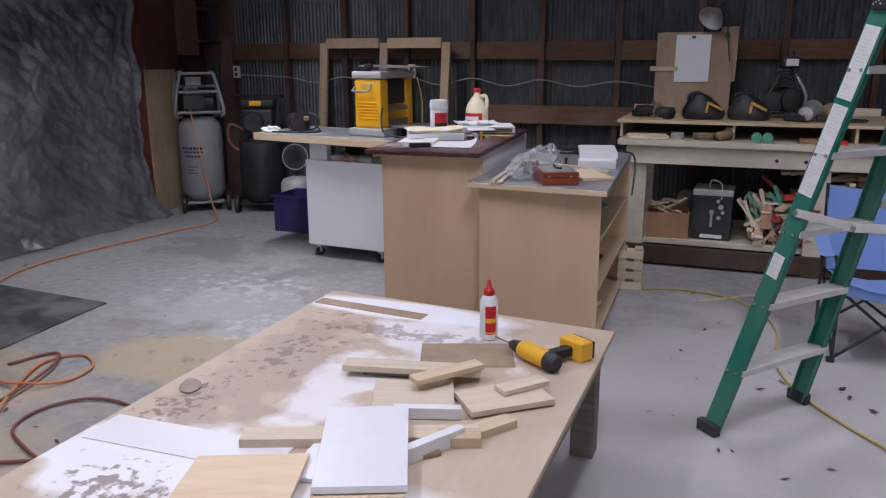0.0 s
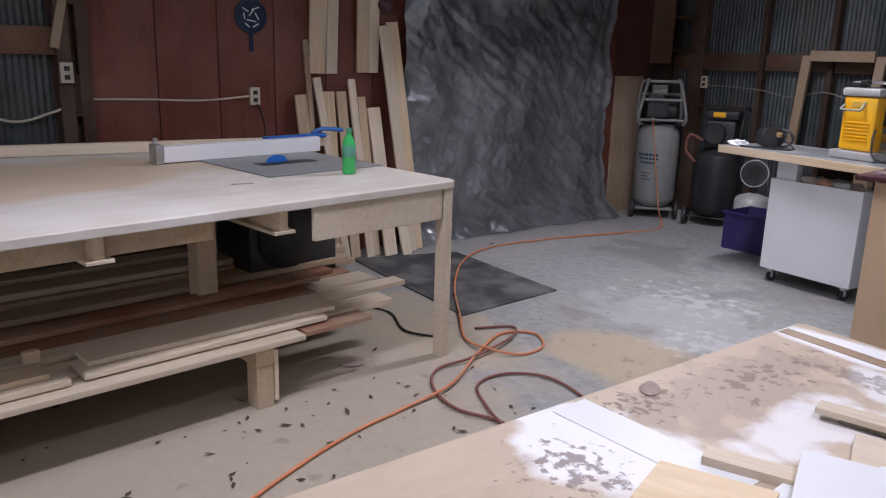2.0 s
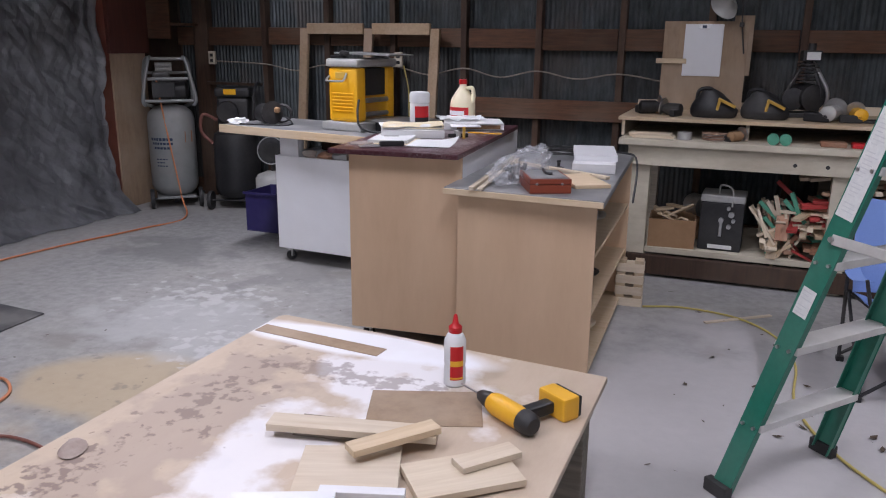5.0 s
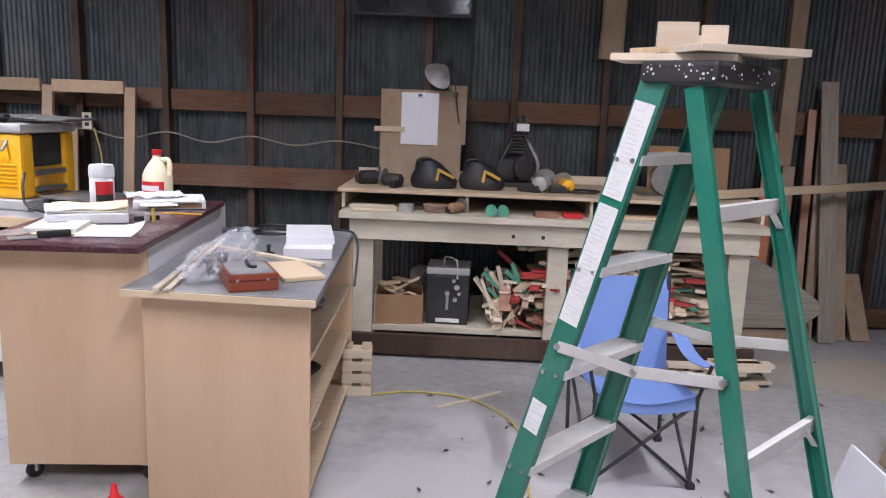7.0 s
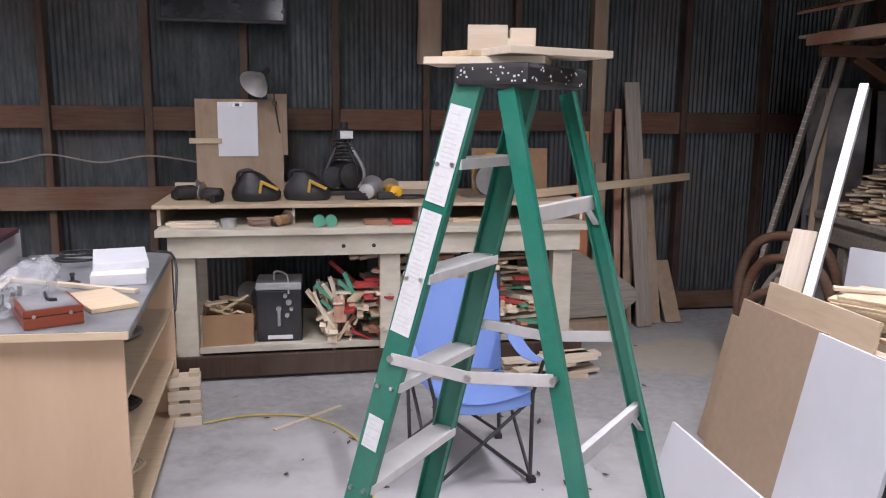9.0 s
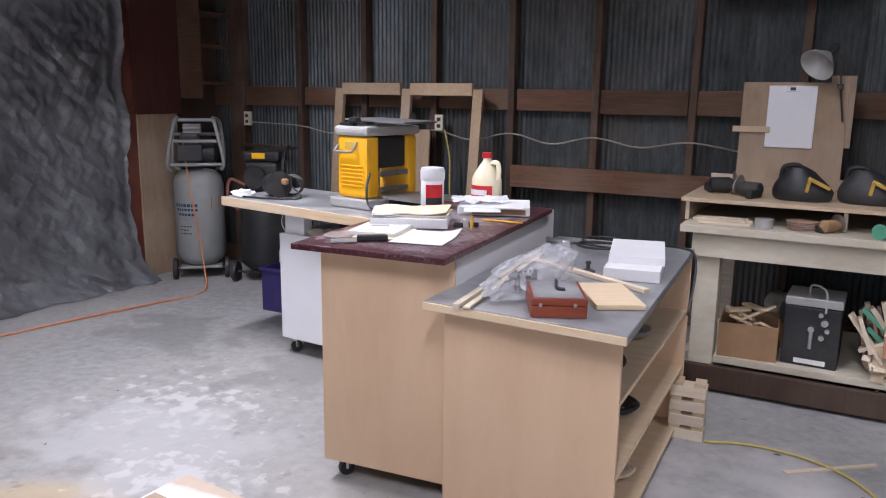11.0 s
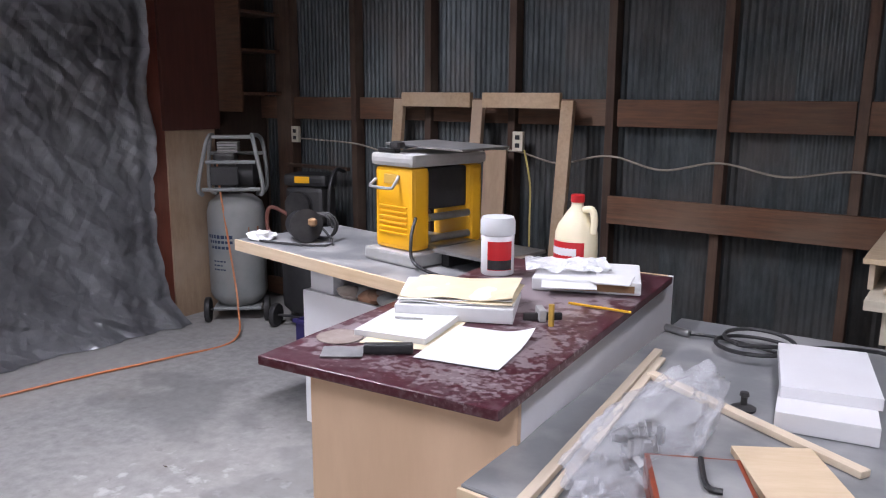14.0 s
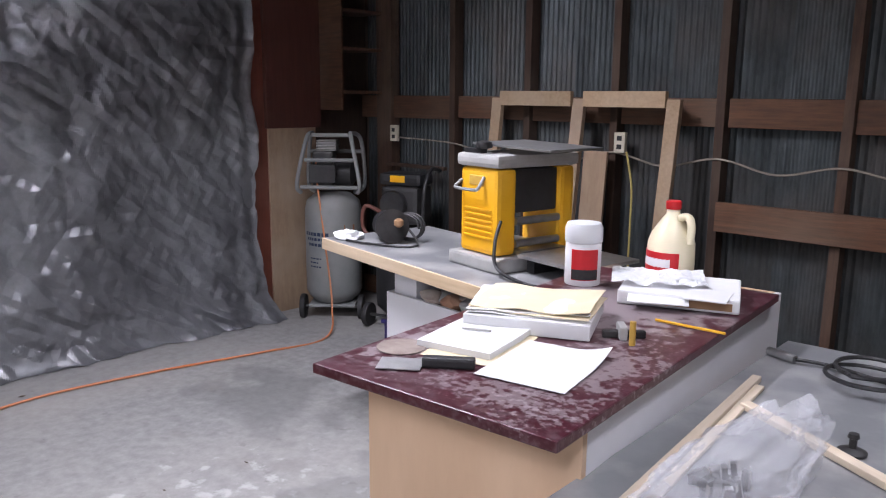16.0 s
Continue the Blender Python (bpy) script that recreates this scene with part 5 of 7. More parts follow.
# under the bench
UZ = 0.1905
cx = thing("carton", 0.58, 5.84, UZ, 4, "dusty cardboard carton full of scraps", "box")
bm = bmesh.new()
for a in ((-0.15, 0.15, -0.14, -0.134, 0, 0.19), (-0.15, 0.15, 0.134, 0.14, 0, 0.19), (-0.15, -0.144, -0.133, 0.133, 0, 0.19), (0.144, 0.15, -0.133, 0.133, 0, 0.19), (-0.144, 0.144, -0.133, 0.133, 0, 0.006)):
    bx(bm, *a)
part("carton", bm, M_CARD, cx)
for k in range(9):
    slab("scrap", rnd.uniform(0.12, 0.22), 0.05, 0.015, pose(rnd.uniform(-0.06, 0.06), rnd.uniform(-0.06, 0.06), 0.15 + 0.012 * k, rnd.uniform(-25, 25), rnd.uniform(-35, 35), rnd.uniform(0, 180)), M_PINE, cx)
solo("duct_elbow", lathe([(0.07, 0), (0.075, 0.01), (0.072, 0.03), (0.075, 0.05), (0.072, 0.07), (0.075, 0.09), (0.072, 0.14)], 22), M_TIN, "shiny tin duct piece behind the carton", "duct", m=pose(0.68, 6.08, UZ + 0.24, 90, 0, 40), smooth=True)
solo("tin_stand", box(-0.08, 0.08, -0.08, 0.08, 0, 0.17), M_CARD, "small box under the duct piece", "box", m=pose(0.68, 6.1, UZ))
ck = thing("black_cabinet_box", 0.895, 5.86, UZ, -2, "black metal box with pale top and latch", "metal box")
part("body", box(-0.135, 0.135, -0.12, 0.14, 0.0, 0.32, bevel=0.008), M_BLACK, ck)
part("lid", box(-0.138, 0.138, -0.124, 0.144, 0.322, 0.37, bevel=0.01), M_GREYC, ck)
part("name_bar", box(-0.07, 0.08, -0.1235, -0.1195, 0.015, 0.04), M_LABEL, ck)
for (lx, lz, r) in ((0.0, 0.21, 0.016), (0.05, 0.17, 0.014), (0.06, 0.25, 0.018), (0.04, 0.29, 0.012), (0.075, 0.21, 0.012)):
    part("fitting", rod((lx, -0.121, lz), (lx, -0.15, lz), r), M_STEEL, ck)
part("lever", box(-0.01, 0.01, -0.14, -0.122, 0.10, 0.20, bevel=0.004), M_STEEL, ck)
part("wire", tube([(-0.03, -0.05, 0.37), (-0.02, -0.08, 0.43), (0.05, -0.1, 0.41), (0.06, -0.13, 0.30)], 0.006), M_GREYC, ck)

sc = thing("scrap_wood_pile", 0, 0, UZ, 0, "heap of cut wood scraps, some painted red and green", "scrap wood")
for k in range(150):
    u = rnd.random()
    xx = 1.12 + 1.42 * u
    hmax = 0.18 + 0.30 * min(1, u * 2.6)
    z = hmax * rnd.random() ** 0.8
    y = 5.72 + rnd.random() * 0.25 * (1 - z)
    near = u < 0.16
    tilt = rnd.uniform(40, 85) if near else rnd.uniform(-8, 8)
    mm = rnd.choices((M_PINE, M_PALE, M_REDPAINT, M_GREENPAINT, M_CEDAR), (3, 3, 3 if 0.1 < u < 0.6 else 0.6, 2.0 if u < 0.35 else 0.3, 1.5))[0]
    L = rnd.uniform(0.14, 0.36)
    end_on = rnd.random() < 0.45 and not near
    slab("scrap", L, rnd.uniform(0.025, 0.07), rnd.uniform(0.012, 0.03), pose(xx, y, 0.05 + z if near else z + 0.01, rnd.uniform(-10, 10), tilt, (rnd.uniform(60, 120) if end_on else rnd.uniform(-15, 15))), mm, sc, 0)
for k in range(14):
    slab("scrap", rnd.uniform(0.25, 0.5), 0.06, 0.02, pose(rnd.uniform(1.5, 2.35), 5.8 + rnd.uniform(-0.05, 0.1), 0.44 + 0.014 * k, rnd.uniform(-6, 6), rnd.uniform(-10, 10), rnd.uniform(-25, 25)), rnd.choice((M_PALE, M_PINE, M_PALE)), sc, 0)
for k in range(24):
    slab("scrap", rnd.uniform(0.2, 0.35), rnd.uniform(0.05, 0.1), 0.02, pose(1.56 + rnd.uniform(0, 0.45), 5.70 + rnd.uniform(0, 0.08), 0.01 + 0.024 * (k // 2), 0, 0, rnd.uniform(-6, 6)), M_REDPAINT if k % 4 else M_CEDAR, sc, 0)
for k in range(90):
    u = rnd.random()
    slab("scrap", rnd.uniform(0.10, 0.24), rnd.uniform(0.03, 0.08), rnd.uniform(0.012, 0.03), pose(1.16 + 1.36 * u, 5.71 + rnd.uniform(0, 0.06), 0.012 + (0.16 + 0.24 * min(1, u * 2.2)) * rnd.random(), rnd.uniform(-6, 6), rnd.uniform(-14, 14) if u > 0.2 else rnd.uniform(-80, 80), rnd.choice((90, 80, 100, 5, -8))), rnd.choices((M_PALE, M_PINE, M_CEDAR, M_REDPAINT, M_GREENPAINT), (4, 4, 2, 1.2, 0.6))[0], sc, 0)
fl = thing("floor_scraps", 2.45, 5.35, 0, 5, "short boards stacked low on the floor by the bench", "scrap wood")
for k in range(14):
    slab("scrap", rnd.uniform(0.25, 0.45), 0.08, 0.02, pose(rnd.uniform(-0.1, 0.2), rnd.uniform(-0.05, 0.12), 0.021 * (k // 2), 0, 0, rnd.uniform(-12, 12)), rnd.choice((M_PALE, M_PINE, M_GREYWOOD)), fl, 0)
tvs = thing("television", 0.55, 6.66, 2.17, 0, "dark flat television fixed high on the wall", "television")
part("screen", box(-0.40, 0.40, -0.055, -0.04, 0.02, 0.47, bevel=0.003), M_SCREEN, tvs)
part("bezel", box(-0.42, 0.42, -0.04, 0.0, 0, 0.49, bevel=0.008), M_BLACK, tvs)
part("mount", box(-0.1, 0.1, 0.001, 0.08, 0.12, 0.36), M_DARK, tvs)
bark = lathe([(0.085, 0), (0.09, 0.04), (0.088, 0.3), (0.092, 0.6), (0.09, 1.05)], 18)
for v in bark.verts:
    v.co.y *= 0.5
    v.co.x += 0.012 * noise.noise(v.co * 9)
solo("bark_slab", bark, M_PLYOLD, "rough bark slab hung on the stud", "wood slab", m=pose(1.97, 6.68, 1.93), smooth=True)

# ---- boards leaning by the bench ----


def lean(x, w, z1, mat_, label, y0=6.40, y1=6.70, dx=0.0, t=0.022, z0=0.0, group="boards leaning on the north wall"):
    b, m_ = beam((x, y0, z0 + 0.004), (x + dx, y1, z1), w, t, (1, 0, 0))
    return solo("leaning_board", b, mat_, label, "board", group, m=m_)


lean(3.38, 0.055, 1.63, M_CEDAR, "narrow reddish board leaning on the wall", dx=0.06)
lean(3.58, 0.12, 1.83, M_GREYWOOD, "tall weathered board leaning on the wall", y0=6.34, dx=-0.04)
lean(3.70, 0.10, 1.25, M_PLYOLD, "brown plywood strip leaning on the wall", y0=6.42, dx=-0.02)
lean(3.86, 0.13, 0.44, M_PLYOLD, "short brown offcut leaning on the wall", y0=6.42)
lean(3.12, 0.09, 1.46, M_ORANGE, "board painted dull orange leaning on the post", y0=6.5, dx=0.05)
lean(3.26, 0.09, 1.22, M_PLYOLD, "plain brown board leaning on the wall", y0=6.52, dx=0.06)
lean(3.30, 0.04, 1.05, M_CEDAR, "thin red lath leaning aslant", y0=6.28, dx=0.18)
lean(3.49, 0.07, 1.5, M_PLYOLD, "brown board behind the others", y0=6.46, dx=0.05)
wing = outline([(-0.28, 0), (0.22, 0.02), (0.36, 0.12), (0.36, 0.2), (0.2, 0.32), (-0.1, 0.5), (-0.28, 0.52)], 0, 0.02, 0.003)
solo("curved_board", wing, M_GREYWOOD, "grey curved panel leaning beside the bench", "panel", m=pose(3.10, 6.22, 0.12, 78, 0, 0))
solo("panel_block", box(-0.25, 0.2, -0.1, 0.1, 0, 0.118), M_PLYOLD, "low wooden block on the floor", "wood block", m=pose(3.05, 6.24, 0))

# ---- east side: panels, machine table, scrap bench ----


def leaner(name, corners_top, foot, h, t, mat_, label, group="panels leaning on the machine table"):
    """A panel from its top edge's two ends (x, y) to a foot set back by foot metres in x."""
    (xa, ya), (xb, yb) = corners_top
    L = math.hypot(xb - xa, yb - ya)
    ang = math.degrees(math.atan2(yb - ya, xb - xa))
    tilt = math.degrees(math.atan2(foot, h))
    H = math.hypot(foot, h)
    m_ = Matrix.Translation((xa, ya, h)) @ pose(0, 0, 0, 0, 0, ang) @ pose(0, 0, 0, -tilt if ang < 0 else tilt, 0, 0)
    return solo(name, box(0, L, -t, 0, -H, 0, bevel=0.0015), mat_, label, "panel", group, m=m_)


leaner("fibreboard_sheet", ((2.99, 4.12), (2.985, 3.56)), 0.16, 0.775, 0.016, M_MDF, "brown fibreboard panel leaning on a table")
leaner("white_board", ((2.965, 3.57), (2.955, 3.09)), 0.16, 0.775, 0.018, M_WHITE, "white melamine panel leaning on a table")
leaner("fibreboard_sheet", ((3.14, 4.16), (3.12, 3.45)), 0.14, 0.84, 0.014, M_PLY2, "second pale panel leaning behind the first")
leaner("white_board", ((2.52, 3.82), (2.50, 2.9)), 0.10, 0.345, 0.016, M_WHITE, "low white board leaning near the floor")
leaner("fibreboard_sheet", ((3.12, 4.42), (3.10, 4.0)), 0.14, 0.62, 0.012, M_MDF, "brown panel at the back of the stack")
mc = thing("machine_table", 3.02, 3.75, 0, 0, "dusty plywood-topped table carrying a sander", "table")
part("tabletop", outline([(0, 0), (0, -1.25), (0.12, -1.45), (1.15, -1.45), (1.15, 0)], 0.665, 0.70, 0.003), M_GREYLAM, mc)
part("edge", outline([(-0.012, 0), (-0.012, -1.255), (-0.002, -1.255), (-0.002, 0)], 0.64, 0.696, 0.002), M_PLY2, mc)
for x, y in ((0.15, -0.1), (0.2, -1.2), (1.05, -0.1), (1.05, -1.3)):
    part("leg", box(x - 0.04, x + 0.04, y - 0.04, y + 0.04, 0, 0.664, bevel=0.004), M_GREYWOOD, mc)
part("apron", box(0.08, 1.1, -1.36, -1.33, 0.55, 0.664), M_DARK, mc)
for k in range(3):
    part("steel_leg", rod((0.22 + 0.05 * k, -0.65, 0.0), (0.26 + 0.05 * k, -0.6, 0.664), 0.012), M_STEEL, mc)
MZ = 0.7005
for k, (p0, p1, w, t) in enumerate((((3.22, 3.62), (3.28, 2.45), 0.06, 0.03), ((3.34, 3.66), (3.42, 2.45), 0.07, 0.026), ((3.45, 3.68), (3.6, 2.5), 0.05, 0.03), ((3.12, 3.55), (3.14, 2.5), 0.05, 0.022))):
    b, m_ = beam((*p0, MZ + t / 2), (*p1, MZ + t / 2), w, t, (1, 0, 0))
    solo("rail_board", b, M_PALE, "long pale rail lying on the machine table", "board", "rails on the machine table", m=m_)
for k, y in enumerate((3.5, 3.35, 3.22)):
    solo("cross_board", box(-0.17, 0.17, -0.03, 0.03, 0, 0.02, bevel=0.002), M_PINE, "short pine board lying across the rails", "board", "cross boards", m=pose(3.36, y, MZ + 0.031, 0, 0, -8 + 9 * k))
ps = thing("board_stack", 3.36, 3.78, MZ, 0, "stack of thin square plywood pieces", "plywood stack")
part("riser", box(-0.12, 0.12, -0.1, 0.1, 0, 0.04), M_PINE, ps)
for k in range(9):
    slab("ply_piece", 0.30, 0.25, 0.012, pose(rnd.uniform(-0.02, 0.02), rnd.uniform(-0.02, 0.02), 0.041 + 0.0135 * k, 0, 0, 35 + rnd.uniform(-8, 8)), M_PLY2, ps)
slab("ply_strip", 0.3, 0.05, 0.015, pose(0, 0.02, 0.165, 0, 0, -30), M_PALE, ps)
sd = thing("drum_sander", 3.42, 3.08, MZ, -22, "yellow drum sander with blue-grey motor and lever", "sander")
part("base", box(0, 0.45, -0.45, 0.5, 0.0, 0.09, bevel=0.008), M_GREYC, sd)
part("hood", box(0.02, 0.26, -0.5, 0.42, 0.105, 0.27, bevel=0.012), M_YEL2, sd)
part("brush", box(0.022, 0.03, -0.45, 0.4, 0.091, 0.104), M_DARK, sd)
part("gear_box", box(0.05, 0.22, 0.05, 0.24, 0.272, 0.42, bevel=0.02), M_YEL2, sd)
part("badge", rod((0.049, 0.145, 0.345), (0.044, 0.145, 0.345), 0.035), M_LABEL, sd)
part("plate", box(0.016, 0.0205, 0.36, 0.46, 0.12, 0.2), M_LABEL, sd)
part("motor", lathe([(0.07, 0.0), (0.105, 0.02), (0.105, 0.05), (0.105, 0.22), (0.09, 0.25), (0.05, 0.27)], 24, pose(0.14, 0.13, 0.422)), M_MOTOR, sd, smooth=True)
part("capacitor", lathe([(0.03, 0), (0.038, 0.01), (0.038, 0.15), (0.03, 0.16)], 16, pose(0.02, 0.22, 0.46)), M_MOTOR, sd, smooth=True)
part("lever", rod((0.16, -0.12, 0.42), (0.04, 0.2, 1.12), 0.012), M_STEEL, sd)
part("lever_grip", rod((0.078, 0.10, 0.90), (0.04, 0.2, 1.12), 0.024), M_GREYC, sd)
part("cable", tube([(0.02, 0.5, 0.12), (-0.12, 0.62, 0.16), (-0.16, 0.72, 0.10), (-0.12, 0.8, 0.02)], 0.009), M_GREYP, sd)
for y in (0.55, 0.62):
    part("knob", lathe([(0.012, 0), (0.012, 0.05), (0.022, 0.055), (0.022, 0.08)], 14, pose(0.06, y, 0.0)), M_STEEL, sd)

sbn = thing("scrap_bench", 4.16, 3.80, 0, -10, "low grey wooden bench heaped with shingle-like offcuts", "bench")
part("benchtop", box(0, 0.95, -0.5, 2.1, 0.905, 0.945, bevel=0.005), M_GREYWOOD, sbn)
part("apron", box(0.02, 0.05, -0.5, 2.08, 0.76, 0.903, bevel=0.004), M_GREYWOOD, sbn)
for y in (-0.4, 0.6, 1.65):
    part("leg", box(0.03, 0.12, y - 0.045, y + 0.045, 0, 0.90, bevel=0.004), M_GREYWOOD, sbn)
    part("leg", box(0.83, 0.92, y - 0.045, y + 0.045, 0, 0.90, bevel=0.004), M_GREYWOOD, sbn)
sp_ = thing("offcut_heap", 4.16, 3.80, 0.9455, -10, "heap of thin wooden offcuts on the bench", "scrap wood")
for k in range(285):
    layer, along = k // 15, k % 15
    reach = 0.06 + 0.017 * layer + rnd.uniform(-0.03, 0.05)
    y_ = -0.36 + 0.155 * along + rnd.uniform(-0.05, 0.05)
    if layer * 0.0195 > 0.37 - 0.16 * max(0, (3 - along) / 3) + 0.05 * math.sin(along * 1.7):
        continue
    slab("offcut", rnd.uniform(0.16, 0.36), rnd.uniform(0.07, 0.16), rnd.uniform(0.009, 0.017), pose(reach + 0.10, y_, 0.002 + 0.0195 * layer, rnd.uniform(-3, 3), rnd.uniform(-3, 3), rnd.uniform(-35, 35)), rnd.choice((M_PALE, M_PALE, M_PINE, M_PLY2)), sp_, 0)
for k in range(6):
    slab("grey_offcut", 0.5, 0.1, 0.015, pose(0.35, 0.3 + 0.2 * k, 0.27 + 0.01 * k, 3, 4, rnd.uniform(60, 110)), M_GREYWOOD, sp_, 0)
for k in (0, 1):
    solo("mdf_block", box(-0.10, 0.10, -0.01, 0.01, 0, 0.22, bevel=0.002), M_MDF, "upright brown fibreboard square on the heap", "panel", "upright squares", m=pose(4.72 + 0.02 * k, 4.55 - 0.22 * k, 1.315, 0, 0, -52))
solo("upright_offcut", box(-0.07, 0.07, -0.01, 0.01, 0, 0.30, bevel=0.002), M_PLY2, "pale board standing upright behind the sander", "board", m=pose(3.72, 3.62, MZ, -5, 0, -40))
# rack above, with long boards
rk = thing("lumber_rack", 4.25, 0, 0, 0, "wooden wall rack holding long boards overhead", "lumber rack")
for y in (3.5, 4.6, 5.5):
    part("bracket", box(0.0, 1.13, y - 0.02, y + 0.02, 1.96, 2.03, bevel=0.003), M_OLDH, rk)
    bar("brace", (0.25, y, 1.96), (1.1, y, 1.5), 0.05, 0.035, M_OLDH, rk, side=(1, 0, 1))
part("front_rail", box(-0.035, -0.002, 3.0, 5.6, 2.03, 2.10, bevel=0.003), M_CEDAR, rk)
for k in range(12):
    x0 = 0.03 + 0.085 * k
    bb_, m_ = beam((4.25 + x0, 2.7 + rnd.uniform(-0.3, 0.3), 2.045 + 0.024 * (k % 3)), (4.25 + x0 + rnd.uniform(-0.06, 0.06), 5.7 + rnd.uniform(-0.3, 0.35), 2.045 + 0.024 * (k % 3) + rnd.uniform(0, 0.05)), 0.08, 0.022, (1, 0, 0))
    solo("rack_board", bb_, rnd.choice((M_PINE, M_CEDAR, M_PLYOLD)), "long rough board lying on the overhead rack", "board", "boards on the rack", m=m_)
bb_, m_ = beam((4.12, 2.9, 2.22), (4.28, 5.75, 2.26), 0.09, 0.02, (1, 0, 0.3))
solo("rack_board", bb_, M_CEDAR, "long reddish board jutting over the rack", "board", "boards on the rack", m=m_)
solo("rack_spacer", box(0, 1.0, -0.03, 0.03, 0, 0.10), M_OLDH, "timber spacer on the rack boards", "timber", m=pose(4.22, 4.9, 2.115))
# slabs, straightedge and white stick leaning by the bench
b, m_ = beam((4.15, 6.0, 0.005), (4.50, 5.57, 2.55), 0.10, 0.03, (0.7, 0.7, 0))
rl = solo("marked_straightedge", b, M_GREYWOOD, "long grey marked straightedge leaning on the rack", "straightedge", m=m_)
tk = bmesh.new()
for k in range(52):
    bx(tk, 0.05 + 0.048 * k, 0.054 + 0.048 * k, -0.05, -0.02 if k % 4 else 0.0, -0.0155, 0.0155)
part("graduations", tk, M_INK, rl)
b, m_ = beam((4.29, 5.95, 0.005), (4.63, 5.61, 2.5), 0.08, 0.04, (0.7, 0.7, 0))
solo("timber_post", b, M_GREYWOOD, "weathered grey post leaning on the rack", "timber", m=m_)
b, m_ = beam((3.16, 3.98, 0.64), (3.80, 4.52, 1.74), 0.042, 0.04, (0.6, -0.7, 0))
solo("white_stick", b, M_WHITE, "white square stick leaning up against the bench", "stick", m=m_)
solo("stick_prop", box(-0.06, 0.06, -0.06, 0.06, 0, 0.64), M_GREYWOOD, "wooden post behind the leaning panels", "wood post", m=pose(3.2, 4.05, 0))
for k, (x, y, h, dx) in enumerate(((4.66, 5.38, 1.80, 0.1), (5.03, 5.16, 1.78, 0.1))):
    f = outline([(-0.2, 0), (0.2, 0), (0.22, 0.5), (0.16, 0.75), (0.2, h), (-0.2, h)], 0, 0.025, 0.003)
    solo("dark_slab", f, M_MARBLE, "tall dark stained panel with pale bloom", "panel", "dark panels", m=pose(x, y + 0.35, 0.0, 82, 0, -25))
    solo("panel_edge", box(-0.02, 0.02, -0.03, 0.0, 0, h - 0.03, bevel=0.002), M_PLYOLD, "brown batten beside the dark panel", "batten", m=pose(x - 0.26, y + 0.32, 0, -8, 4, -25))
# curved chair frames
def scroll(x, y, z, rz, s):
    c = thing("carved_frame", x, y, z, rz, "dark carved furniture frame leaning among the boards", "furniture frame", "carved frames")
    part("bow", tube([(-0.16 * s, 0, 0), (-0.2 * s, 0, 0.35 * s), (-0.14 * s, 0, 0.55 * s), (0, 0, 0.6 * s), (0.14 * s, 0, 0.55 * s), (0.2 * s, 0, 0.35 * s), (0.16 * s, 0, 0)], 0.03, 6, 10), M_OLDH, c, smooth=True)
    part("inner_bow", tube([(-0.08 * s, 0, 0.02), (-0.11 * s, 0, 0.3 * s), (0, 0, 0.47 * s), (0.11 * s, 0, 0.3 * s), (0.08 * s, 0, 0.02)], 0.018, 6, 8), M_GREYWOOD, c, smooth=True)
    part("splat", box(-0.05 * s, 0.05 * s, -0.01, 0.01, 0.0, 0.42 * s, bevel=0.004), M_GREYWOOD, c)


scroll(3.60, 4.75, 0.0, -55, 1.05)
scroll(3.78, 4.95, 0.0, -60, 1.3)
scroll(3.95, 5.2, 0.0, -50, 1.45)
solo("white_board", box(-0.16, 0.16, -0.01, 0.01, 0, 0.88, bevel=0.002), M_WHITE, "white panel standing before the scrap bench", "panel", m=pose(4.0, 4.6, 0, -6, 0, -70))
bb_, m_ = beam((3.22, 4.35, 0.01), (3.62, 4.62, 1.0), 0.12, 0.02, (0.6, -0.7, 0))
solo("leaning_board", bb_, M_PALE, "pale board leaning among the carved frames", "board", m=m_)

# ---- planer stand ----
pt = thing("planer_stand", -2.41, 4.95, 0, -10, "white rolling cart with a light wood top", "cart")
part("tabletop", box(0, 1.5, 0, 0.62, 0.885, 0.935, bevel=0.004), M_GREYLAM, pt)
part("edge", box(0.0, 1.5, -0.014, -0.002, 0.882, 0.936, bevel=0.003), M_PINE, pt)
pc = thing("white_cart", -1.985, 4.965, 0, -4, "white melamine rolling cabinet on casters", "cabinet")
part("front_panel", box(0, 0.66, 0, 0.018, 0.10, 0.745, bevel=0.002), M_WHITE, pc)
part("side_panel", box(0, 0.018, 0.019, 0.55, 0.10, 0.745, bevel=0.002), M_WHITE, pc)
part("side_panel", box(0.642, 0.66, 0.019, 0.55, 0.10, 0.745, bevel=0.002), M_WHITE, pc)
part("floor_panel", box(0.018, 0.642, 0.019, 0.55, 0.10, 0.118), M_WHITE, pc)
part("shelf", box(0.018, 0.642, 0.019, 0.55, 0.70, 0.718), M_WHITE, pc)
part("corner_post", box(0.02, 0.17, 0.03, 0.10, 0.719, 0.866, bevel=0.003), M_WHITE, pc)
part("corner_post", box(0.55, 0.64, 0.05, 0.13, 0.719, 0.84, bevel=0.003), M_PINE, pc)
part("back_panel", box(0.02, 0.64, 0.53, 0.548, 0.12, 0.84), M_OLD, pc)
for x, y in ((0.06, 0.05), (0.6, 0.05), (0.06, 0.48), (0.6, 0.48)):
    caster(pc, x, y, 0.10)
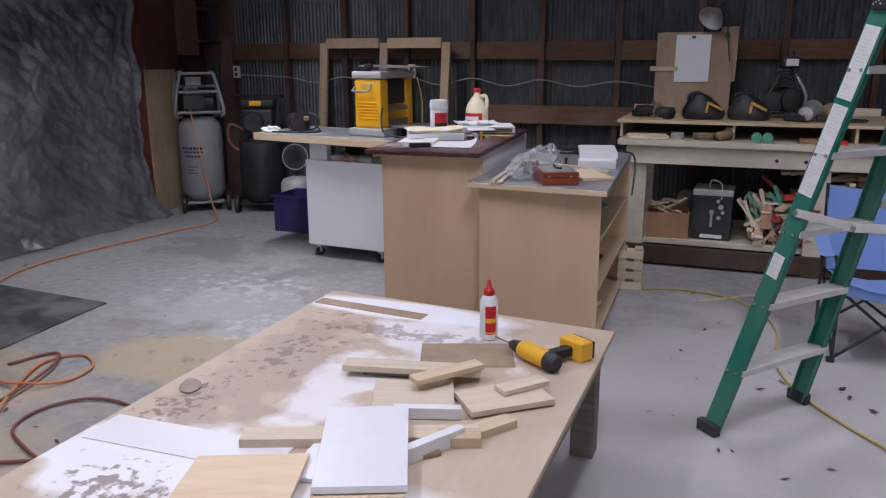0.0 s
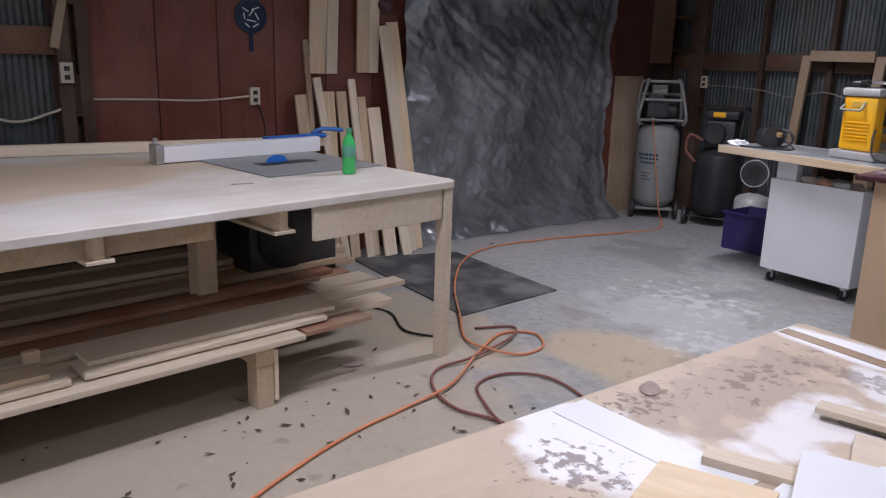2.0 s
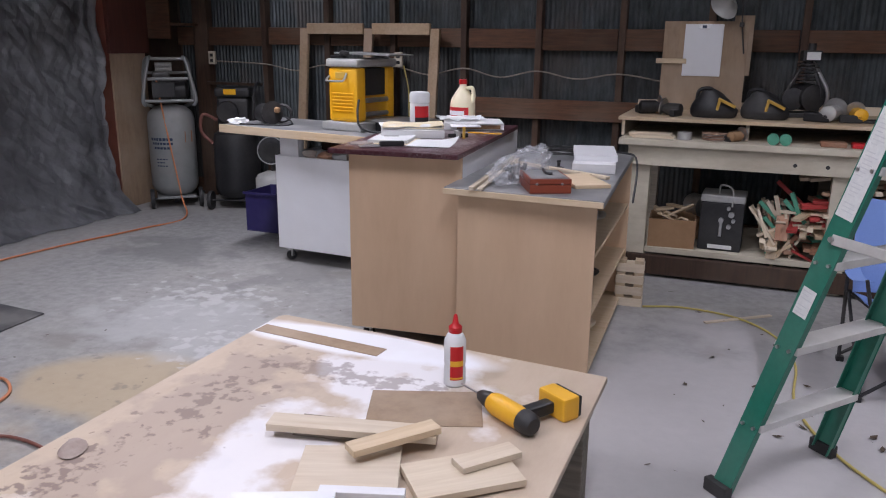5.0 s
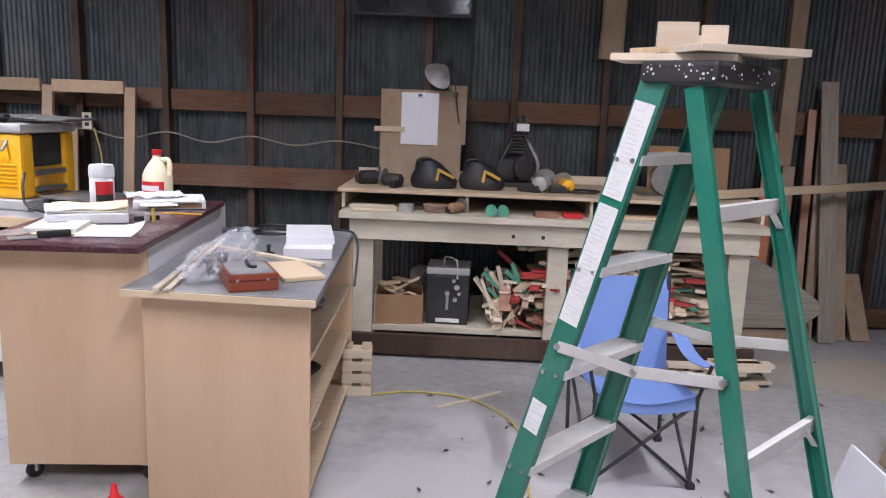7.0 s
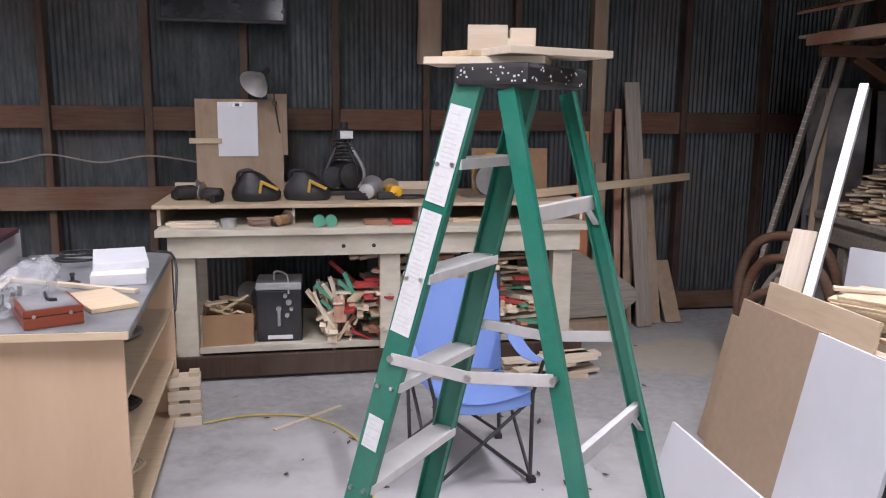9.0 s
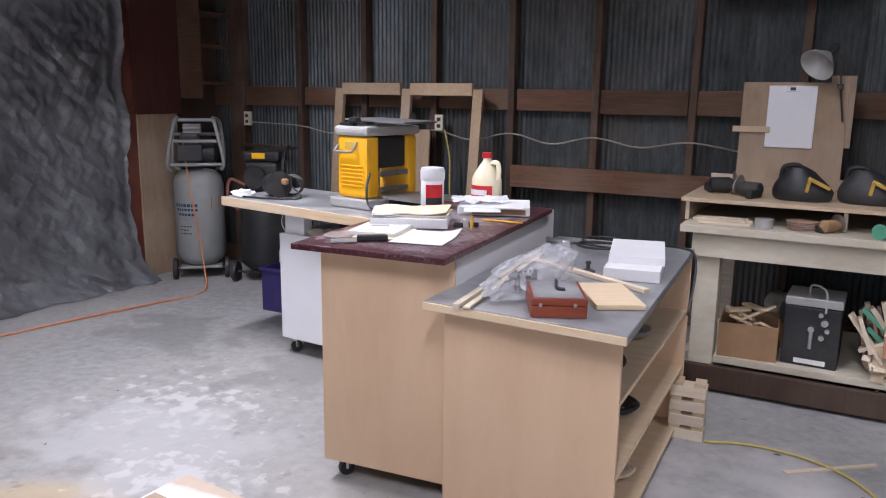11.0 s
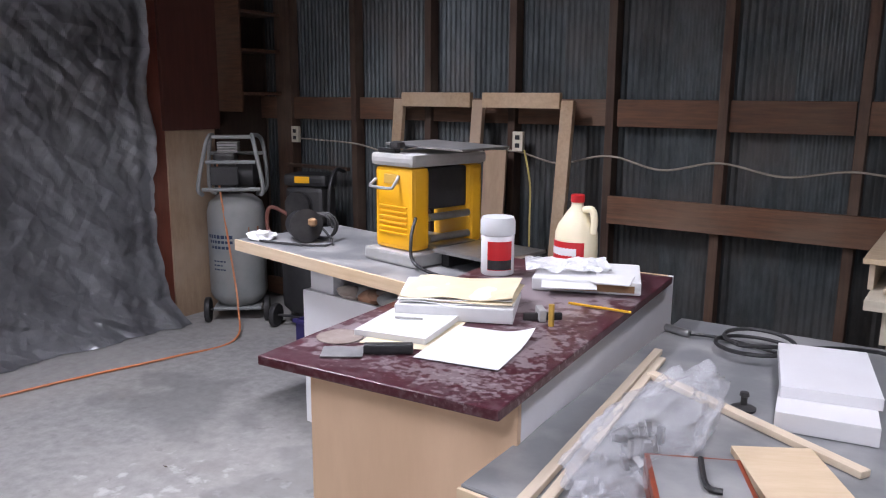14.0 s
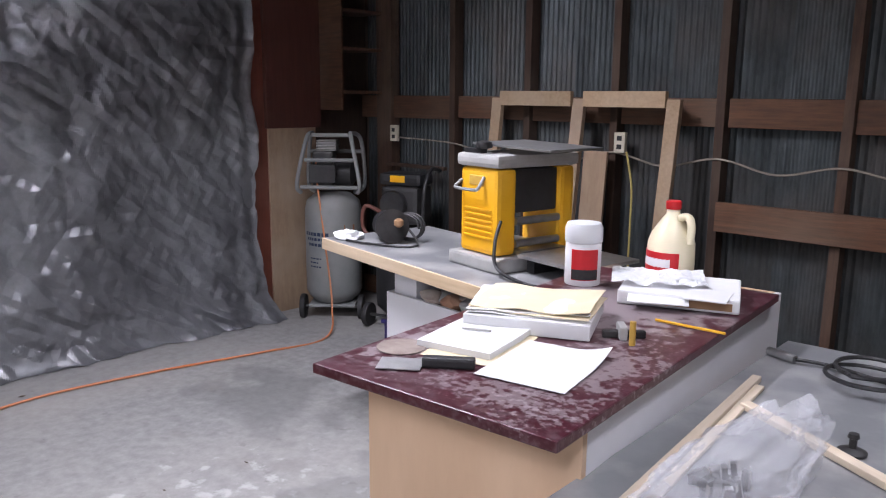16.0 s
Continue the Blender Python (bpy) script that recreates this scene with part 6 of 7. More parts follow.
for k in range(7):
    r_ = bmesh.new()
    bmesh.ops.create_icosphere(r_, subdivisions=2, radius=0.05)
    for v in r_.verts:
        v.co = Vector((v.co.x * 1.3, v.co.y, v.co.z * 0.7)) * (1 + 0.4 * noise.noise(v.co * 25 + Vector((k, 0, 0))))
    solo("shop_rag", r_, (M_CLOTH, M_GREYC, M_CEDAR)[k % 3], "crumpled shop rag stuffed in the cart", "rag", "rags", m=pose(-1.72 + 0.055 * k, 5.0 + 0.03 * (k % 2), 0.755 + 0.004), smooth=True)
PZ = 0.9365
pl = thing("thickness_planer", -1.577, 5.0, PZ, -10, "yellow and grey thickness planer on the stand", "planer")
part("base", box(-0.04, 0.28, -0.03, 0.44, 0, 0.055, bevel=0.012), M_GREYC, pl)
for y0_, y1_ in ((0.0, 0.1), (0.34, 0.42)):
    e = part("end_panel", box(0, 0.23, y0_, y1_, 0.057, 0.40, bevel=0.02), M_YEL, pl)
    if y0_ == 0:
        for k in range(6):
            part("rib", box(0.03, 0.20, -0.006, 0.004, 0.12 + 0.022 * k, 0.13 + 0.022 * k, bevel=0.003), M_YEL, e)
        part("carry_handle", tube([(0.01, 0.0, 0.345), (0.01, -0.03, 0.325), (0.02, -0.035, 0.315), (0.13, -0.035, 0.315), (0.15, -0.03, 0.325), (0.15, 0.0, 0.365)], 0.007, 5, 8), M_GREYP, e, smooth=True)
        # Recess is not cut: a raised block in darker yellow gives its shade.
        part("hand_recess", box(0.06, 0.15, -0.004, 0.006, 0.33, 0.37, bevel=0.004), M_YEL2, e)
part("crown", box(-0.015, 0.245, -0.012, 0.43, 0.402, 0.455, bevel=0.018), M_GREYC, pl)
part("cutter_head", box(0.02, 0.21, 0.101, 0.339, 0.22, 0.395, bevel=0.01), M_BLACK, pl)
for z in (0.10, 0.19):
    part("roller", rod((0.22, 0.101, z), (0.22, 0.339, z), 0.016), M_STEEL, pl)
part("bed", box(-0.03, 0.27, 0.101, 0.339, 0.057, 0.075), M_STEEL, pl)
part("extension_table", box(0.285, 0.62, 0.06, 0.38, 0.06, 0.075, bevel=0.004), M_STEEL, pl)
part("table_leg", box(0.30, 0.34, 0.1, 0.34, 0.0, 0.059), M_DARK, pl)
part("crank", lathe([(0.03, 0), (0.034, 0.008), (0.03, 0.024), (0.012, 0.03)], 16, pose(0.12, 0.02, 0.475)), M_DARK, pl, smooth=True)
part("crank_arm", box(0.02, 0.13, 0.0, 0.03, 0.456, 0.474, bevel=0.004), M_DARK, pl)
part("tray", box(0.0, 0.42, 0.05, 0.36, 0.478, 0.488, bevel=0.003), M_STEEL, pl, "steel tray on top", pose(0, 0, 0.006, 0, 1.5, 4))
part("cord", tube([(0.23, 0.02, 0.2), (0.255, -0.03, 0.12), (0.3, -0.05, 0.03), (0.5, -0.06, 0.008), (0.62, 0.02, 0.01)], 0.007), M_BLACK, pl)
rt = thing("router", -2.14, 5.12, PZ, 20, "black router with a coil of cord on the stand", "router")
part("motor", lathe([(0.05, -0.07), (0.065, -0.06), (0.068, 0.04), (0.05, 0.06), (0.03, 0.07)], 20, pose(0, 0, 0.07, 90, 0, 40)), M_BLACK, rt, smooth=True)
part("base", lathe([(0.02, 0), (0.078, 0.002), (0.08, 0.01), (0.02, 0.012)], 22, pose(0.05, -0.06, 0.08, 85, 0, 40)), M_DARK, rt)
part("knob", lathe([(0.01, -0.02), (0.022, -0.01), (0.022, 0.012), (0.01, 0.02)], 14, pose(0.09, -0.07, 0.10)), M_CARD, rt, smooth=True)
part("cord", tube([(0.1 + 0.07 * math.cos(a * 0.8), -0.02 + 0.03 * a / 8, 0.07 + 0.06 * math.sin(a * 0.8)) for a in range(20)] + [(0.2, -0.1, 0.01), (0.0, -0.15, 0.008), (-0.16, -0.12, 0.008)], 0.006, 4, 6), M_BLACK, rt)
rg = bmesh.new()
bmesh.ops.create_icosphere(rg, subdivisions=3, radius=0.06)
for v in rg.verts:
    v.co = Vector((v.co.x * 1.2, v.co.y, max(0, v.co.z * 0.5 + 0.012))) * (1 + 0.5 * noise.noise(v.co * 28))
solo("paper_towel", rg, M_PAPER, "crumpled white paper towel on the stand", "paper towel", m=pose(-2.3, 5.02, PZ), smooth=True)

# ---- compressors and corner ----


def wheel(parent, x, y, z, r, rz):
    w = part("wheel", lathe([(r * 0.7, -0.018), (r * 0.96, -0.018), (r, -0.008), (r, 0.008), (r * 0.96, 0.018), (r * 0.7, 0.018)], 24, pose(x, y, z, 90, 0, rz)), M_BLACK, parent, smooth=True)
    part("rim", lathe([(0.012, -0.012), (r * 0.68, -0.008), (r * 0.68, 0.008), (0.012, 0.012)], 8, pose(x, y, z, 90, 0, rz)), M_GREYC, w)


gc = thing("air_compressor", -3.90, 6.20, 0, 42, "upright grey-tank air compressor with tube cage on wheels", "air compressor")
part("tank", lathe([(0.06, 0.10), (0.14, 0.115), (0.185, 0.16), (0.205, 0.20), (0.205, 0.80), (0.19, 0.86), (0.13, 0.91), (0.05, 0.925)], 32), M_GREYP, gc, smooth=True)
for x in (-0.21, 0.21):
    wheel(gc, x, -0.12, 0.09, 0.09, 90)
part("axle", rod((-0.22, -0.12, 0.09), (0.22, -0.12, 0.09), 0.01), M_DARK, gc)
part("foot_frame", box(-0.17, 0.17, -0.15, 0.15, 0.085, 0.11, bevel=0.01), M_GREYP, gc)
part("rear_foot", box(-0.02, 0.02, 0.13, 0.17, 0, 0.09, bevel=0.004), M_DARK, gc)
for s in (-1, 1):
    part("cage_tube", tube([(s * 0.20, -0.16, 0.93), (s * 0.22, -0.2, 1.0), (s * 0.16, -0.14, 1.30), (s * 0.14, 0.0, 1.34), (s * 0.19, 0.16, 1.28), (s * 0.21, 0.18, 0.96), (s * 0.14, 0.12, 0.90)], 0.015, 6, 10), M_GREYP, gc, smooth=True)
for p in (((-0.2, -0.18, 0.97), (0.2, -0.18, 0.97)), ((-0.15, -0.08, 1.33), (0.15, -0.08, 1.33)), ((-0.19, 0.17, 1.2), (0.19, 0.17, 1.2)), ((-0.17, -0.16, 1.16), (0.17, -0.16, 1.16))):
    part("cage_bar", rod(*p, 0.014), M_GREYP, gc)
part("pump", box(-0.13, 0.02, -0.10, 0.08, 0.94, 1.22, bevel=0.02), M_DARK, gc)
part("pump_motor", lathe([(0.06, -0.1), (0.095, -0.09), (0.1, 0.06), (0.06, 0.09)], 20, pose(0.08, 0.0, 1.06, 0, 90, 0)), M_BLACK, gc, smooth=True)
for k in range(7):
    part("fin", box(-0.10, 0.04, -0.09, 0.07, 1.222 + 0.011 * k, 1.227 + 0.011 * k), M_GREYC, gc)
part("panel", box(-0.14, 0.05, -0.185, -0.165, 1.0, 1.13, bevel=0.005), M_BLACK, gc)
pr = bmesh.new()
for (a0, a1, z0, z1) in ((-150, -90, 0.62, 0.645), (-145, -95, 0.585, 0.605), (-140, -100, 0.545, 0.565), (-135, -105, 0.45, 0.46), (-135, -112, 0.42, 0.43), (-135, -108, 0.39, 0.40)):
    a = a0
    while a < a1:
        st = rnd.uniform(4, 8)
        pr.faces.new([pr.verts.new((0.2065 * math.cos(radians(q)), 0.2065 * math.sin(radians(q)), z)) for q, z in ((a, z0), (a + st, z0), (a + st, z1), (a, z1))])
        a += st + 2
part("tank_print", pr, M_NAVY, gc, "dark lettering too worn to read")
pg = bmesh.new()
pg.faces.new([pg.verts.new((0.2068 * math.cos(radians(q)), 0.2068 * math.sin(radians(q)), z)) for q, z in ((-60, 0.60), (-35, 0.60), (-35, 0.70), (-60, 0.70))])
part("rating_label", pg, M_CEDAR, gc)

kc = thing("black_compressor", -3.33, 6.38, 0, 20, "black upright air compressor with engine on top", "air compressor")
part("tank", lathe([(0.06, 0.09), (0.15, 0.10), (0.20, 0.15), (0.205, 0.2), (0.205, 0.62), (0.19, 0.68), (0.10, 0.73)], 30), M_BLACK, kc, smooth=True)
for x in (-0.22, 0.22):
    wheel(kc, x, -0.14, 0.085, 0.085, 90)
part("axle", rod((-0.23, -0.14, 0.085), (0.23, -0.14, 0.085), 0.01), M_DARK, kc)
part("engine", box(-0.13, 0.15, -0.12, 0.12, 0.74, 1.0, bevel=0.03), M_BLACK, kc)
part("recoil_cover", lathe([(0.02, 0), (0.06, 0.006), (0.095, 0.01), (0.1, 0.03), (0.09, 0.05)], 22, pose(-0.02, -0.12, 0.88, 90)), M_DARK, kc, smooth=True)
part("fuel_tank", box(-0.15, 0.17, -0.11, 0.11, 1.005, 1.09, bevel=0.03), M_BLACK, kc)
part("warning_label", box(-0.06, 0.05, -0.113, -0.108, 1.03, 1.075), M_YEL, kc)
part("handle", tube([(0.2, -0.14, 0.7), (0.22, -0.16, 1.0), (0.22, -0.05, 1.12), (0.22, 0.1, 1.1)], 0.014), M_BLACK, kc)
part("cooling_pipe", tube([(-0.15, -0.05, 0.8), (-0.26, -0.1, 0.85), (-0.28, -0.1, 0.7), (-0.18, -0.12, 0.6)], 0.014), M_REDRUB, kc)

ht = thing("shop_heater", -2.78, 6.12, 0, 20, "round grey shop heater fan on a round base", "heater")
part("base", lathe([(0.14, 0), (0.15, 0.01), (0.15, 0.35), (0.13, 0.38), (0.05, 0.41)], 24), M_GREYC, ht, smooth=True)
part("bowl", lathe([(0.02, 0.0), (0.08, 0.015), (0.12, 0.06), (0.115, 0.06), (0.075, 0.02), (0.01, 0.006)], 26, pose(0, 0.02, 0.58, 80)), M_STEEL, ht, smooth=True)
for k in range(5):
    part("guard_ring", lathe([(0.022 * k + 0.018, 0.062), (0.022 * k + 0.022, 0.062), (0.022 * k + 0.022, 0.066), (0.022 * k + 0.018, 0.066)], 24, pose(0, 0.02, 0.58, 80)), M_DARK, ht)
part("neck", rod((0, 0.02, 0.40), (0, 0.02, 0.49), 0.02), M_DARK, ht)
bn = bmesh.new()
for a in ((-0.24, 0.24, -0.18, -0.172, 0.008, 0.32), (-0.24, 0.24, 0.172, 0.18, 0.008, 0.32), (-0.24, -0.232, -0.171, 0.171, 0.008, 0.32), (0.232, 0.24, -0.171, 0.171, 0.008, 0.32), (-0.24, 0.24, -0.18, 0.18, 0, 0.0075)):
    bx(bn, *a, bevel=0.002)
pbn = thing("storage_bin", -2.48, 5.80, 0, 0, "open dark purple plastic storage bin", "bin")
part("tub", bn, M_PURPLE, pbn)
for a in ((-0.255, 0.255, -0.195, -0.181, 0.30, 0.322), (-0.255, 0.255, 0.181, 0.195, 0.30, 0.322)):
    part("rim", box(*a, bevel=0.004), M_PURPLE, pbn)
# Plain wooden frame of three uprights and rails, leaning on the studs.
fr = thing("timber_trestle", -2.10, 6.46, 0, -2, "unfinished wooden frame leaning on the studs", "frame")
for x in (-0.64, 0.0, 0.62):
    bar("upright", (x, 0, 0.005), (x, 0.17, 1.60), 0.08, 0.036, M_AGED if x else M_PLYOLD, fr, side=(1, 0, 0))
bar("top_rail", (-0.60, 0.15, 1.60), (-0.045, 0.15, 1.60), 0.09, 0.034, M_AGED, fr)
bar("top_rail", (0.045, 0.15, 1.60), (0.58, 0.15, 1.60), 0.09, 0.034, M_AGED, fr)
bar("bottom_rail", (-0.6, 0.02, 0.2), (0.58, 0.02, 0.2), 0.09, 0.03, M_AGED, fr)
solo("ply_offcut", box(-0.08, 0.08, -0.01, 0.01, 0, 1.3, bevel=0.002), M_PLYOLD, "brown plywood strip leaning under the outlet", "board", m=pose(-1.98, 6.56, 0, -4))
solo("cable", tube([(-1.80, 6.69, 1.30), (-1.75, 6.68, 1.1), (-1.74, 6.67, 0.9), (-1.70, 6.6, 0.6)], 0.006), M_YCORD, "pale cord hanging from the outlet", "cable")
solo("wall_bar", box(-3.85, -3.25, 6.68, 6.72, 1.085, 1.11, bevel=0.003), M_OLD, "dark bar fixed between two studs", "bar")

# ---- table saw bench ----
sw = thing("saw_bench", -2.08, 2.22, 0, 7.2, "large plywood outfeed bench around a table saw", "table saw bench")
pts = [(-0.04, 0.0), (-1.95, 0.0), (-1.95, -3.3), (0.0, -3.3), (0.0, -0.06), (-0.012, -0.018)]
part("benchtop", outline(pts, 0.885, 0.922, 0.004), M_SAWTOP, sw)
part("front_board", box(-0.035, -0.012, -0.86, -0.10, 0.735, 0.884, bevel=0.003), M_PALE, sw)
part("leg", box(-0.07, -0.008, -0.085, -0.03, 0.0, 0.884, bevel=0.004), M_PALE, sw)
part("rail", box(-1.9, -0.1, -0.075, -0.04, 0.76, 0.884, bevel=0.003), M_PINE, sw)
part("rail", box(-0.14, -0.10, -3.2, -1.28, 0.79, 0.884, bevel=0.003), M_PINE, sw)
for y in (-1.0, -1.75, -2.6):
    part("joist", box(-1.9, -0.03, y - 0.02, y + 0.02, 0.80, 0.884, bevel=0.003), M_PINE, sw)
    part("joist_flange", box(-1.9, -0.02, y - 0.05, y + 0.05, 0.785, 0.799, bevel=0.002), M_PALE, sw)
for x, y in ((-0.75, -1.0), (-1.8, -0.1), (-1.8, -3.1), (-0.75, -3.1), (-0.06, -3.2)):
    part("leg", box(x - 0.05, x + 0.05, y - 0.05, y + 0.05, 0, 0.79, bevel=0.004), M_PINE, sw)
sa = thing("table_saw", -2.08, 2.22, 0, 7.2, "grey cast-iron table saw set into the bench", "table saw")
part("saw_top", box(-1.28, -0.58, -0.72, 0.0, 0.9235, 0.929, bevel=0.002), M_GREYP, sa)
part("insert", box(-1.0, -0.9, -0.55, -0.2, 0.9295, 0.931), M_DARK, sa)
part("body", box(-1.2, -0.85, -0.68, -0.12, 0.12, 0.78, bevel=0.01), M_DARK, sa)
part("pedestal", box(-1.15, -0.9, -0.62, -0.18, 0.0, 0.118, bevel=0.005), M_BLACK, sa)
part("motor_cover", lathe([(0.12, 0), (0.18, 0.03), (0.18, 0.12), (0.1, 0.16)], 22, pose(-0.95, -0.45, 0.55, 0, 90, 0)), M_BLACK, sa, smooth=True)
bmb = bmesh.new()
ring = []
for k in range(48):
    a = math.pi * k / 47
    r = 0.062 if k % 2 else 0.052
    ring.append(bmb.verts.new((-0.98, -0.42 + r * 1.2 * math.cos(a), 0.929 + 0.7 * r * math.sin(a))))
f_ = bmb.faces.new(ring)
r_ = bmesh.ops.extrude_face_region(bmb, geom=[f_])
bmesh.ops.translate(bmb, vec=(0.003, 0, 0), verts=[v for v in r_["geom"] if isinstance(v, bmesh.types.BMVert)])
part("blade", bmb, M_BLUEP, sa, "blue-coated saw blade")
fe = thing("rip_fence", -2.08, 2.22, 0.9295, 7.2, "white laminated rip fence across the saw", "rip fence")
part("face", box(-1.32, -1.27, -0.92, 0.08, 0.0, 0.085, bevel=0.003), M_WHITE, fe)
part("clamp_head", box(-1.34, -1.25, -0.97, -0.93, -0.004, 0.10, bevel=0.005), M_STEEL, fe)
part("clamp_bolt", rod((-1.3, -0.95, 0.10), (-1.3, -0.95, 0.13), 0.012), M_STEEL, fe)
b, m_ = beam((-3.62, 2.35, 0.955), (-4.02, -0.9, 0.955), 0.06, 0.055, (0, 0, 1))
solo("fence_board", b, M_PALE, "long pale board along the back of the bench", "board", m=m_)
pu = thing("push_block", -3.55, 2.12, 0.9225, 10, "blue plastic push handle lying on the saw bench", "push block")
part("blade", box(-0.03, 0.03, -0.28, 0.18, 0.06, 0.09, bevel=0.012), M_BLUEP, pu)
part("foot", box(-0.05, 0.05, -0.2, 0.06, 0.0, 0.062, bevel=0.01), M_BLUEP, pu)
part("handle", tube([(0, 0.08, 0.09), (0, 0.16, 0.115), (0, 0.28, 0.105), (0, 0.33, 0.10)], 0.014), M_BLUEP, pu)
bt = thing("soda_bottle", -2.50, 1.84, 0.923, 30, "green plastic soda bottle with green label", "bottle")
part("body", lathe([(0.028, 0), (0.033, 0.006), (0.033, 0.03), (0.030, 0.036), (0.033, 0.045), (0.033, 0.15), (0.026, 0.175), (0.013, 0.20), (0.0125, 0.212)]), M_BOTTLE, bt, smooth=True)
part("label", lathe([(0.0332, 0.085), (0.0336, 0.0855), (0.0336, 0.145), (0.0332, 0.1455)]), M_GREENPAINT, bt, smooth=True)
part("cap", lathe([(0.015, 0.212), (0.016, 0.214), (0.016, 0.23), (0.014, 0.232)]), M_GREENPAINT, bt, smooth=True)
solo("metal_strip", box(-0.05, 0.05, -0.006, 0.006, 0, 0.003), M_STEEL, "small steel strip on the saw bench", "metal strip", m=pose(-2.46, 1.25, 0.9225, 0, 0, 80))

# lumber rack under the bench
lr = thing("lumber_stand", -2.02, 1.18, 0, 5, "low timber stand loaded with boards under the bench", "lumber stand")
for y in (-0.03, -1.5, -2.8):
    part("crossbeam", box(-1.5, -0.02, y - 0.045, y + 0.045, 0.20, 0.28, bevel=0.004), M_PINE, lr)
    for x in (-0.07, -1.4):
        part("leg", box(x - 0.045, x + 0.045, y - 0.04, y + 0.04, 0, 0.199, bevel=0.004), M_PINE, lr)
    part("cleat", box(-0.115, -0.025, y + 0.046, y + 0.066, 0.02, 0.26, bevel=0.003), M_PALE, lr)
LUM = []
for k, (x, w, z, t, ya, yb, mm) in enumerate((
        (-0.07, 0.15, 0.281, 0.025, -2.9, 0.16, M_PALE), (-0.08, 0.12, 0.281, 0.022, 0.18, 0.55, M_CEDAR),
        (-0.23, 0.14, 0.281, 0.03, -2.7, 0.78, M_PALE), (-0.40, 0.14, 0.281, 0.03, -2.9, 0.60, M_PINE),
        (-0.58, 0.16, 0.281, 0.03, -2.8, 0.95, M_PALE), (-0.78, 0.16, 0.281, 0.03, -2.9, 0.9, M_CEDAR),
        (-1.0, 0.18, 0.281, 0.03, -2.9, 1.1, M_PINE), (-1.22, 0.18, 0.281, 0.03, -2.9, 1.2, M_PINE),
        (-0.16, 0.17, 0.312, 0.022, -0.75, 0.33, M_PALE), (-0.20, 0.15, 0.335, 0.022, -0.72, 0.40, M_PALE),
        (-0.14, 0.15, 0.312, 0.025, -2.6, -0.80, M_PALE), (-0.17, 0.12, 0.338, 0.022, -2.2, -0.86, M_PINE),
        (-0.36, 0.10, 0.312, 0.025, -2.9, 0.98, M_PALE), (-0.5, 0.14, 0.312, 0.02, -2.8, 0.5, M_CEDAR), (-0.62, 0.12, 0.335, 0.025, -2.8, 0.62, M_CEDAR),
        (-0.76, 0.12, 0.312, 0.03, -2.9, 0.8, M_CEDAR), (-0.84, 0.15, 0.345, 0.03, -2.9, 0.95, M_PINE),
        (-1.02, 0.14, 0.345, 0.04, -2.9, 1.05, M_PINE), (-1.05, 0.16, 0.39, 0.03, -2.9, 0.98, M_PALE), (-1.24, 0.16, 0.345, 0.04, -2.9, 1.1, M_PINE),
        (-1.26, 0.14, 0.39, 0.04, -2.9, 1.0, M_PALE), (-0.30, 0.03, 0.338, 0.05, -0.9, -0.84, M_PINE))):
    a = pose(-2.02, 1.18, 0, 0, 0, 5 + rnd.uniform(-0.8, 0.8)) @ pose(x, (ya + yb) / 2, z + 0.0007 * (k % 5), 0, 0, 90)
    solo("lumber_board", box(-(yb - ya) / 2, (yb - ya) / 2, -w / 2, w / 2, 0, t, bevel=0.003), mm, {M_PALE: "pale planed board on the low stand", M_PINE: "rough pine board on the low stand", M_CEDAR: "reddish board on the low stand"}[mm], "board", "boards under the saw bench", m=a)

# boards against the west wall
for (y0_, y1_, w, z0, z1, xo, mm, lab) in (
        (2.58, 2.62, 0.13, 1.36, 2.6, 0.04, M_PINE, "long board hung high on the wall"), (2.70, 2.72, 0.09, 1.36, 2.6, 0.06, M_PALE, "long board hung high on the wall"),
        (2.97, 2.97, 0.11, 1.37, 2.6, 0.04, M_PINE, "long board hung high on the wall"), (3.06, 3.06, 0.08, 1.37, 2.6, 0.06, M_PALE, "long board hung high on the wall"),
        (3.36, 3.20, 0.10, 0.0, 1.75, 0.22, M_PINE, "tall board leaning on the red wall"), (3.27, 3.12, 0.09, 0.0, 1.72, 0.27, M_PALE, "tall board leaning on the red wall"),
        (2.50, 2.44, 0.11, 0.0, 1.22, 0.20, M_PINE, "shorter board leaning on the red wall"), (2.68, 2.55, 0.06, 0.0, 1.34, 0.28, M_PALE, "narrow board leaning on the red wall"),
        (2.66, 2.65, 0.11, 0.0, 1.24, 0.18, M_PINE, "shorter board leaning on the red wall"), (2.80, 2.76, 0.08, 0.0, 1.24, 0.20, M_PINE, "shorter board leaning on the red wall"),
        (2.90, 2.84, 0.06, 0.0, 1.33, 0.25, M_PALE, "narrow board leaning on the red wall"), (2.97, 2.93, 0.07, 0.0, 1.2, 0.22, M_PINE, "narrow board leaning on the red wall"),
        (3.07, 3.03, 0.11, 0.0, 1.12, 0.28, M_PALE, "shorter pale board leaning on the red wall"), (2.55, 2.48, 0.04, 0.0, 1.6, 0.15, M_PLYOLD, "thin dark lath leaning on the red wall"),
        (3.18, 3.2, 0.08, 0.0, 0.6, 0.34, M_PALE, "short offcut leaning by the tarp")):
    low = WX0 + 0.03 + (xo if z0 == 0 else 0.02)
    b, m_ = beam((low, y0_, z0 + 0.006), (WX0 + 0.03 + xo * (0.25 if z0 == 0 else 1), y1_, z1), w, 0.02, (0, 1, 0))
    solo("leaning_board", b, mm, lab, "board", "boards on the west wall", m=m_)
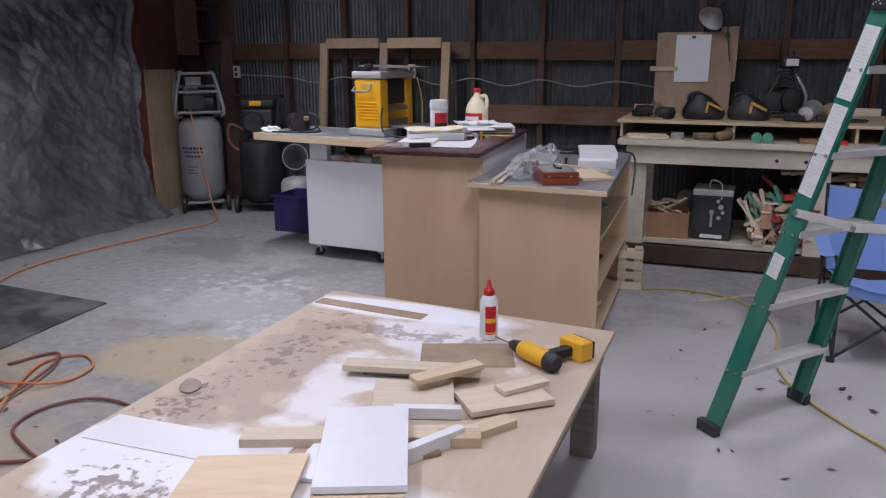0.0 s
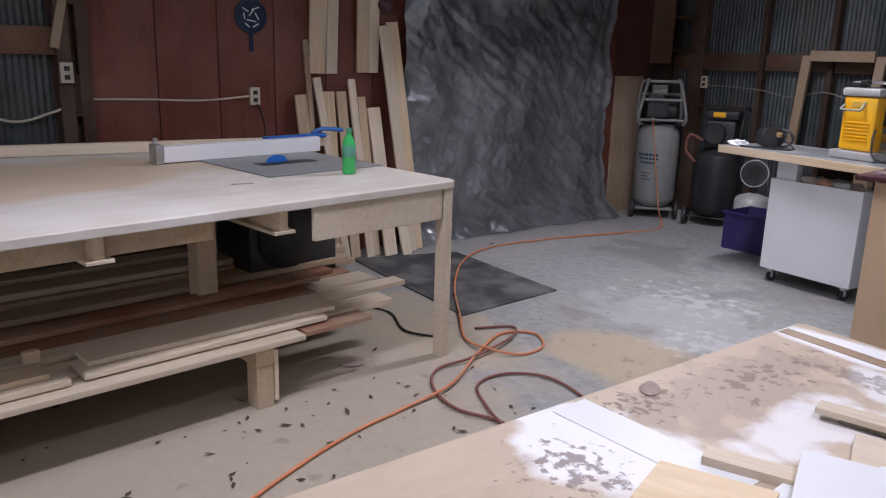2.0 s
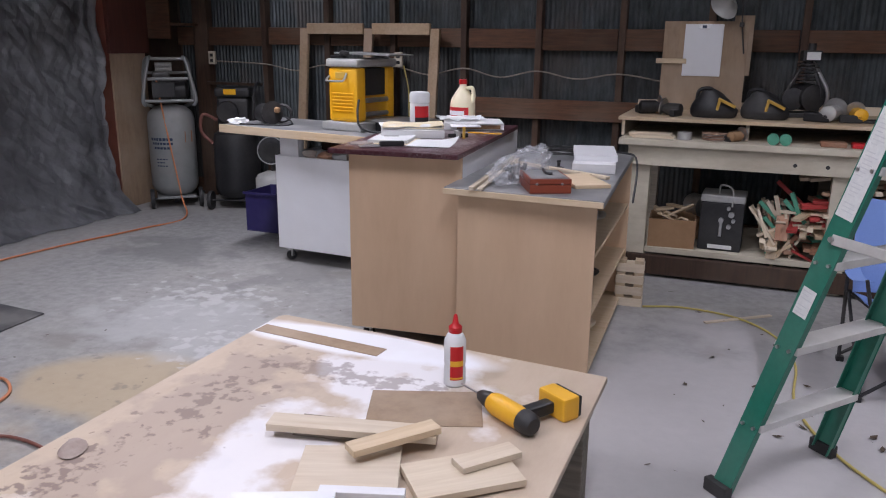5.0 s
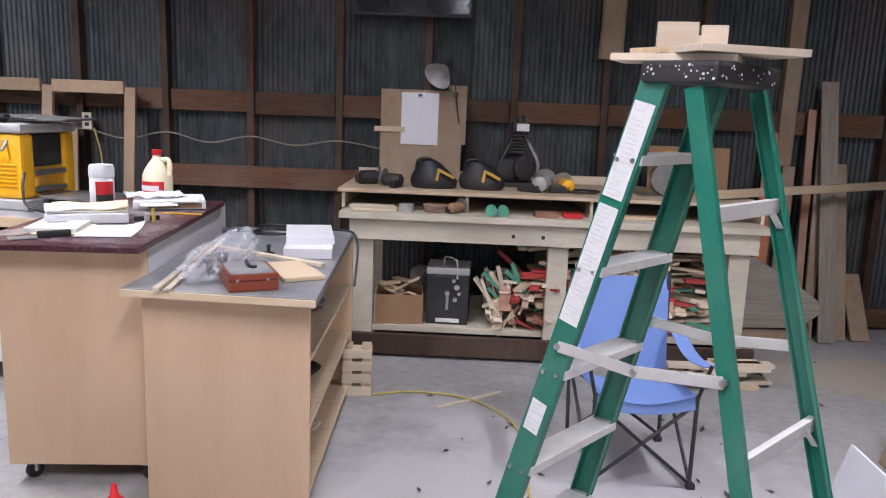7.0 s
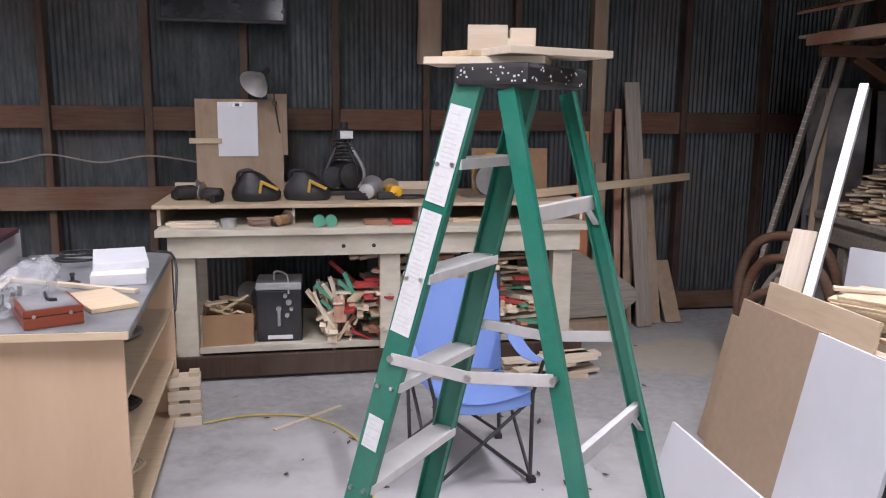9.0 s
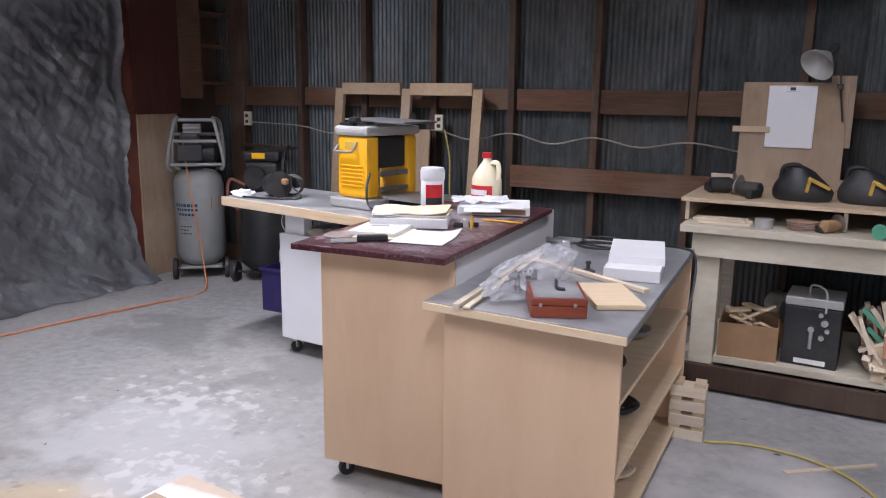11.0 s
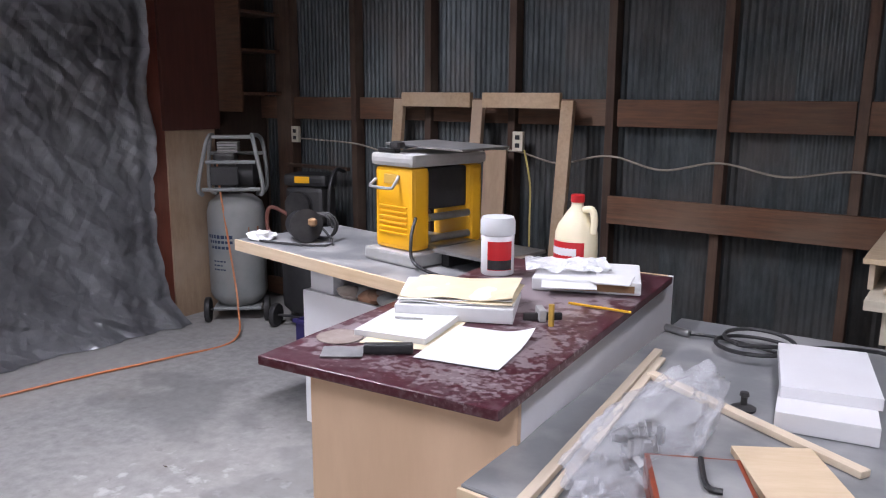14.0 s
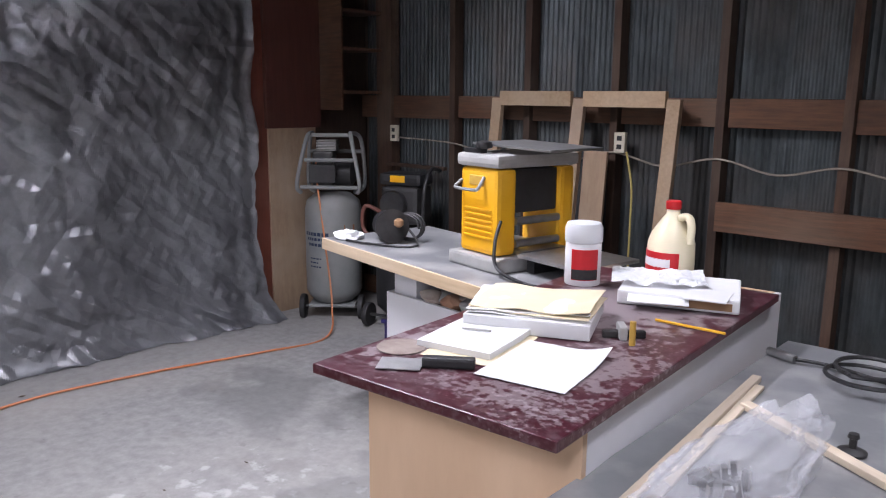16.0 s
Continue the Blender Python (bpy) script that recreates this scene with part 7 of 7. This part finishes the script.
sk = thing("skillet_sign", WX0 + 0.016, 2.10, 1.74, 90, "round navy skillet-shaped sign with pale scrolls", "sign")
part("pan", lathe([(0.10, 0.0), (0.112, 0.004), (0.115, 0.018), (0.105, 0.018), (0.10, 0.01)], 30, pose(0, 0, 0, 90)), M_NAVY, sk, smooth=True)
part("handle", box(-0.014, 0.014, -0.014, 0, -0.23, -0.112, bevel=0.005), M_NAVY, sk)
dd = bmesh.new()
for (u, v, l_, a) in ((-0.04, 0.04, 0.05, 30), (0.03, 0.05, 0.06, -20), (-0.05, 0.0, 0.04, 80), (0.04, 0.0, 0.05, 60), (0.0, -0.03, 0.07, 10), (0.03, -0.06, 0.05, -30), (-0.03, -0.06, 0.04, 40), (0.0, 0.02, 0.05, -50)):
    bx(dd, -l_ / 2, l_ / 2, -0.0225, -0.019, -0.004, 0.004, m=pose(u, 0, v, 0, a, 0))
part("scrollwork", dd, M_LABEL, sk, "pale painted scrolls")
solo("ball_cap", lathe([(0.05, 0), (0.06, 0.01), (0.055, 0.05), (0.02, 0.07)], 18), M_MAROON, "dark red cap hung by the boards", "cap", m=pose(WX0 + 0.07, 3.14, 1.86, 0, 70, 0), smooth=True)

# ---- floor things ----
solo("rubber_mat", outline([(-2.52, 2.64), (-2.58, 3.50), (-3.75, 3.56), (-4.0, 2.75)], 0.001, 0.010, 0.002), M_RUBMAT, "dusty black rubber mat on the concrete", "mat")
H_ = 0.011
solo("air_hose", tube([(-0.9, -0.2, H_), (-1.41, 0.82, H_), (-1.60, 1.28, H_), (-1.68, 1.62, H_), (-1.75, 1.95, H_ + 0.012), (-1.98, 2.30, H_ + 0.01), (-2.15, 2.62, H_), (-2.05, 2.78, H_), (-1.88, 2.68, H_), (-1.86, 2.5, H_), (-1.98, 2.38, H_ + 0.018), (-2.2, 2.40, H_), (-2.5, 2.6, H_ + 0.008), (-3.02, 2.97, H_ + 0.012), (-3.5, 3.45, H_ + 0.012), (-3.72, 3.95, H_), (-3.66, 4.6, H_), (-3.5, 5.3, H_), (-3.45, 5.75, H_), (-3.66, 5.98, 0.15), (-3.78, 6.02, 0.6), (-3.85, 6.02, 1.0), (-3.9, 6.05, 1.16)], 0.007, 8, 8), M_ORANGE, "orange air hose snaking over the floor to the compressor", "hose")
solo("rubber_hose", tube([(-1.05, 1.75, H_), (-1.31, 1.9, H_), (-1.55, 1.82, H_), (-1.79, 1.87, H_), (-1.95, 2.02, H_), (-1.95, 2.25, H_ + 0.012), (-2.05, 2.6, H_ + 0.014), (-2.2, 2.75, H_), (-2.3, 2.55, H_)], 0.0075, 8, 8), M_REDRUB, "dull red rubber hose looped on the floor", "hose")
solo("rubber_hose", tube([(-1.25, 1.85, H_ + 0.016), (-1.5, 1.95, H_), (-1.69, 2.06, H_), (-1.72, 2.25, H_), (-1.58, 2.4, H_), (-1.32, 2.38, H_), (-1.1, 2.25, H_), (-0.85, 2.05, H_)], 0.007, 8, 8), M_REDRUB, "dull red rubber hose curving under the low table", "hose")
solo("power_cord", tube([(-2.3, 2.3, 0.008), (-2.5, 2.2, 0.008), (-2.8, 2.3, 0.008), (-3.0, 2.2, 0.008), (-3.2, 1.9, 0.008)], 0.006), M_BLACK, "black cord under the saw bench", "cord")
solo("extension_cord", tube([(0.52, 4.95, 0.008), (0.75, 5.02, 0.008), (1.05, 4.95, 0.008), (1.25, 4.7, 0.008), (1.32, 4.35, 0.008), (1.3, 3.9, 0.008), (1.42, 3.5, 0.008), (1.7, 3.1, 0.008), (2.0, 2.7, 0.008)], 0.006), M_YCORD, "yellow extension cord across the floor", "cord")
solo("offcut_stick", box(-0.22, 0.22, -0.012, 0.012, 0, 0.008), M_PALE, "thin pale stick lying on the floor", "stick", m=pose(1.05, 4.95, 0.001, 0, 0, 38))
solo("paint_lid", lathe([(0.055, 0), (0.07, 0.002), (0.072, 0.006), (0.06, 0.008)], 24), M_CLOTH, "dusty flat round lid on the floor", "lid", m=pose(-2.28, 1.72, 0.001))
db = bmesh.new()
for k in range(260):
    x, y = rnd.uniform(-4.0, 4.6), rnd.uniform(-0.5, 6.3)
    if k % 3 == 0:
        x, y = rnd.uniform(-2.2, -0.9), rnd.uniform(0.2, 2.2)
    elif k % 3 == 1:
        x, y = rnd.uniform(0.7, 2.6), rnd.uniform(1.6, 5.0)
    s = rnd.uniform(0.006, 0.03)
    mm = pose(x, y, 0.002 + s * 0.12, rnd.uniform(-12, 12), rnd.uniform(-12, 12), rnd.uniform(0, 360))
    vs = [db.verts.new(mm @ Vector(p)) for p in ((-s, 0, 0), (-0.2 * s, 0.42 * s, 0.1 * s), (s, 0.1 * s, 0.25 * s), (0.1 * s, -0.38 * s, 0.05 * s))]
    db.faces.new(vs)
solo("floor_litter", db, M_LEAF, "dry leaves and chips scattered on the concrete", "litter", kind="stuff")
